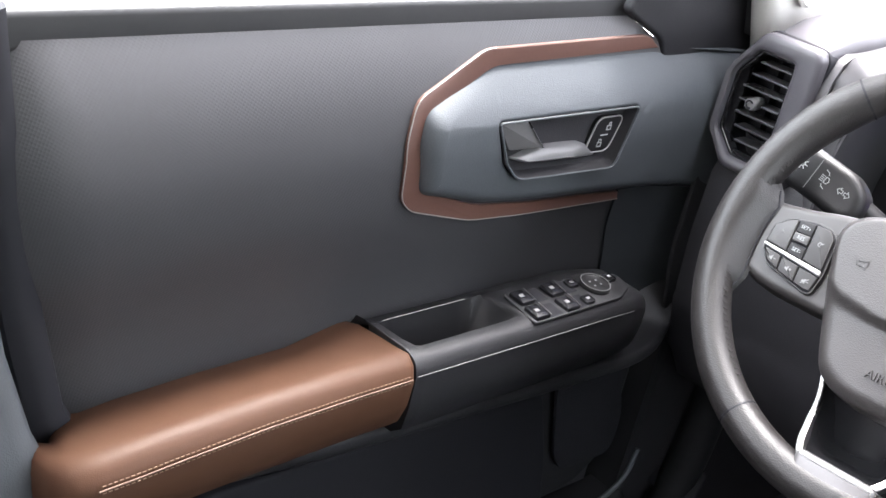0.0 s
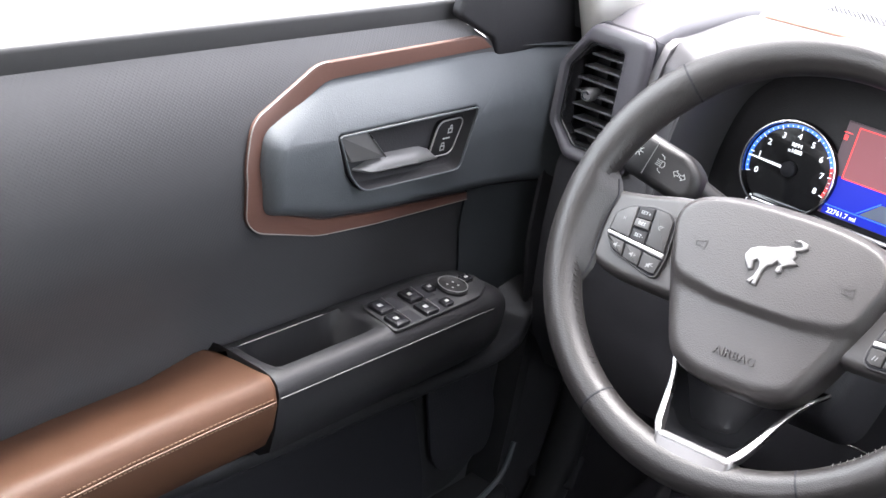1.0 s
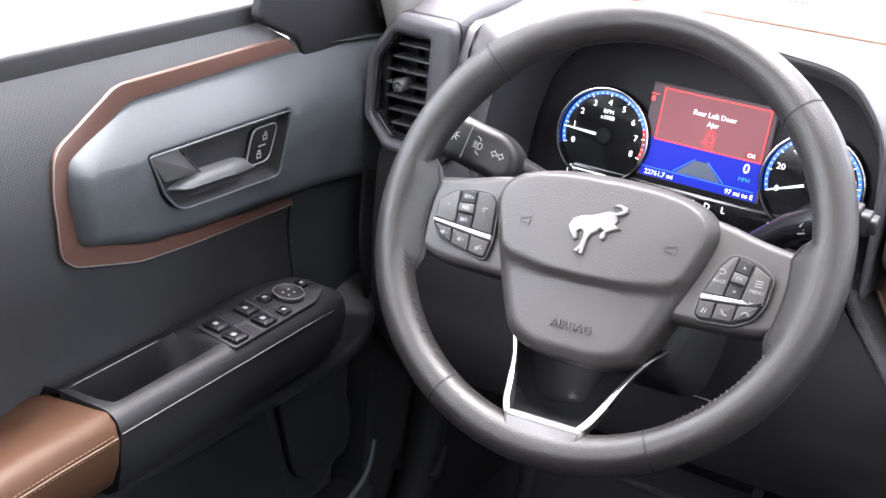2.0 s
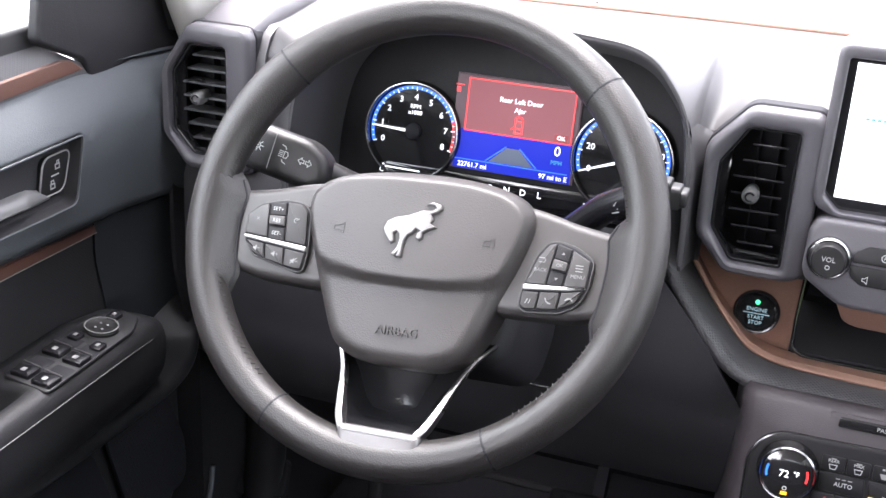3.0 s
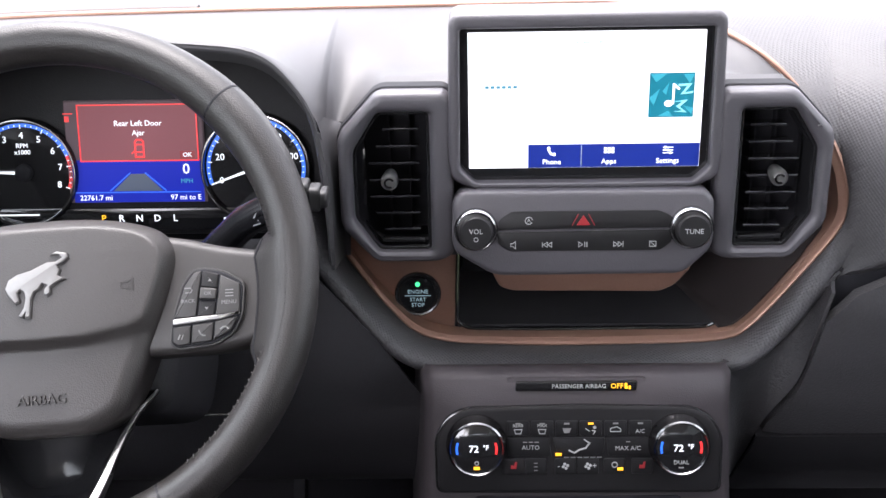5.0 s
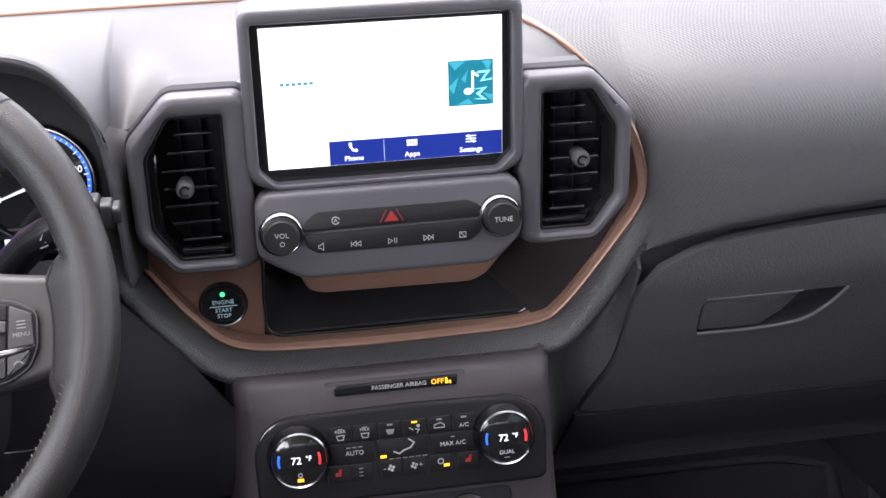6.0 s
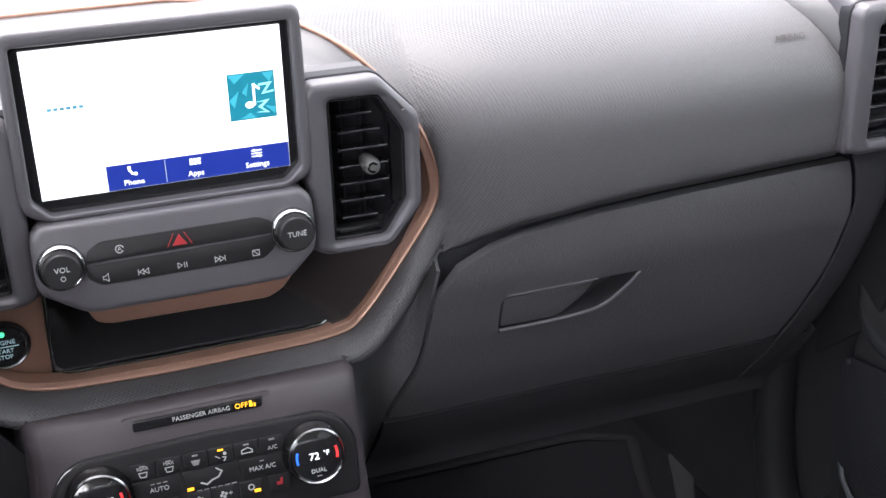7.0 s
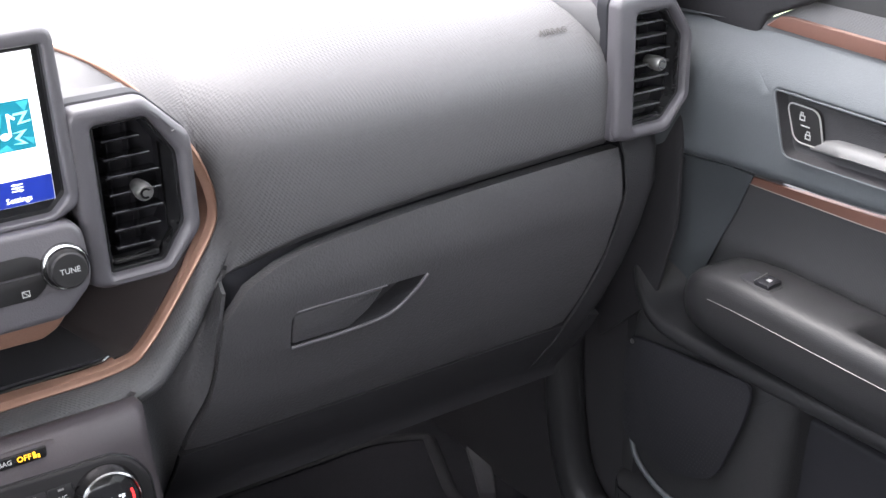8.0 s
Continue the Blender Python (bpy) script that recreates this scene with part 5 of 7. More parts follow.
g, G = gauge(-0.0955, 0.000, "012345678", True, 178, "tachometer", "black dial with blue and red scale")
text("RPM", at(G, 0, 0.0225), 0.0055, LIT_WHITE, g, 0.0016)
text("x1000", at(G, 0, 0.0170), 0.0055, LIT_WHITE, g, 0.0016)
g, G = gauge(0.1005, 0.002, ["0", "20", "40", "60", "80", "100", "120"], False, 200, "speedometer", "black dial with blue scale")
dp = part("display", plate(rect(0.0, 0.0165, 0.116, 0.086), 0.003, 0.001, 1, at(ML, 0, 0, -0.001)), DISPLAY_GREY, clus, "colour trip display")
part("navy_field", flat([[(-0.054, -0.026), (0.056, -0.026), (0.056, 0.010), (-0.054, 0.010)]], ML, 0.0022, 0.0004), DISPLAY_NAVY, dp, "dark blue field")
part("warning_field", flat([[(-0.046, 0.0095), (0.053, 0.0095), (0.053, 0.0560), (-0.046, 0.0560)]], ML, 0.0028, 0.0004), DISPLAY_RED, dp, "dull red warning field")
part("warning_frame", flat(stroke([(-0.046, 0.0092), (0.053, 0.0092), (0.053, 0.056), (-0.046, 0.056), (-0.046, 0.0092)], 0.0009), ML, 0.0034, 0.0004), LIT_RED, dp, "bright red outline")
text("Rear Left Door", at(ML, 0.004, 0.0405), 0.0064, LIT_WHITE, dp, 0.0040)
text("Ajar", at(ML, 0.004, 0.0325), 0.0062, LIT_WHITE, dp, 0.0040)
part("car_icon", flat(stroke([(0.0005, 0.0125), (0.0005, 0.025), (0.002, 0.0268), (0.006, 0.0268), (0.0075, 0.025), (0.0075, 0.0125), (0.0005, 0.0125)], 0.0012) + [rect(0.004, 0.0165, 0.006, 0.001), rect(0.004, 0.0228, 0.006, 0.001)] + stroke([(0.0005, 0.018), (-0.0025, 0.0155)], 0.001), ML, 0.0034, 0.0004), LIT_RED, dp)
part("ok_field", flat([rect(0.044, 0.0138, 0.0125, 0.0066)], ML, 0.0034, 0.0003), HAZARD, dp)
text("OK", at(ML, 0.044, 0.0138), 0.0052, LIT_WHITE, dp, 0.0040)
part("small_car", flat([rect(-0.0555, 0.0445, 0.0036, 0.0045), rect(-0.0545, 0.0490, 0.008, 0.0008)], ML, 0.0028, 0.0003), LIT_RED, dp)
part("lane_mark", flat([[(-0.0205, -0.0165), (0.0215, -0.0165), (0.007, -0.002), (-0.005, -0.002)]], ML, 0.0028, 0.0002), mat("lane_grey", (0.07, 0.09, 0.13), 0.4, emit=0.3), dp)
part("lane_lines", flat(stroke([(-0.023, -0.0160), (-0.0055, -0.0012)], 0.0009) + stroke([(0.024, -0.0160), (0.0075, -0.0012)], 0.0009) + [rect(0.0, -0.0175, 0.106, 0.0008)], ML, 0.0032, 0.0003), LIT_BLUE, dp)
text("0", at(ML, 0.0420, 0.0015), 0.0125, LIT_WHITE, dp, 0.0030)
text("MPH", at(ML, 0.0420, -0.0085), 0.0052, SCREEN_TEAL_PALE, dp, 0.0030)
text("22761.7 mi", at(ML, -0.0355, -0.0222), 0.0062, LIT_WHITE, dp, 0.0030)
text("97 mi to E", at(ML, 0.0405, -0.0222), 0.0062, LIT_WHITE, dp, 0.0030)
gs = part("gear_strip", plate(fillet([(-0.130, -0.0500), (0.135, -0.0500), (0.125, -0.0310), (-0.120, -0.0310)], 0.004), 0.004, 0.001, 2, at(ML, 0, 0, -0.001)), PIANO, clus, "glossy black lower strip")
for i, w in enumerate("PRNDL"):
    text(w, at(ML, -0.0305 + 0.0152 * i, -0.0400), 0.0082, LIT_AMBER if i == 0 else LIT_WHITE, gs, 0.0034)
part("temperature_scale", flat([rect(-0.103, -0.036, 0.036, 0.0012), rect(-0.123, -0.034, 0.006, 0.001)], ML, 0.0034, 0.0003), LIT_WHITE, gs)
text("C", at(ML, -0.1225, -0.0395), 0.0062, LIT_WHITE, gs, 0.0034)
part("fuel_icon", flat([rect(0.074, -0.0425, 0.005, 0.0055), rect(0.0785, -0.0425, 0.0012, 0.004)], ML, 0.0034, 0.0003), LIT_WHITE, gs)
text("E", at(ML, 0.087, -0.0430), 0.0062, LIT_WHITE, gs, 0.0034)
part("fuel_bars", flat([rect(0.074 + 0.006 * j, -0.0485, 0.0048, 0.0012) for j in range(4)] + [rect(0.091, -0.0375, 0.010, 0.0012)], ML, 0.0034, 0.0003), LIT_RED, gs)

# ---------------------------------------------------------------- steering wheel
WM = face(-0.3645, 1.073, 0.862, 33) @ Matrix.Rotation(radians(3), 4, "Z")
wheel = thing("steering_wheel", WM @ Vector((0, 0, -0.06)), "dark grey leather steering wheel with silver lower spoke", "steering wheel")
R = 0.1652
pts = [WM @ Vector((R * math.cos(2 * math.pi * i / 96), R * math.sin(2 * math.pi * i / 96), 0)) for i in range(96)]


def grip(i):
    """Fuller grips at ten and two."""
    a = 360 * i / 96
    return 1.0 + 0.10 * max(math.exp(-((a - 35) / 16) ** 2), math.exp(-((a - 145) / 16) ** 2))


part("rim", sweep(pts, oval(0.0150, 0.0172, 18), lambda i: WM.to_3x3() @ Vector((0, 0, 1)), True, grip), RIM_LEATHER, wheel, "grained dark leather rim")
for a in (43.5, 136.5, -119, -61):
    c, s = math.cos(radians(a)), math.sin(radians(a))
    M = WM @ Matrix.Translation((R * c, R * s, 0)) @ Matrix.Rotation(radians(a), 4, "Z") @ Matrix.Rotation(radians(90), 4, "X")
    g = grip((a % 360) / 3.75)
    k = 28
    bm = bmesh.new()
    rows = [[M @ Vector((0.0150 * g * f * math.cos(2 * math.pi * i / k), 0.0172 * g * f * math.sin(2 * math.pi * i / k), h)) for i in range(k)] for f, h in ((1.0, -0.0008), (1.006, -0.0005), (1.006, 0.0005), (1.0, 0.0008))]
    part("seam", grid(rows, bm, True), DARK, wheel, "black leather joint")
bm = bmesh.new()
for lo, hi in ((146, 232), (-52, 34)):
    for i in range(48):
        a = radians(lo + (hi - lo) * i / 47)
        rr = R - 0.0122
        p = WM @ Vector((rr * math.cos(a), rr * math.sin(a), 0.0098))
        q = WM @ Vector(((rr - 0.0025) * math.cos(a + 0.008), (rr - 0.0025) * math.sin(a + 0.008), 0.0062))
        sweep([p, q], oval(0.00045, 0.00045, 5), WM.to_3x3() @ Vector((0, 0, 1)), bm=bm)
part("stitching", bm, GREY_THREAD, wheel, "grey cross stitching", kind="stuff")

# hub behind the cover
part("hub", lathe([(0.055, -0.085), (0.062, -0.06), (0.070, -0.036), (0.064, -0.026)], at(WM, 0, -0.025), 40), DASH_DARK, wheel, "black hub")
half = [(0.0, -0.0993), (0.018, -0.0990), (0.033, -0.0962), (0.0468, -0.0892), (0.0547, -0.0785), (0.0657, -0.053), (0.0773, -0.0236), (0.0845, -0.001), (0.0865, 0.0130), (0.0822, 0.0245), (0.070, 0.0335), (0.047, 0.0397), (0.022, 0.0425), (0.0, 0.043)]
outl = half + [(-x, y) for x, y in half[-2:0:-1]]
CV = WM @ Matrix.Rotation(radians(1.0), 4, "Z")


def valley(x):
    """Lower edge of the cover's raised upper half."""
    return lerp(abs(x), [0, 0.03, 0.058, 0.076], [-0.0375, -0.0368, -0.0325, -0.0250])


def cover_z(x, y, t, d):
    """Height of the cover. t: 0 at its middle, 1 at its edge; d: the distance to the edge."""
    r = 0.011
    z = 0.003 if d > r else 0.003 - r + math.sqrt(max(0.0, r * r - (r - d) ** 2))
    k = min(1.0, max(0.0, (y - valley(x) + 0.0075) / 0.0085))
    k = k * k * (3 - 2 * k)
    return z + 0.004 * (1 - t * t) + 0.0070 * k * min(1.0, d / 0.008)


ring_ = curve_points([(x, y, 0) for x, y in outl], 6, True)
mid_ = Vector((0, -0.030, 0))
rows = []
for j in range(58):
    t = j / 57
    t = 1 - (1 - t) ** 1.25
    row = []
    for p in ring_:
        q = mid_.lerp(p, t)
        row.append(CV @ Vector((q.x, q.y, cover_z(q.x, q.y, t, (p - mid_).length * (1 - t) * 0.9))))
    rows.append(row)
rows.append([CV @ Vector((p.x * 0.985, p.y * 0.985, -0.040)) for p in ring_])
bm = grid(rows, closed=True)
bmesh.ops.remove_doubles(bm, verts=bm.verts, dist=0.00002)
bmesh.ops.recalc_face_normals(bm, faces=bm.faces)
cover = part("airbag_cover", bm, COVER, wheel, "grey grained airbag cover with a raised upper half", angle=70)
text("AIRBAG", at(CV, 0.0, -0.0755), 0.0092, EMBOSS, cover, 0.0056, thick=0.0010)
emblem = [(0.0100, 0.0166), (0.0135, 0.0182), (0.0199, 0.0168), (0.0208, 0.0138), (0.0178, 0.0110), (0.0136, 0.0093), (0.0154, 0.0060), (0.0140, 0.0026), (0.0182, 0.0004), (0.0129, -0.0022), (0.0093, -0.0046), (0.0096, -0.0083), (0.0074, -0.0098), (0.0054, -0.0086),
          (0.0060, -0.0055), (0.0082, -0.0034), (0.0043, -0.0017), (0.0021, -0.0055), (-0.0009, -0.0070), (-0.0030, -0.0115), (-0.0036, -0.0233), (-0.0068, -0.0233), (-0.0060, -0.0195), (-0.0083, -0.0229), (-0.0107, -0.0221), (-0.0074, -0.0172), (-0.0062, -0.0107),
          (-0.0072, -0.0065), (-0.0096, -0.0049), (-0.0119, -0.0070), (-0.0104, -0.0125), (-0.0130, -0.0138), (-0.0181, -0.0074), (-0.0194, -0.0040), (-0.0172, 0.0016), (-0.0116, 0.0048), (-0.0031, 0.0068), (0.0072, 0.0114), (0.0131, 0.0115), (0.0172, 0.0140), (0.0150, 0.0162)]
EMBLEMS = ((plate(emblem, 0.0022, 0.0007, 3), BADGE, "emblem", "plain bright silver badge shape"), (plate(inset(ccw(emblem), -0.0006), 0.0010, 0.0004, 2, Matrix.Translation((0.0002, -0.0003, 0))), EMBOSS, "emblem_back", "dark edge round the badge"))


def cover_at(x, y):
    """Height of the cover at a point of it."""
    q = Vector((x, y, 0)) - mid_
    p = max(ring_, key=lambda r: (r - mid_).normalized().dot(q.normalized())) - mid_
    t = min(1.0, q.length / p.length)
    return cover_z(x, y, t, p.length * (1 - t) * 0.9)


for bm, m_, n_, label_ in EMBLEMS:
    for v in bm.verts:
        v.co = CV @ Vector((v.co.x, v.co.y, cover_at(v.co.x, v.co.y) + v.co.z))
    part(n_, bm, m_, cover, label_)
for s in (-1, 1):
    cx_, cy_ = s * 0.056, -0.0062
    horn = flat(stroke([(-0.0056, 0.0028), (-0.0020, 0.0010), (0.0030, 0.0018), (0.0058, 0.0036), (0.0056, -0.0040), (0.0030, -0.0022), (-0.0020, -0.0022), (-0.0020, 0.0010)], 0.0006), Matrix.Identity(4), 0.0, 0.0005)
    for v in horn.verts:
        x, y = cx_ + v.co.x, cy_ + v.co.y
        v.co = CV @ Vector((x, y, cover_at(x, y) + v.co.z))
    part("horn_mark", horn, EMBOSS, cover)

# switch pods: outline, buttons and the bright strip, for the side where x is positive
PODS = {-1: dict(pod=[(0.0812, -0.0412), (0.0797, -0.0265), (0.0832, 0.0020), (0.0890, 0.0085), (0.1040, 0.0092), (0.1225, 0.0048), (0.1320, -0.0040), (0.1316, -0.0210), (0.1230, -0.0335), (0.0860, -0.0425)],
                 outer=[(0.1130, -0.0202), (0.1305, -0.0188), (0.1310, -0.0045), (0.1222, 0.0035), (0.1160, 0.0054)], inner=[(0.0812, -0.0228), (0.0978, -0.0214), (0.1014, 0.0076), (0.0900, 0.0074), (0.0845, 0.0020)],
                 rocker=[(0.1150, 0.0062), (0.1024, 0.0078), (0.0990, -0.0218), (0.1122, -0.0208)], strip=[(0.1314, -0.0196), (0.1314, -0.0220), (0.0801, -0.0276), (0.0806, -0.0236)],
                 lows=[[(0.1305, -0.0233), (0.1142, -0.0252), (0.1120, -0.0364), (0.1225, -0.0322)], [(0.1130, -0.0253), (0.0980, -0.0269), (0.0965, -0.0394), (0.1110, -0.0366)], [(0.0970, -0.0270), (0.0806, -0.0288), (0.0818, -0.0404), (0.0862, -0.0410), (0.0956, -0.0394)]]),
        1: dict(pod=[(0.0832, -0.0440), (0.0845, -0.0305), (0.0915, -0.0068), (0.0982, 0.0024), (0.1045, 0.0037), (0.1180, 0.0010), (0.1308, -0.0068), (0.1292, -0.0270), (0.1238, -0.0385), (0.1120, -0.0454), (0.0880, -0.0474)],
                outer=[(0.1162, -0.0012), (0.1288, -0.0076), (0.1283, -0.0258), (0.1130, -0.0272)], inner=[(0.0862, -0.0280), (0.0998, -0.0275), (0.1040, 0.0020), (0.0992, 0.0010), (0.0930, -0.0075)],
                rocker=[(0.1050, 0.0022), (0.1152, -0.0006), (0.1118, -0.0273), (0.1008, -0.0274)], strip=[(0.0850, -0.0287), (0.0850, -0.0326), (0.1165, -0.0298), (0.1290, -0.0266)],
                lows=[[(0.0848, -0.0340), (0.0965, -0.0332), (0.0957, -0.0450), (0.0882, -0.0460), (0.0848, -0.0436)], [(0.0975, -0.0331), (0.1112, -0.0318), (0.1100, -0.0438), (0.0967, -0.0449)], [(0.1122, -0.0316), (0.1272, -0.0288), (0.1225, -0.0376), (0.1110, -0.0436)]])}


def spoke(s):
    L = PODS[s]
    body = fillet([(0.052, 0.028), (0.075, 0.0290), (0.095, 0.0255), (0.112, 0.0205), (0.132, 0.017), (0.154, 0.014), (0.157, -0.010), (0.150, -0.036), (0.138, -0.045), (0.118, -0.0495), (0.060, -0.0510)], 0.012)
    sp = part("spoke", plate([(p[0] * s, p[1]) for p in body], 0.024, 0.007, 5, at(WM, 0, 0, -0.0275)), SPOKE, wheel, "smooth dark plastic side spoke", angle=60)
    rows = []
    for k in range(33):
        v = k / 32
        yy = -0.092 + 0.130 * v
        x1 = math.sqrt(R * R - yy * yy) - 0.004
        x0 = x1 - lerp(yy, [-0.092, -0.078, -0.064, -0.050, -0.030, -0.008, 0.010, 0.022, 0.030, 0.038], [0.001, 0.004, 0.012, 0.021, 0.023, 0.024, 0.026, 0.018, 0.009, 0.001])
        rows.append([WM @ Vector(((x0 + (x1 - x0) * t) * s, yy, 0.0005 + 0.0161 * (t * t * (3 - 2 * t)) - 0.006 * (1 - t) ** 4)) for t in (0, 0.12, 0.28, 0.45, 0.6, 0.75, 0.9, 1.0)])
    web = grid(rows)
    bmesh.ops.recalc_face_normals(web, faces=web.faces)
    out_w = WM.to_3x3() @ Vector((0, 0, 1))
    if sum(f.normal.dot(out_w) for f in web.faces) < 0:
        bmesh.ops.reverse_faces(web, faces=web.faces)
    bmesh.ops.solidify(web, geom=list(web.faces), thickness=0.012)
    edge_w = [row[1] + out_w * 0.0004 for row in rows[5:-4]]
    part("spoke_seam", sweep(edge_w, oval(0.0008, 0.0006, 6), tuple(out_w)), DARK, sp, "dark seam between spoke and leather")
    part("spoke_web", web, RIM_LEATHER, sp, "leather flowing from rim to spoke", angle=70)
    pod = ccw(fillet([(x * s, y) for x, y in L["pod"]], 0.004))
    pd = part("switch_pod", plate(pod, 0.010, 0.0012, 3, at(WM, 0, 0, -0.0085)), DARK, sp, "black switch pod")
    part("pod_rim", plate(inset(pod, -0.0011), 0.006, 0.0006, 2, at(WM, 0, 0, -0.0050), inset(pod, 0.0002), 0.0004), POD, sp, "thin grey rim round the switch pod")

    def key(name, pts, material, label="", dz=0.0):
        return part(name, plate(fillet([(p[0] * s, p[1]) for p in pts], 0.0012), 0.0026, 0.0009, 3, at(WM, 0, 0, 0.0008 + dz)), material, pd, label)

    def cut(i, j):
        """A third of the rocker."""
        a_, b_, c_, d_ = [Vector(p) for p in L["rocker"]]
        return [a_.lerp(d_, i), b_.lerp(c_, i), b_.lerp(c_, j), a_.lerp(d_, j)]

    a = key("outer_button", L["outer"], POD)
    r1, r3 = key("rocker_top", cut(0.0, 0.35), BUTTON, dz=-0.0006), key("rocker_bottom", cut(0.66, 1.0), BUTTON, dz=-0.0006)
    r2 = key("rocker_middle", cut(0.37, 0.62), POD, dz=0.0010)
    c = key("inner_button", L["inner"], KEY if s < 0 else POD)
    key("bright_strip", L["strip"], STRIP_SILVER, "bright silver strip", 0.0006)
    lows = [key("lower_button", q, KEY) for q in L["lows"]]
    zt = 0.0034

    def centre(pts):
        return sum(p[0] for p in pts) / len(pts) * s, sum(p[1] for p in pts) / len(pts)

    if s < 0:
        for k_, w, i, dz in ((r1, "SET+", 0.18, -0.0006), (r2, "RES", 0.5, 0.0010), (r3, "SET-", 0.83, -0.0006)):
            x, y = centre(cut(i - 0.01, i + 0.01))
            text(w, at(WM, x, y, 0, -2), 0.0040, WHITE_INK, k_, zt + dz)
        x, y = centre(L["inner"])
        part("cruise_mark", ring_marks(x - 0.001, y, 0.0012, 0.0019, WM, zt, 20, 290, 14), GREY_INK, c)
        part("cruise_needle", flat(stroke([(x - 0.001, y), (x + 0.0012, y + 0.0016)], 0.0006), WM, zt, 0.0003), GREY_INK, c)
        x, y = centre(L["outer"])
        part("mark", flat(stroke([(x - 0.0009, y + 0.0009), (x + 0.0009, y - 0.0009)], 0.0004) + stroke([(x - 0.0009, y - 0.0009), (x + 0.0009, y + 0.0009)], 0.0004), WM, zt, 0.0003), GREY_INK, a)
        for i, (k_, pts) in enumerate(zip(lows, L["lows"])):
            x, y = centre(pts)
            horn = [[(x - 0.0022, y - 0.0007), (x - 0.0010, y - 0.0007), (x + 0.0006, y - 0.0022), (x + 0.0006, y + 0.0022), (x - 0.0010, y + 0.0007), (x - 0.0022, y + 0.0007)]]
            extra = stroke([(x + 0.0016, y), (x + 0.0032, y)], 0.0005)
            extra += stroke([(x + 0.0024, y - 0.0008), (x + 0.0024, y + 0.0008)], 0.0005) if i == 1 else stroke([(x - 0.0020, y - 0.0020), (x + 0.0024, y + 0.0022)], 0.0006) if i == 2 else []
            part("mark", flat(horn + extra, WM, zt, 0.0003), GREY_INK, k_)
    else:
        x, y = centre(L["outer"])
        text("MENU", at(WM, x, y - 0.0040), 0.0036, GREY_INK, a, zt)
        part("mark", flat([rect(x + 0.0004, y + 0.0040 - 0.0020 * j, 0.0052, 0.0006) for j in range(3)], WM, zt, 0.0003), GREY_INK, a)
        x, y = centre(L["inner"])
        text("BACK", at(WM, x - 0.0012, y - 0.0055), 0.0035, GREY_INK, c, zt)
        part("mark", flat(stroke([(x - 0.0030, y + 0.0030), (x + 0.0006, y + 0.0030), (x + 0.0014, y + 0.0015), (x + 0.0006, y), (x - 0.0026, y)], 0.0006), WM, zt, 0.0003), GREY_INK, c)
        x, y = centre(cut(0.17, 0.19))
        part("mark", flat([[(x - 0.0012, y - 0.0008), (x + 0.0012, y - 0.0008), (x, y + 0.0010)]], WM, zt - 0.0006, 0.0003), GREY_INK, r1)
        x, y = centre(cut(0.82, 0.84))
        part("mark", flat([[(x - 0.0012, y + 0.0008), (x + 0.0012, y + 0.0008), (x, y - 0.0010)]], WM, zt - 0.0006, 0.0003), GREY_INK, r3)
        x, y = centre(cut(0.49, 0.51))
        text("OK", at(WM, x, y), 0.0034, GREY_INK, r2, zt + 0.0010)
        for i, (k_, pts) in enumerate(zip(lows, L["lows"])):
            x, y = centre(pts)
            ph = stroke([(x - 0.0020, y + 0.0014), (x - 0.0012, y - 0.0004), (x + 0.0004, y - 0.0016), (x + 0.0018, y - 0.0018)], 0.0009) if i == 1 else stroke([(x - 0.0024, y - 0.0010), (x - 0.0008, y + 0.0002), (x + 0.0010, y + 0.0002), (x + 0.0024, y - 0.0010)], 0.0009) if i == 2 else stroke([(x - 0.0016, y - 0.0014), (x - 0.0004, y + 0.0014)], 0.0007) + stroke([(x + 0.0006, y - 0.0014), (x + 0.0016, y + 0.0012)], 0.0005)
            part("mark", flat(ph, WM, zt, 0.0003), GREY_INK, k_)


spoke(-1)
spoke(1)

# lower spoke: black gloss panel in a silver V
leg = [(0.064, -0.070, -0.038), (0.0525, -0.085, -0.029), (0.0430, -0.104, -0.020), (0.0360, -0.127, -0.006), (0.0295, -0.1430, 0.006), (0.020, -0.1495, 0.010)]
path = [(0.05 * (0.02 + z + 0.02) - x, y, z) for x, y, z in leg] + [(0.05 * (0.02 + z + 0.02) + x, y, z) for x, y, z in reversed(leg)]
vp = [WM @ p for p in curve_points(path, 6)]
low = part("lower_spoke", sweep(vp, fillet([(-0.0020, -0.008), (0.0020, -0.008), (0.0024, 0.003), (-0.0024, 0.003)], 0.001, 2), lambda i: WM.to_3x3() @ Vector((0, 0, 1)), scale=lambda i: 1.1 - 0.70 * max(0.0, (abs(i - 33) - 12) / 21.0)), SATIN, wheel, "satin silver V-shaped lower spoke trim")
part("foot", plate(fillet([(-0.0275, -0.1440), (0.0355, -0.1440), (0.0330, -0.1600), (0.0270, -0.1670), (-0.0180, -0.1680), (-0.0245, -0.1610)], 0.007), 0.026, 0.005, 4, at(WM, 0, 0, -0.0115)), mat("foot_silver", (0.145, 0.140, 0.140), 0.45, metal=0.6, grain=0.05), low, "satin silver foot on the rim")
rows = []
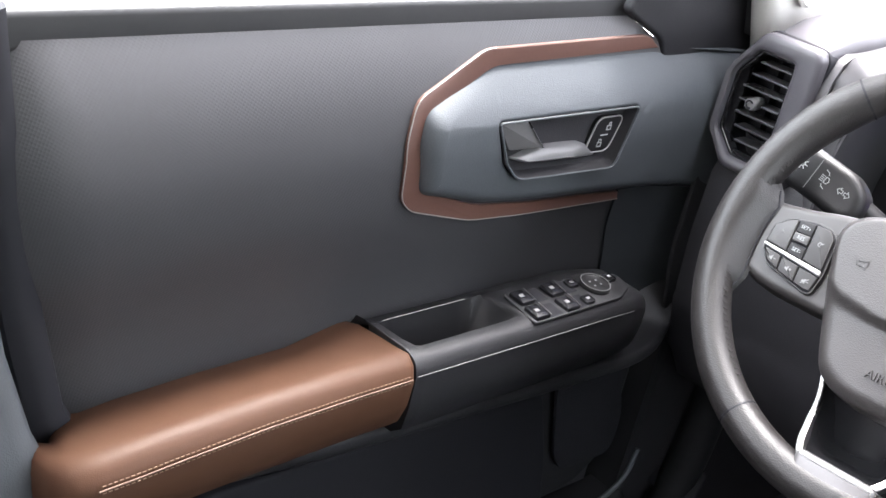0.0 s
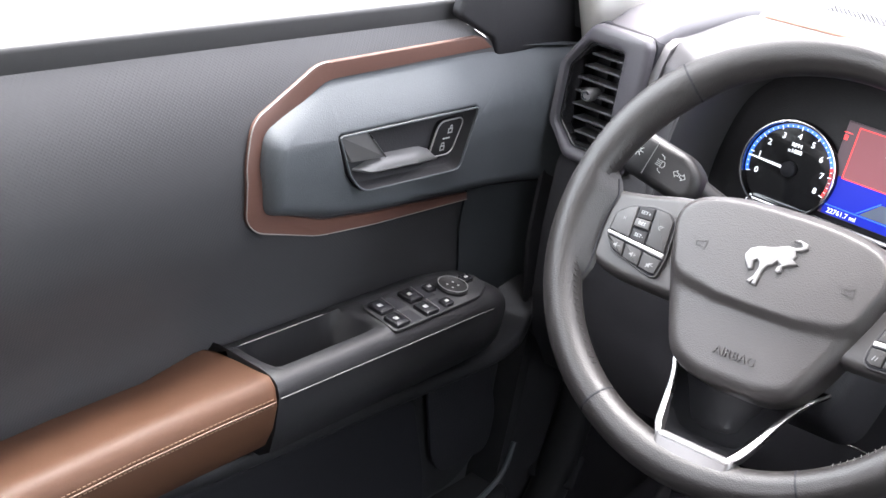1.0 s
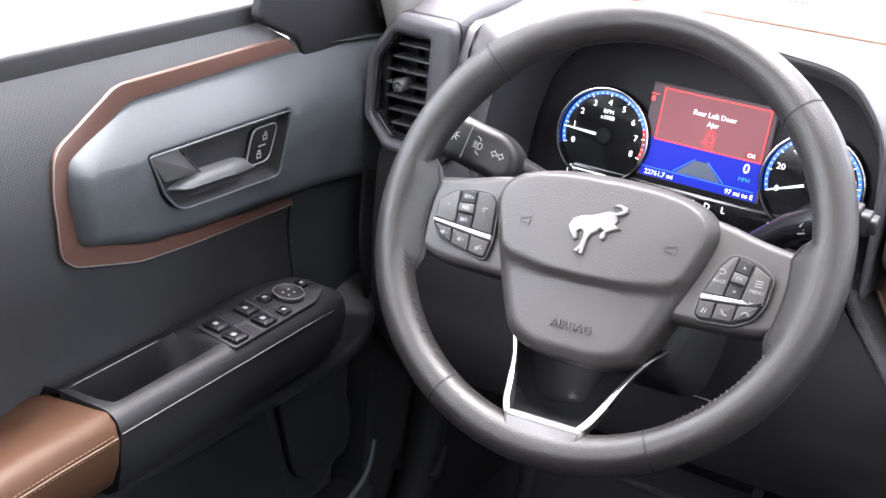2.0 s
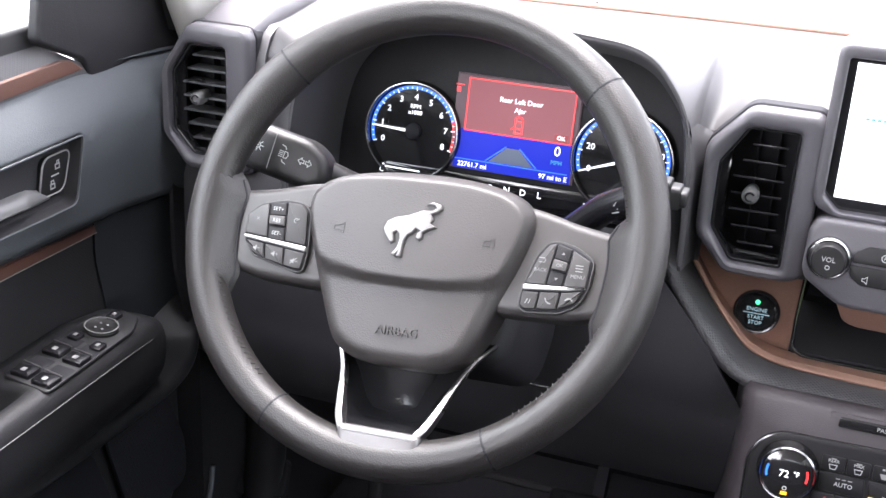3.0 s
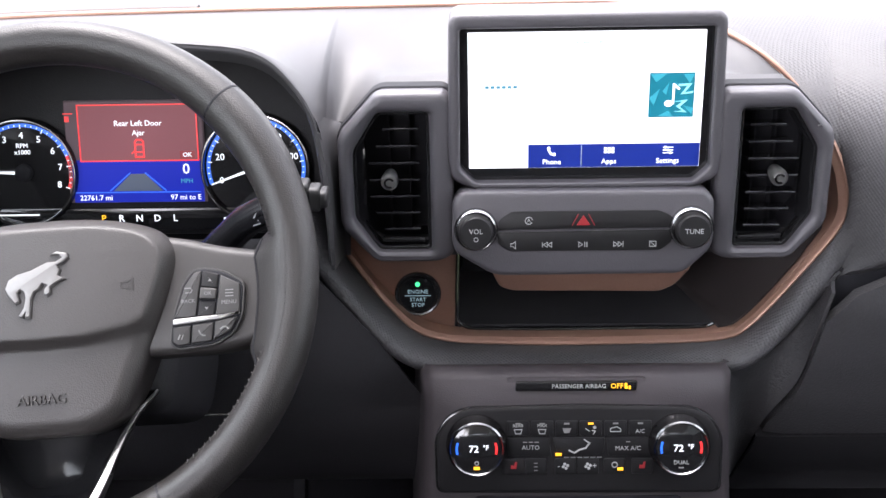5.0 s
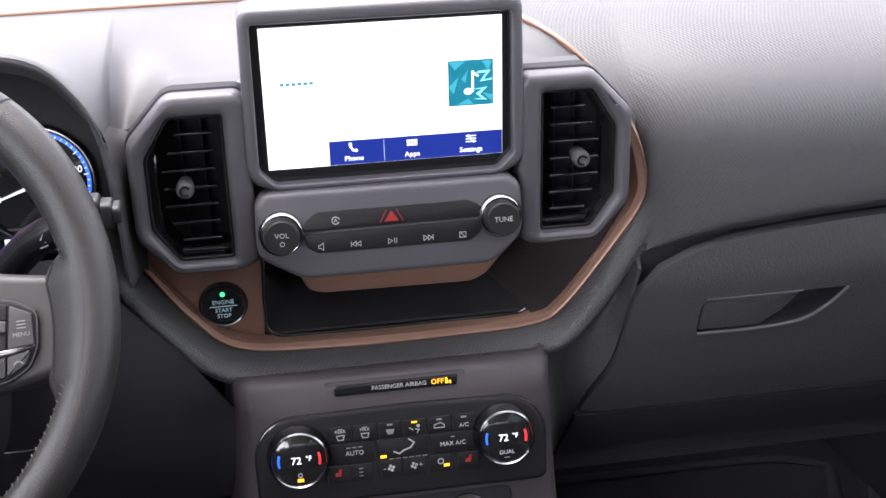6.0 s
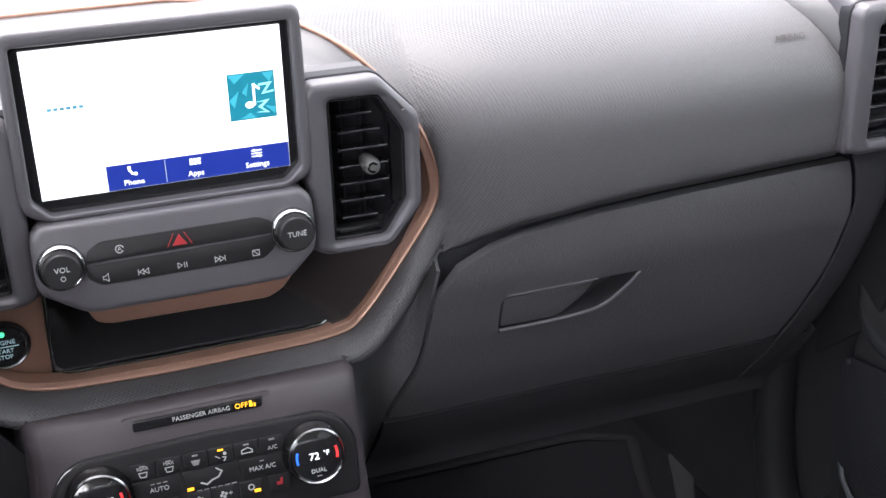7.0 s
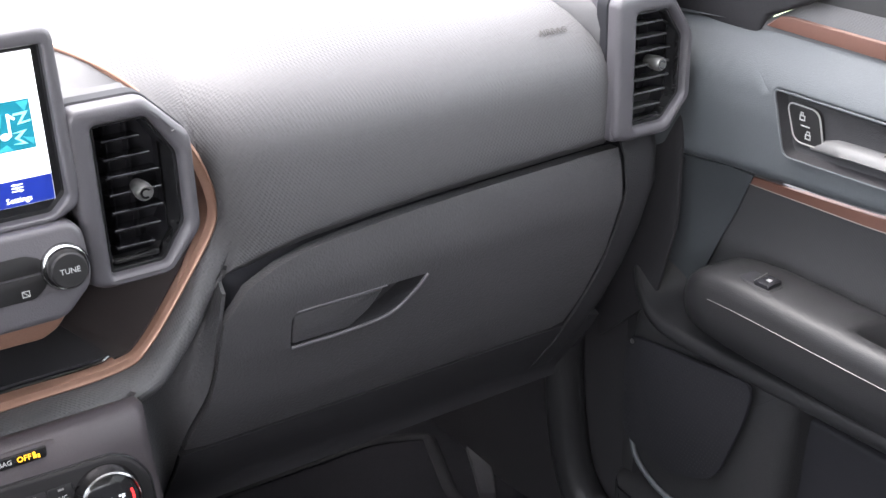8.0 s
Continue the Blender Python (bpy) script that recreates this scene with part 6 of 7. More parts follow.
for x, y, z, dip in ((0.064, -0.070, -0.038, 0.004), (0.0525, -0.085, -0.031, 0.011), (0.0430, -0.104, -0.023, 0.018), (0.0360, -0.122, -0.012, 0.026), (0.0335, -0.1330, -0.004, 0.030), (0.0320, -0.1375, 0.000, 0.028), (0.0300, -0.1420, 0.004, 0.012), (0.0275, -0.1455, 0.006, 0.001)):
    rows.append([WM @ Vector((0.05 * (z + 0.04) + u * x, y, z - dip * (1 - u ** 4))) for u in (-1, -0.92, -0.8, -0.6, -0.3, 0, 0.3, 0.6, 0.8, 0.92, 1)])
part("gloss_panel", thicken(grid(rows), 0.002), mat("spoke_gloss", (0.010, 0.010, 0.011), 0.10, spec=0.35), low, "glossy black spoke panel", angle=60)

# ---------------------------------------------------------------- steering column with stalks
col = thing("steering_column", (-0.3635, 1.26, 0.76), "black steering column shroud with two stalks", "steering column")
part("shroud", plate(fillet([(-0.062, -0.085), (0.062, -0.085), (0.072, -0.03), (0.066, 0.022), (-0.066, 0.022), (-0.072, -0.03)], 0.02), 0.14, 0.02, 4, at(WM, 0, 0, -0.205)), DASH_DARK, col, "black plastic shroud", angle=60)
# left stalk: broad paddle
SM = face(-0.505, 1.150, 0.8735, 20, 8) @ Matrix.Rotation(radians(-14), 4, "Z")
pad_ = part("left_stalk", plate(fillet([(-0.045, 0.017), (0.018, 0.018), (0.036, 0.008), (0.040, -0.010), (0.030, -0.021), (-0.045, -0.021)], 0.009), 0.030, 0.009, 4, at(SM, 0, 0, -0.015)), STALK, col, "black lighting stalk with white symbols", angle=60)
part("stalk_ring", flat(stroke([(-0.0105, 0.0130), (-0.0095, -0.0150)], 0.0007), SM, 0.0151, 0.0002), GREY_INK, pad_)
part("lamp_mark", flat(stroke([(-0.0225 + 0.0022 * math.cos(a * 0.7854), 0.0022 * math.sin(a * 0.7854)) for a in range(9)], 0.0007) + [rect(-0.0225, 0, 0.0012, 0.0012)] + [q_ for a in range(8) for q_ in stroke([(-0.0225 + 0.0030 * math.cos(a * 0.7854), 0.0030 * math.sin(a * 0.7854)), (-0.0225 + 0.0046 * math.cos(a * 0.7854), 0.0046 * math.sin(a * 0.7854))], 0.0007)], SM, 0.0152, 0.0003), WHITE_INK, pad_)
part("beam_mark", flat(stroke([(0.0005, 0.0026), (0.0030, 0.0024), (0.0040, 0), (0.0030, -0.0024), (0.0005, -0.0026), (0.0005, 0.0026)], 0.0006) + [rect(-0.0022, 0.0022 - 0.0015 * j, 0.0036, 0.0006) for j in range(4)] + stroke([(-0.0030, 0.0070), (0.0, 0.0062), (0.001, 0.0046)], 0.0007) + stroke([(0.0035, -0.0068), (0.001, -0.0060), (0.0, -0.0046)], 0.0007), SM, 0.0152, 0.0003), WHITE_INK, pad_)
part("indicator_mark", flat(stroke([(0.0130, 0.0), (0.0158, 0.0028), (0.0158, 0.0012), (0.0180, 0.0012), (0.0180, -0.0012), (0.0158, -0.0012), (0.0158, -0.0028), (0.0130, 0.0)], 0.0006) + stroke([(0.0245, 0.0), (0.0217, 0.0028), (0.0217, 0.0012), (0.0195, 0.0012), (0.0195, -0.0012), (0.0217, -0.0012), (0.0217, -0.0028), (0.0245, 0.0)], 0.0006), SM, 0.0152, 0.0003), WHITE_INK, pad_)
part("stalk_arm", sweep([(-0.480, 1.160, 0.862), (-0.44, 1.18, 0.84), (-0.40, 1.20, 0.82)], oval(0.011, 0.010), (0, 0, 1)), STALK, col)
# right stalk
rs = part("right_stalk", sweep([(-0.205, 1.162, 0.884), (-0.226, 1.172, 0.878), (-0.25, 1.185, 0.862), (-0.32, 1.215, 0.79)], oval(0.015, 0.012), (0, 0, 1)), SLAT, col, "black wiper stalk")
for i, (x, w, h) in enumerate(((-0.209, 0.010, 0.0150), (-0.1985, 0.0075, 0.0105), (-0.191, 0.005, 0.0075))):
    part("stalk_knob", plate(fillet(rect(0, 0, 0.018, h * 2 * 0.85), 0.005), w, 0.002, 3, Matrix(((0, 0, 1, x), (1, 0, 0, 1.158), (0, 1, 0, 0.889), (0, 0, 0, 1)))), STALK, rs)
part("wiper_mark", flat(stroke([(-0.238, 0.878), (-0.235, 0.883)], 0.0008) + stroke([(-0.241, 0.880), (-0.238, 0.885)], 0.0008) + stroke([(-0.2415, 0.874), (-0.237, 0.8755)], 0.0008), face(0, 1.163, -0.008), 0.0, 0.0004), WHITE_INK, rs)

# ---------------------------------------------------------------- footwell
pull = thing("bonnet_release", (-0.662, 1.40, 0.37), "black bonnet release lever on the kick panel", "lever")
PM = face(-0.662, 1.40, 0.380, 35, 12)
part("lever", plate(fillet([(-0.030, 0.018), (0.030, 0.020), (0.030, -0.024), (-0.032, -0.026)], 0.008), 0.012, 0.004, 3, PM), DARK, pull)
part("car_mark", flat(stroke([(-0.009, 0.000), (-0.009, 0.005), (-0.004, 0.010), (0.006, 0.010), (0.009, 0.004), (0.009, 0.0), (-0.009, 0.0)], 0.0013), PM, 0.0124, 0.0004), GREY_INK, pull)
text("PULL", at(PM, 0, -0.007), 0.0090, GREY_INK, pull, 0.0126)
for s, n in ((-1, "left"), (1, "right")):
    kp = thing("kick_panel", (s * 0.66, 1.45, 0.25), "dark plastic kick panel beside the footwell", "trim panel", "kick panels")
    rows = [[(s * (0.655 + 0.045 * max(0, (1.55 - y) / 0.2) ** 2), y, z) for z in (0.24, 0.32, 0.45, 0.60, 0.72)] for y in np.linspace(1.78, 1.34, 10)]
    part("panel", thicken(grid(rows), 0.003), DASH_DARK, kp)
    part("sill_trim", plate(fillet(rect(0.80, 0.31, 1.10, 0.10), 0.02), 0.05, 0.02, 3, side(-0.735)), DOOR_DARK, kp, "dark door sill trim", mirror=s > 0)
    part("edge", sweep(curve_points([(s * 0.668, 1.405, 0.66), (s * 0.662, 1.405, 0.55), (s * 0.660, 1.404, 0.46), (s * 0.662, 1.390, 0.36), (s * 0.666, 1.360, 0.305), (s * 0.672, 1.28, 0.285)], 6), oval(0.024, 0.022, 14), (0, 1, 0.3)), GRIP, kp, "rounded edge of the kick panel", angle=60)
for s in (-1, 1):
    mt = thing("floor_mat", (s * 0.40, 1.35, 0.25), "black carpet floor mat with stitched rim", "floor mat", "floor mats")
    o = fillet([(s * 0.17, 0.75), (s * 0.56, 0.75), (s * 0.585, 1.52), (s * 0.632, 1.655), (s * 0.60, 1.675), (s * 0.55, 1.695), (s * 0.20, 1.70)], 0.02)
    part("pad", plate(o, 0.010, 0.004, 3, Matrix.Translation((0, 0, 0.25))), CARPET, mt)
    part("rim", sweep([Vector((p[0], p[1], 0.262)) for p in inset(ccw(o), 0.012)], oval(0.008, 0.003, 8), (0, 0, 1), True), MAT_RUBBER, mt)
cf = thing("carpet_flap", (0.65, 1.57, 0.25), "grey carpet edge strip beside the passenger mat", "carpet")
part("strip", plate(fillet([(0.606, 1.505), (0.624, 1.493), (0.653, 1.545), (0.683, 1.615), (0.686, 1.640), (0.668, 1.645), (0.632, 1.561)], 0.006), 0.008, 0.003, 3, Matrix.Translation((0, 0, 0.25))), mat("pale_carpet", (0.018, 0.018, 0.021), 0.95, grain=0.3, scale=900, bump=0.8), cf)
pdl = thing("brake_pedal", (-0.27, 1.42, 0.40), "black rubber-faced brake pedal", "pedal")
part("pad", plate(fillet(rect(0, 0, 0.10, 0.055), 0.008), 0.014, 0.005, 3, face(-0.27, 1.40, 0.425, 35)), MAT_RUBBER, pdl)
part("rib", flat([rect(-0.036 + 0.012 * j, 0, 0.005, 0.042) for j in range(7)], face(-0.27, 1.40, 0.425, 35), 0.014, 0.002), MAT_RUBBER, pdl)
part("arm", sweep([(-0.27, 1.415, 0.43), (-0.27, 1.50, 0.55), (-0.27, 1.52, 0.75)], rect(0, 0, 0.012, 0.025), (0, 1, 0)), DARK, pdl)

# ---------------------------------------------------------------- doors
DOOR_Z = [0.36, 0.45, 0.56, 0.62, 0.66, 0.685, 0.705, 0.73, 0.755, 0.78, 0.80, 0.84, 0.88, 0.91, 0.930, 0.939, 0.944]
DOOR_X = [-0.738, -0.737, -0.736, -0.733, -0.730, -0.728, -0.728, -0.7255, -0.719, -0.7115, -0.708, -0.7062, -0.7115, -0.7190, -0.7270, -0.7315, -0.736]
REAR_Z = [0.36, 0.625, 0.673, 0.742, 0.805, 0.869, 0.96]
REAR_Y = [0.695, 0.620, 0.598, 0.579, 0.566, 0.554, 0.545]


def door_x(z):
    return lerp(z, DOOR_Z, DOOR_X)


def hug(bm, off):
    """Presses a flat slab, made at x = 0, onto the door's curved surface."""
    for v in bm.verts:
        v.co.x += door_x(v.co.z) + off
    return bm


GRILLE = {-1: [(1.158, 0.556), (1.262, 0.562), (1.302, 0.47), (1.300, 0.42), (1.212, 0.425), (1.190, 0.45)],
          1: [(1.308, 0.562), (1.125, 0.588), (1.132, 0.545), (1.165, 0.456), (1.23, 0.425), (1.308, 0.437)]}


def car_door(s):
    mr = s > 0
    d = thing("car_door", (s * 0.74, 0.95, 0.36), "closed dark grey car door with brown trim and armrest", "car door", "front doors")

    raised = []

    def add(name, bm, material, parent=d, label="", angle=40, kind="", ahead=0.020):
        """A part of the door. The passenger's door sits a little further ahead; what sits in the handle panel stands out with it."""
        for v in bm.verts:
            v.co.y += ahead if mr else 0.0
            v.co.x += 0.006 if parent in raised else 0.0
            v.co.y -= 0.0035 if parent in raised and name not in ("handle_recess", "bezel") else 0.0
        ob = part(name, bm, material, parent, label, mr, angle, kind)
        if parent in raised or name == "handle_panel":
            raised.append(ob)
        return ob

    Bz = fillet([(0.949, 0.868), (1.132, 0.868), (1.113, 0.8120), (0.982, 0.8160), (0.963, 0.835)], [0.004, 0.006, 0.008, 0.012, 0.006])
    # main skin, cut along its front upper edge
    rows = []
    zs = list(np.linspace(0.36, 0.930, 34)) + [0.934, 0.938, 0.942, 0.944]
    for t in np.linspace(0, 1, 30):
        row = []
        for z in zs:
            y0 = lerp(z, REAR_Z, REAR_Y)
            y1 = lerp(z, [0.36, 0.912, 0.920, 0.944], [1.31, 1.31, 1.171, 1.111]) if z > 0.90 else 1.31
            y1 = 1.178 if 0.90 < z <= 0.920 else y1
            edge = 0.016 * max(0, 1 - (t * (y1 - y0)) / 0.012) ** 2
            row.append((door_x(z) - edge, y0 + (y1 - y0) * t, z))
        rows.append(row)
    bm = grid(rows)
    near = inset(ccw(Bz), -0.035 if mr else -0.012)
    bmesh.ops.delete(bm, geom=[f for f in bm.faces if inside((f.calc_center_median().y, f.calc_center_median().z), near)], context="FACES")
    add("panel", thicken(bm, 0.004), DOOR_PAD, label="grey embossed door panel", angle=50)
    add("outer_skin", plate(fillet([(0.50, 0.10), (1.42, 0.10), (1.46, 0.82), (1.30, 0.86), (0.48, 0.86)], 0.04), 0.04, 0.01, 3, side(-0.83)), BODY, label="grey painted outer door skin")
    add("belt_seal", sweep([(-0.734, 0.50, 0.944), (-0.734, 1.10, 0.944), (-0.734, 1.30, 0.944)], fillet(rect(0, 0, 0.014, 0.026), 0.005), (0, 0, 1)), RUBBER, label="black rubber belt seal")
    bm = grid([[(-0.745, y, 0.955) for y in (0.48, 0.8, 1.2)], [(-0.735, y, 1.15) for y in (0.48, 0.8, 1.2)], [(-0.66, y, 1.53) for y in (0.48, 0.75, 0.95)]])
    g = add("window_glass", thicken(bm, 0.004), GLASS, label="clear side window")
    g.visible_shadow = False
    if s < 0:
        stk = add("sticker", plate(fillet(rect(0.6185, 0.995, 0.060, 0.084), 0.003), 0.0006, 0.0002, 1, side(-0.7415, 0, 0, 3)), PAPER, g, "pale cream paper sticker inside the window")
        for zz, w_ in ((0.9605, 0.024), (0.9655, 0.040), (0.972, 0.034)):
            add("print_bar", flat([rect(0.614, zz, w_, 0.0022)], side(-0.7408, 0, 0, 3), 0.0003, 0.0002), GREY_INK, stk)
    fr = curve_points([(-0.715, 1.33, 0.93), (-0.712, 1.22, 1.20), (-0.665, 0.96, 1.50), (-0.645, 0.80, 1.545), (-0.645, 0.50, 1.545)], 8)
    add("window_frame", sweep(fr, fillet(rect(0, 0, 0.05, 0.045), 0.012), (1, 0, 0)), RUBBER, label="black window frame")

    # corner panel ahead of the window
    sail = fillet([(1.113, 0.946), (1.173, 0.919), (1.180, 0.902), (1.36, 0.895), (1.36, 1.02), (1.27, 1.08), (1.135, 1.06)], 0.006)
    add("corner_panel", plate(sail, 0.010, 0.004, 3, side(-0.722)), DASH_DARK, label="black corner panel at the mirror")

    # handle panel with its opening
    op = fillet([(0.949, 0.912), (0.880, 0.877), (0.878, 0.850), (0.886, 0.809), (0.962, 0.7905), (1.03, 0.7835), (1.165, 0.7750), (1.315, 0.765), (1.318, 0.906), (1.185, 0.911), (1.168, 0.914)], 0.010)
    hp = plate(op, 0.022, 0.014, 7, side(0), Bz, 0.004)
    for _ in range(4):
        long = [e for e in hp.edges if e.calc_length() > 0.016 and min(v.co.x for v in e.verts) > 0.004]
        bmesh.ops.subdivide_edges(hp, edges=long, cuts=1)
        bmesh.ops.triangulate(hp, faces=[f for f in hp.faces if len(f.verts) > 4])
    for v in hp.verts:
        f = max(0.0, (v.co.y - 1.19) / 0.125)
        v.co.x += door_x(min(max(v.co.z, 0.83), 0.90)) + 0.022 * f * f - ((0.019 * min(1.0, max(0.0, (v.co.z - 0.866) / 0.044)) ** 1.3 + 0.011 * max(0.0, (0.866 - v.co.z) / 0.1)) if v.co.x > 0.004 else 0)
    hnd = add("handle_panel", hp, DOOR_BLUE, label="blue-grey handle panel", angle=55)
    rec = ccw(Bz)
    rows = [[(door_x(min(max(p[1], 0.83), 0.90)) + 0.014 - dd, p[0], p[1]) for p in inset(rec, i)] for dd, i in ((0.0, 0.0), (0.005, 0.001), (0.010, 0.003), (0.0125, 0.008))]
    bm = grid(rows, closed=True)
    bm.faces.new(list(bm.verts)[-len(rec):])
    bmesh.ops.recalc_face_normals(bm, faces=bm.faces)
    bmesh.ops.reverse_faces(bm, faces=bm.faces)
    pk = add("handle_recess", bm, DASH_DARK, hnd, "dark recess behind the handle")
    add("bezel", sweep([Vector((door_x(min(max(p[1], 0.83), 0.9)) + 0.0162, p[0], p[1])) for p in rec], oval(0.0010, 0.0009, 8), (1, 0, 0), True), DOOR_BLUE, hnd, "thin satin rim")
    # door pull: flap at the back, scooped ledge below it, lock switch on a slanted plate
    # flat black plate in place of the shaded gap under the ledge
    add("slot", plate(fillet([(0.962, 0.842), (1.000, 0.840), (1.094, 0.830), (1.088, 0.8155), (0.988, 0.8150)], 0.003), 0.004, 0.001, 2, side(-0.7105)), DARK, hnd, "flat black plate for the shade in the gap below the pull")
    flap = plate(fillet([(0.957, 0.8665), (0.990, 0.8655), (1.017, 0.8395), (0.976, 0.8405)], 0.0025), 0.011, 0.0012, 3, side(-0.708))
    for v in flap.verts:
        v.co.x -= 0.10 * max(0.0, 0.99 - v.co.y)
    pl_ = add("pull_flap", flap, mat("flap_grey", (0.085, 0.083, 0.083), 0.45, grain=0.05), hnd, "grey door release flap")
    add("flap_edge", sweep([(-0.6965, 0.990, 0.8652), (-0.6965, 1.0165, 0.8397)], oval(0.0007, 0.0006, 6), (1, 0, 0)), SATIN, pl_, "bright edge of the flap")
    rows = []
    for y in np.linspace(0.985, 1.098, 18):
        zt = lerp(y, [0.985, 1.016, 1.070, 1.085, 1.098], [0.8330, 0.8395, 0.8375, 0.833, 0.826])
        dp = lerp(y, [0.985, 1.0, 1.06, 1.098], [0.002, 0.012, 0.012, 0.003])
        zl = lerp(y, [0.985, 1.0, 1.05, 1.098], [0.831, 0.8285, 0.8270, 0.822])
        rows.append([(-0.7115, y, zt + 0.001), (-0.7085, y, zt), (-0.706 + dp * 0.55, y, zt - 0.002), (-0.706 + dp * 0.9, y, zt * 0.45 + zl * 0.55), (-0.706 + dp, y, zl + 0.001), (-0.706 + dp * 0.8, y, zl - 0.001), (-0.711, y, zl - 0.0015)])
    # the light caught by the ledge is put into its paler grey
    add("pull_bar", grid(rows), PULL_LIT, hnd, "scooped finger ledge, pale grey for the light it catches", angle=60)
    add("lock_plate", plate(fillet([(1.078, 0.8655), (1.131, 0.866), (1.115, 0.8160), (1.045, 0.8235), (1.060, 0.838)], 0.004), 0.004, 0.001, 2, side(-0.7125)), DOOR_BLUE, hnd, "grey plate round the lock switch")
    lk = ccw(fillet([(1.0915, 0.8570), (1.1275, 0.8572), (1.1155, 0.8240), (1.0825, 0.8246)], 0.009, 7))
    lkp = add("lock_switch", plate(lk, 0.008, 0.0015, 3, side(-0.7100)), BUTTON, hnd, "black door lock switch with white symbols")
    add("lock_rim", sweep([Vector((-0.7025, p[0], p[1])) for p in lk], oval(0.0008, 0.0009, 6), (1, 0, 0), True), STRIP_SILVER, lkp, "bright rim")
    L = side(-0.7022)
    for cy, cz, open_ in ((1.1085, 0.8480, True), (1.1005, 0.8325, False)):
        add("lock_mark", flat(stroke([(cy - 0.0026, cz - 0.0030), (cy + 0.0026, cz - 0.0030), (cy + 0.0026, cz + 0.0008), (cy - 0.0026, cz + 0.0008), (cy - 0.0026, cz - 0.0030)], 0.0010) + stroke([(cy - 0.0018 + 0.0012 * open_, cz + 0.0008), (cy - 0.0014 + 0.0012 * open_, cz + 0.0036), (cy + 0.0014 + 0.0006 * open_, cz + 0.0036), (cy + 0.0018, cz + 0.0024 - 0.0010 * open_)], 0.0009), L, 0.0002, 0.0004), WHITE_INK, lkp)
    add("lock_divider", flat([rect(1.1045, 0.8402, 0.010, 0.0010)], L, 0.0002, 0.0004), WHITE_INK, lkp)

    # smooth front of the panel, below the handle; its colour is darkened for shade
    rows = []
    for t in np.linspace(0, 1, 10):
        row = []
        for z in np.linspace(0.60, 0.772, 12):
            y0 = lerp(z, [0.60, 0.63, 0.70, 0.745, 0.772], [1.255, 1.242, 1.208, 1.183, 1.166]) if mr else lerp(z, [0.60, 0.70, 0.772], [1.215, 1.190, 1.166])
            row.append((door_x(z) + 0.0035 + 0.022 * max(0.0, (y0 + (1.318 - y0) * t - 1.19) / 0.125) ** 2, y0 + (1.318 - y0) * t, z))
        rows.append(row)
    add("front_panel", thicken(grid(rows), 0.003), DOOR_SHADED, label="smooth front of the door panel with shade put in its colour", angle=50)

    # brown trim line round the handle panel
    out_ = [(1.160, 0.9215), (1.150, 0.9235), (0.944, 0.9205), (0.870, 0.886), (0.864, 0.852), (0.870, 0.806), (0.884, 0.794), (0.961, 0.772), (1.03, 0.7660), (1.172, 0.7605)]
    inn_ = [(1.172, 0.912), (0.952, 0.9075), (0.884, 0.875), (0.8815, 0.850), (0.890, 0.8105), (0.962, 0.7875), (1.03, 0.7795), (1.166, 0.7700)]
    tp = fillet_open(out_, 0.012) + fillet_open(inn_, 0.012)[::-1]
    tr = add("trim_line", hug(plate(tp, 0.006, 0.001, 2, side(0)), 0.0012), TRIM, label="brown painted trim line", angle=30)
    edge = fillet_open(out_, 0.012)[7:]
    # pale line added for the highlight along the trim's bevelled edge
    add("trim_glint", sweep([Vector((door_x(min(p.y, 0.93)) + 0.0070, p.x, p.y)) for p in edge], oval(0.0006, 0.0006, 6), (1, 0, 0)), TRIM_GLINT, tr, "thin pale line for the glint on the trim's edge")

    # armrest: leather bolster behind, black grip with switches ahead
    sec = [(-0.732, 0.672), (-0.710, 0.6800), (-0.686, 0.6880), (-0.660, 0.6955), (-0.6475, 0.6975), (-0.6395, 0.6910), (-0.6350, 0.677), (-0.6365, 0.655), (-0.642, 0.638), (-0.655, 0.628), (-0.690, 0.622), (-0.724, 0.622)]

    def arm_row(y, k, dz):
        return [(-0.712 + (x + 0.712) * k, y - 0.34 * max(0.0, x + 0.715) * min(1.0, max(0.0, (0.68 - y) / 0.08)), 0.668 + (z - 0.668) * (0.4 + 0.6 * k) + dz + lerp(y, [0.80, 0.85], [0.0, 0.010 if i < 2 else 0.005 if i == 2 else 0.0])) for i, (x, z) in enumerate(sec)]

    arm = add("armrest", grid([arm_row(y, k, dz) for y, k, dz in ((0.5985, 0.03, -0.014), (0.5990, 0.60, -0.014), (0.6010, 0.82, -0.012), (0.606, 0.93, -0.010), (0.618, 0.98, -0.008), (0.65, 0.99, -0.004), (0.72, 1, 0), (0.80, 1, 0.002), (0.850, 1, 0.0025), (0.858, 0.995, 0.0025), (0.8605, 0.975, 0.0025), (0.8615, 0.3, 0.0025))], closed=True), LEATHER, label="brown leather padded armrest", angle=60)
    add("armrest_seam", sweep([(-0.6350, y, 0.6822 + dz) for y, dz in ((0.590, -0.0085), (0.62, -0.0070), (0.65, -0.0045), (0.72, 0), (0.80, 0.002), (0.857, 0.002))], oval(0.0007, 0.0007, 6), (1, 0, 0)), PIPING, arm, "pale leather seam")
    bm = bmesh.new()
    for i in range(65):
        y = 0.593 + i * 0.00405
        dz = lerp(y, [0.590, 0.62, 0.65, 0.72, 0.80], [-0.0085, -0.0070, -0.0045, 0, 0.002])
        for zz, xx in ((0.6846, -0.6365), (0.6798, -0.6352)):
            sweep([(xx, y, zz + dz), (xx, y + 0.0026, zz + dz)], oval(0.00042, 0.00042, 5), (1, 0, 0), bm=bm)
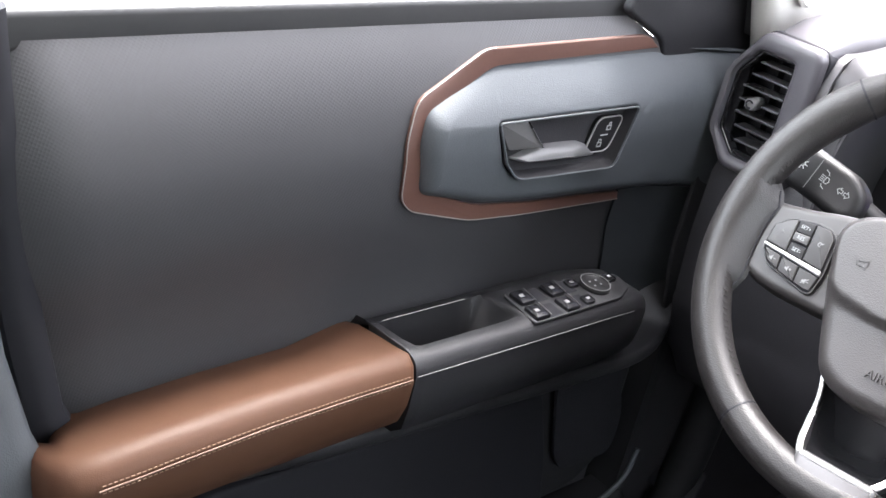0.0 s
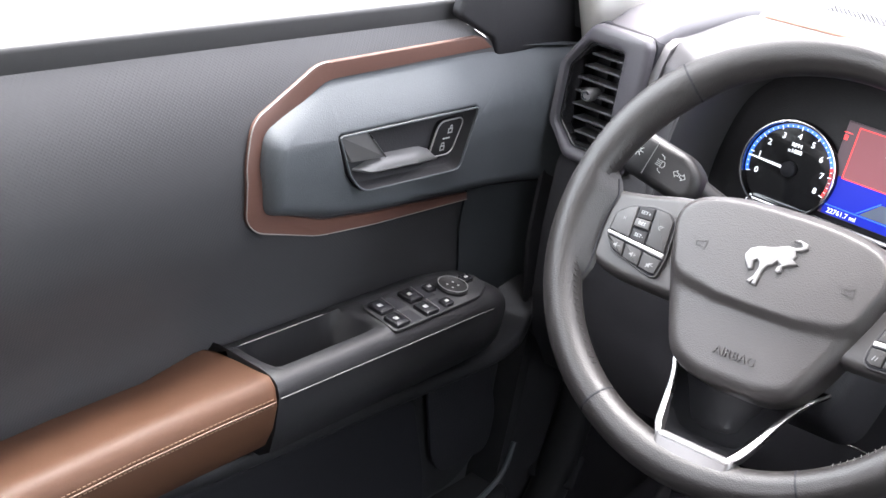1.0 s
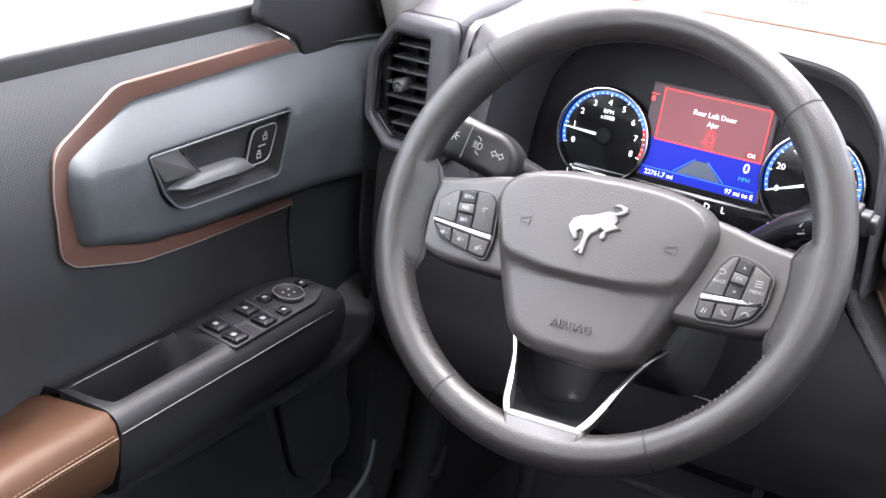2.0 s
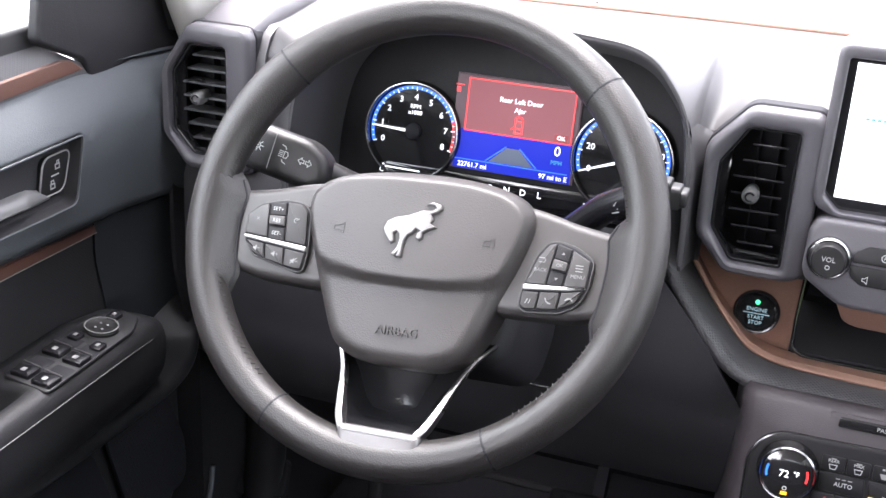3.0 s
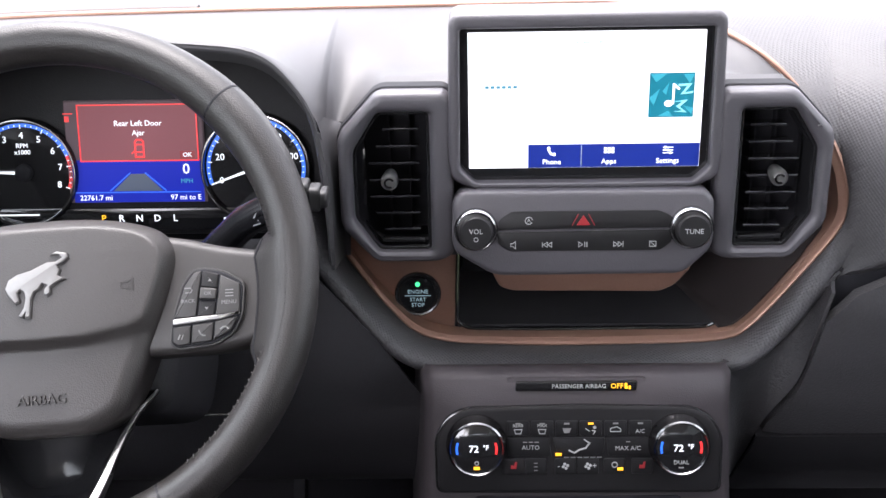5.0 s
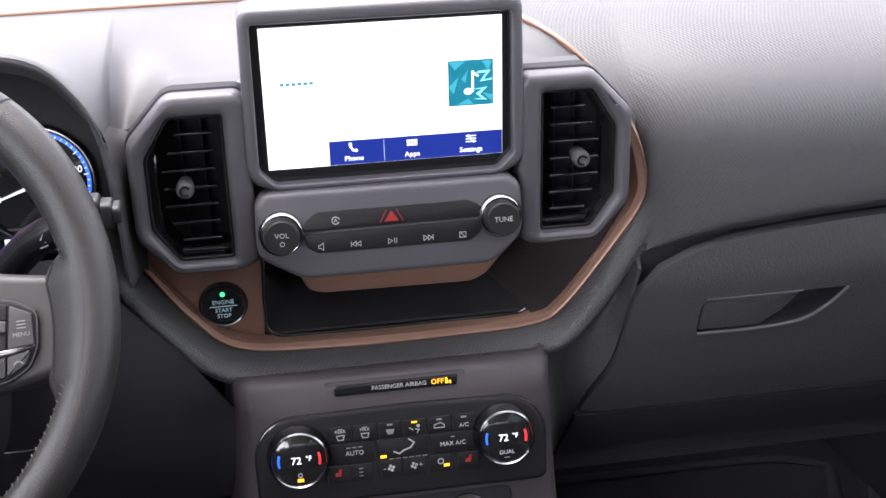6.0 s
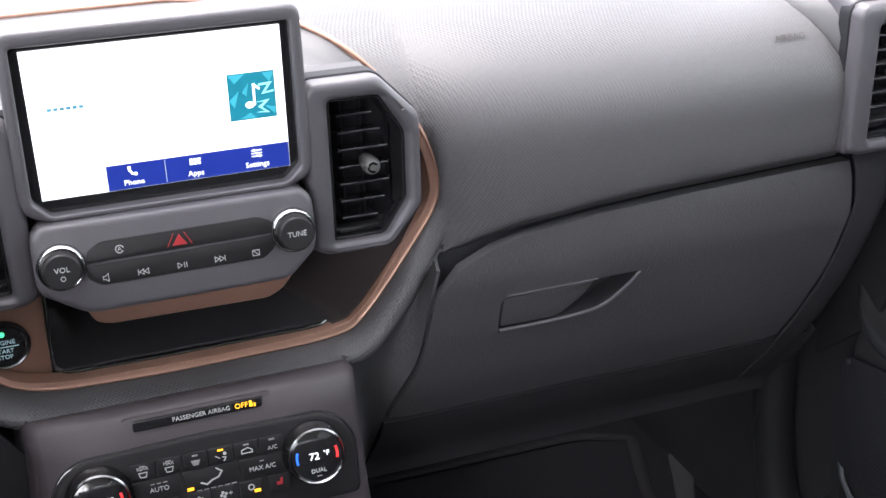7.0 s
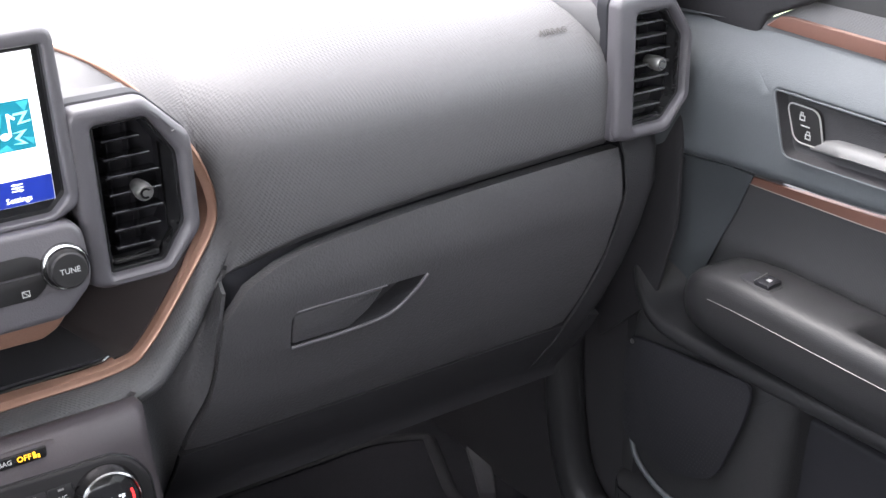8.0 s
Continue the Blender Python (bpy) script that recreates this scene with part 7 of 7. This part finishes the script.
    add("armrest_stitching", bm, THREAD, arm, "tan twin stitching", kind="stuff")

    # black grip: one moulding with a well behind the switches
    X = [-0.724, -0.704, -0.697, -0.668, -0.656, -0.649, -0.644, -0.640, -0.6375, -0.6358, -0.636, -0.639, -0.650, -0.724]
    solid = [0.684, 0.6945, 0.6985, 0.7000, 0.7000, 0.6993, 0.6975, 0.6945, 0.690, 0.684, 0.655, 0.633, 0.624, 0.620]
    well = [0.684, 0.6935, 0.636, 0.632, 0.6980] + solid[5:]

    def grip_row(y, w=0.0, k=1.0, dz=0.0):
        zs_ = [a_ + (b_ - a_) * w for a_, b_ in zip(solid, well)]
        return [(-0.722 + (x_ + 0.722) * k, y, z_ + (dz if i_ < 10 else dz * 0.4 if i_ == 10 else 0)) for i_, (x_, z_) in enumerate(zip(X, zs_))]

    rows = [grip_row(0.861, 0, 0.3), grip_row(0.862, 0, 0.985), grip_row(0.870), grip_row(0.874, 0.15), grip_row(0.880, 0.9), grip_row(0.890, 1), grip_row(0.94, 1), grip_row(0.972, 1), grip_row(0.984, 0.8), grip_row(0.996, 0.10), grip_row(1.001)]
    rows += [grip_row(y, 0, k, dz) for y, k, dz in ((1.02, 1, 0), (1.07, 1, 0), (1.105, 0.996, 0), (1.13, 0.985, -0.001), (1.15, 0.96, -0.004), (1.165, 0.92, -0.009), (1.18, 0.86, -0.017), (1.193, 0.77, -0.028), (1.204, 0.64, -0.040), (1.211, 0.45, -0.050), (1.213, 0.25, -0.056))]
    grip_ = add("pull_grip", grid(rows, closed=True), GRIP, label="black plastic pull grip with switches", angle=60)
    gl = 0.0 if s < 0 else -0.009
    add("grip_line", sweep(curve_points([(-0.6352, 0.862, 0.6855 + gl), (-0.6350, 1.0, 0.6845 + gl), (-0.6355, 1.10, 0.6835 + gl), (-0.6385, 1.145, 0.6800 + gl)], 6), oval(0.0005, 0.0005, 6), (1, 0, 0)), LINE, grip_, "thin pale line along the grip")
    add("well_line", sweep([(-0.7025, 0.879, 0.6952), (-0.7025, 0.975, 0.6952)], oval(0.00042, 0.00042, 6), (1, 0, 0)), TRIM_GLINT, grip_)
    # dark plate that stands for the shade at the bottom of the well
    add("well_shade", plate(fillet(rect(-0.682, 0.932, 0.032, 0.090), 0.006), 0.003, 0.001, 2, Matrix.Translation((0, 0, 0.638))), DARK, grip_, "dark plate for the deep shade in the well")
    SW = Matrix.Translation((-0.660, 0, 0.7002)) @ Matrix(((0, 1, 0, 0), (1, 0, 0, 0), (0, -0.085, 1, 0), (0, 0, 0, 1)))
    pin = add("switch_panel", plate(fillet([(1.004, -0.026), (1.125, -0.026), (1.148, -0.012), (1.146, 0.008), (1.120, 0.019), (1.000, 0.020)] if s < 0 else [(1.082, -0.010), (1.118, -0.010), (1.118, 0.010), (1.082, 0.010)], 0.006), 0.0022, 0.0008, 2, at(SW, 0, 0, -0.0012)), GRIP, label="black switch panel", angle=50)
    spots = ((1.018, -0.0125), (1.015, 0.0095), (1.058, -0.0125), (1.055, 0.0095)) if s < 0 else ((1.096, 0.0),)
    for y, x in spots:
        w = add("window_switch", plate(fillet([(y - 0.011, x - 0.0088), (y + 0.004, x - 0.0088), (y + 0.006, x + 0.0088), (y - 0.011, x + 0.0088)], 0.0015), 0.0042, 0.0015, 2, at(SW, 0, 0, 0.0010)), SLAT, pin, "black window switch")
        add("switch_well", flat([rect(y + 0.0155, x, 0.017, 0.0175)], SW, 0.0010, 0.0003), DARK, w)
        add("switch_lip", flat(stroke([(y + 0.0075, x - 0.0085), (y + 0.0055, x + 0.0085)], 0.0011), SW, 0.0046, 0.0006), SATIN, w)
        add("switch_mark", flat([rect(y - 0.004, x, 0.0050, 0.0040)], SW, 0.0052, 0.0003), GREY_INK, w)
    if s < 0:
        dial = add("mirror_switch", lathe([(0.0150, 0.0), (0.0150, 0.0032), (0.0138, 0.0045), (0.0126, 0.0037), (0.001, 0.0034)], at(SW, 1.107, -0.004), 40), BUTTON, pin, "round black mirror switch")
        add("dial_ring", ring_marks(1.107, -0.004, 0.0140, 0.0147, SW, 0.0052, 0, 360, 36), GREY_INK, dial)
        for a_ in (-1, 1):
            for b_ in (-1, 1):
                add("dial_dot", flat([circle(1.107 + 0.0042 * a_, -0.004 + 0.0034 * b_, 0.0011, 8)], SW, 0.0044, 0.0004), WHITE_INK, dial)
        for y, x in ((1.084, -0.0140), (1.079, 0.0115), (1.132, -0.0080)):
            k_ = add("mirror_button", plate(fillet(rect(y, x, 0.013, 0.011), 0.003), 0.0030, 0.001, 2, at(SW, 0, 0, 0.0010)), SLAT, pin)
            add("button_mark", flat([rect(y, x, 0.0045, 0.0030)], SW, 0.0041, 0.0003), GREY_INK, k_)

    # ledge below the grip, pocket and loudspeaker
    led = curve_points([(-0.690, 0.60, 0.618), (-0.670, 0.80, 0.614), (-0.665, 1.0, 0.607), (-0.665, 1.15, 0.599), (-0.668, 1.23, 0.597), (-0.680, 1.275, 0.608), (-0.700, 1.308, 0.640)], 8)
    add("ledge", sweep(led, fillet([(-0.060, -0.012), (0.004, -0.010), (0.009, -0.002), (0.006, 0.008), (-0.060, 0.012)], 0.005), (0, 0, 1)), GRIP, label="rounded ledge below the armrest", angle=60)
    pk_ = fillet([(0.70, 0.565), (1.14, 0.552), (1.18, 0.45), (1.20, 0.37), (0.72, 0.37)], 0.02)
    add("map_pocket", plate(pk_, 0.010, 0.004, 3, side(-0.718)), DARK, label="dark map pocket")
    bulge = fillet([(1.085, 0.600), (1.316, 0.596), (1.320, 0.47), (1.312, 0.405), (1.270, 0.372), (1.10, 0.365)], 0.03)
    lb = add("lower_bulge", plate(bulge, 0.075, 0.020, 5, side(-0.752 if s > 0 else -0.792)), DOOR_DARK, label="dark bulging lower front of the door panel", angle=60, ahead=0)
    gx = -0.668 if s > 0 else -0.708
    sp = fillet(GRILLE[s], 0.02)
    sg = add("speaker_grille", plate(sp, 0.004, 0.0015, 2, side(gx - 0.002)), DARK, lb, "black perforated loudspeaker grille", ahead=0)
    ys_, zs_ = [p[0] for p in GRILLE[s]], [p[1] for p in GRILLE[s]]
    bm = bmesh.new()
    box_ = ccw(inset(ccw(sp), 0.005))
    for i in range(44):
        for j in range(40):
            p = (min(ys_) + i * 0.0045 + 0.00225 * (j % 2), min(zs_) + j * 0.0044)
            if p[1] < max(zs_) and inside(p, box_):
                flat([circle(p[0], p[1], 0.0010, 5)], side(gx + 0.0018), 0, 0.0005, bm)
    add("perforation", bm, DOOR_DARK, sg, kind="stuff", ahead=0)
    if s > 0:
        add("screw", lathe([(0.0028, 0), (0.0028, 0.0012), (0.001, 0.0016)], at(side(gx + 0.004), 1.294, 0.5595), 12), SATIN, lb, "small bright screw", ahead=0)
    add("lower_edge", sweep(curve_points([(-0.674, 1.302, 0.446), (-0.672, 1.290, 0.415), (-0.672, 1.262, 0.396), (-0.674, 1.225, 0.388), (-0.676, 1.10, 0.385)], 8), oval(0.0035, 0.003, 10), (1, 0, 0)), DOOR_BLUE, label="rounded lower rim of the door pocket", ahead=0)
    return d


car_door(-1)
car_door(1)

# door pillar behind the driver's door
for s in (-1, 1):
    bp = thing("door_pillar", (s * 0.72, 0.43, 0.30), "dark grey plastic trim of the middle door pillar", "pillar", "door pillars", "structure")
    rows = []
    for z, y1, x in ((0.25, 0.645, 0.66), (0.50, 0.625, 0.672), (0.62, 0.606, 0.682), (0.68, 0.578, 0.690), (0.74, 0.560, 0.696), (0.87, 0.532, 0.700), (0.96, 0.512, 0.702), (1.25, 0.50, 0.69), (1.57, 0.48, 0.625)):
        rows.append([(s * 0.755, y1 + 0.004, z), (s * (x + 0.014), y1, z), (s * (x + 0.004), y1 - 0.006, z), (s * x, y1 - 0.018, z), (s * x, y1 - 0.10, z), (s * (x + 0.02), y1 - 0.19, z), (s * 0.77, y1 - 0.21, z)])
    part("lower_trim", grid(rows[:7]), DOOR_BLUE, bp, angle=50)
    part("upper_trim", grid(rows[6:]), PILLAR, bp, "pale upper pillar trim", angle=50)
    part("seal", sweep([(s * 0.726, y + 0.014, z) for z, y in zip((0.30, 0.5, 0.625, 0.673, 0.742, 0.805, 0.869, 0.96), (0.665, 0.631, 0.611, 0.583, 0.565, 0.550, 0.538, 0.525))], oval(0.016, 0.013, 10), (1, 0, 0)), DARK, bp, "black door seal")
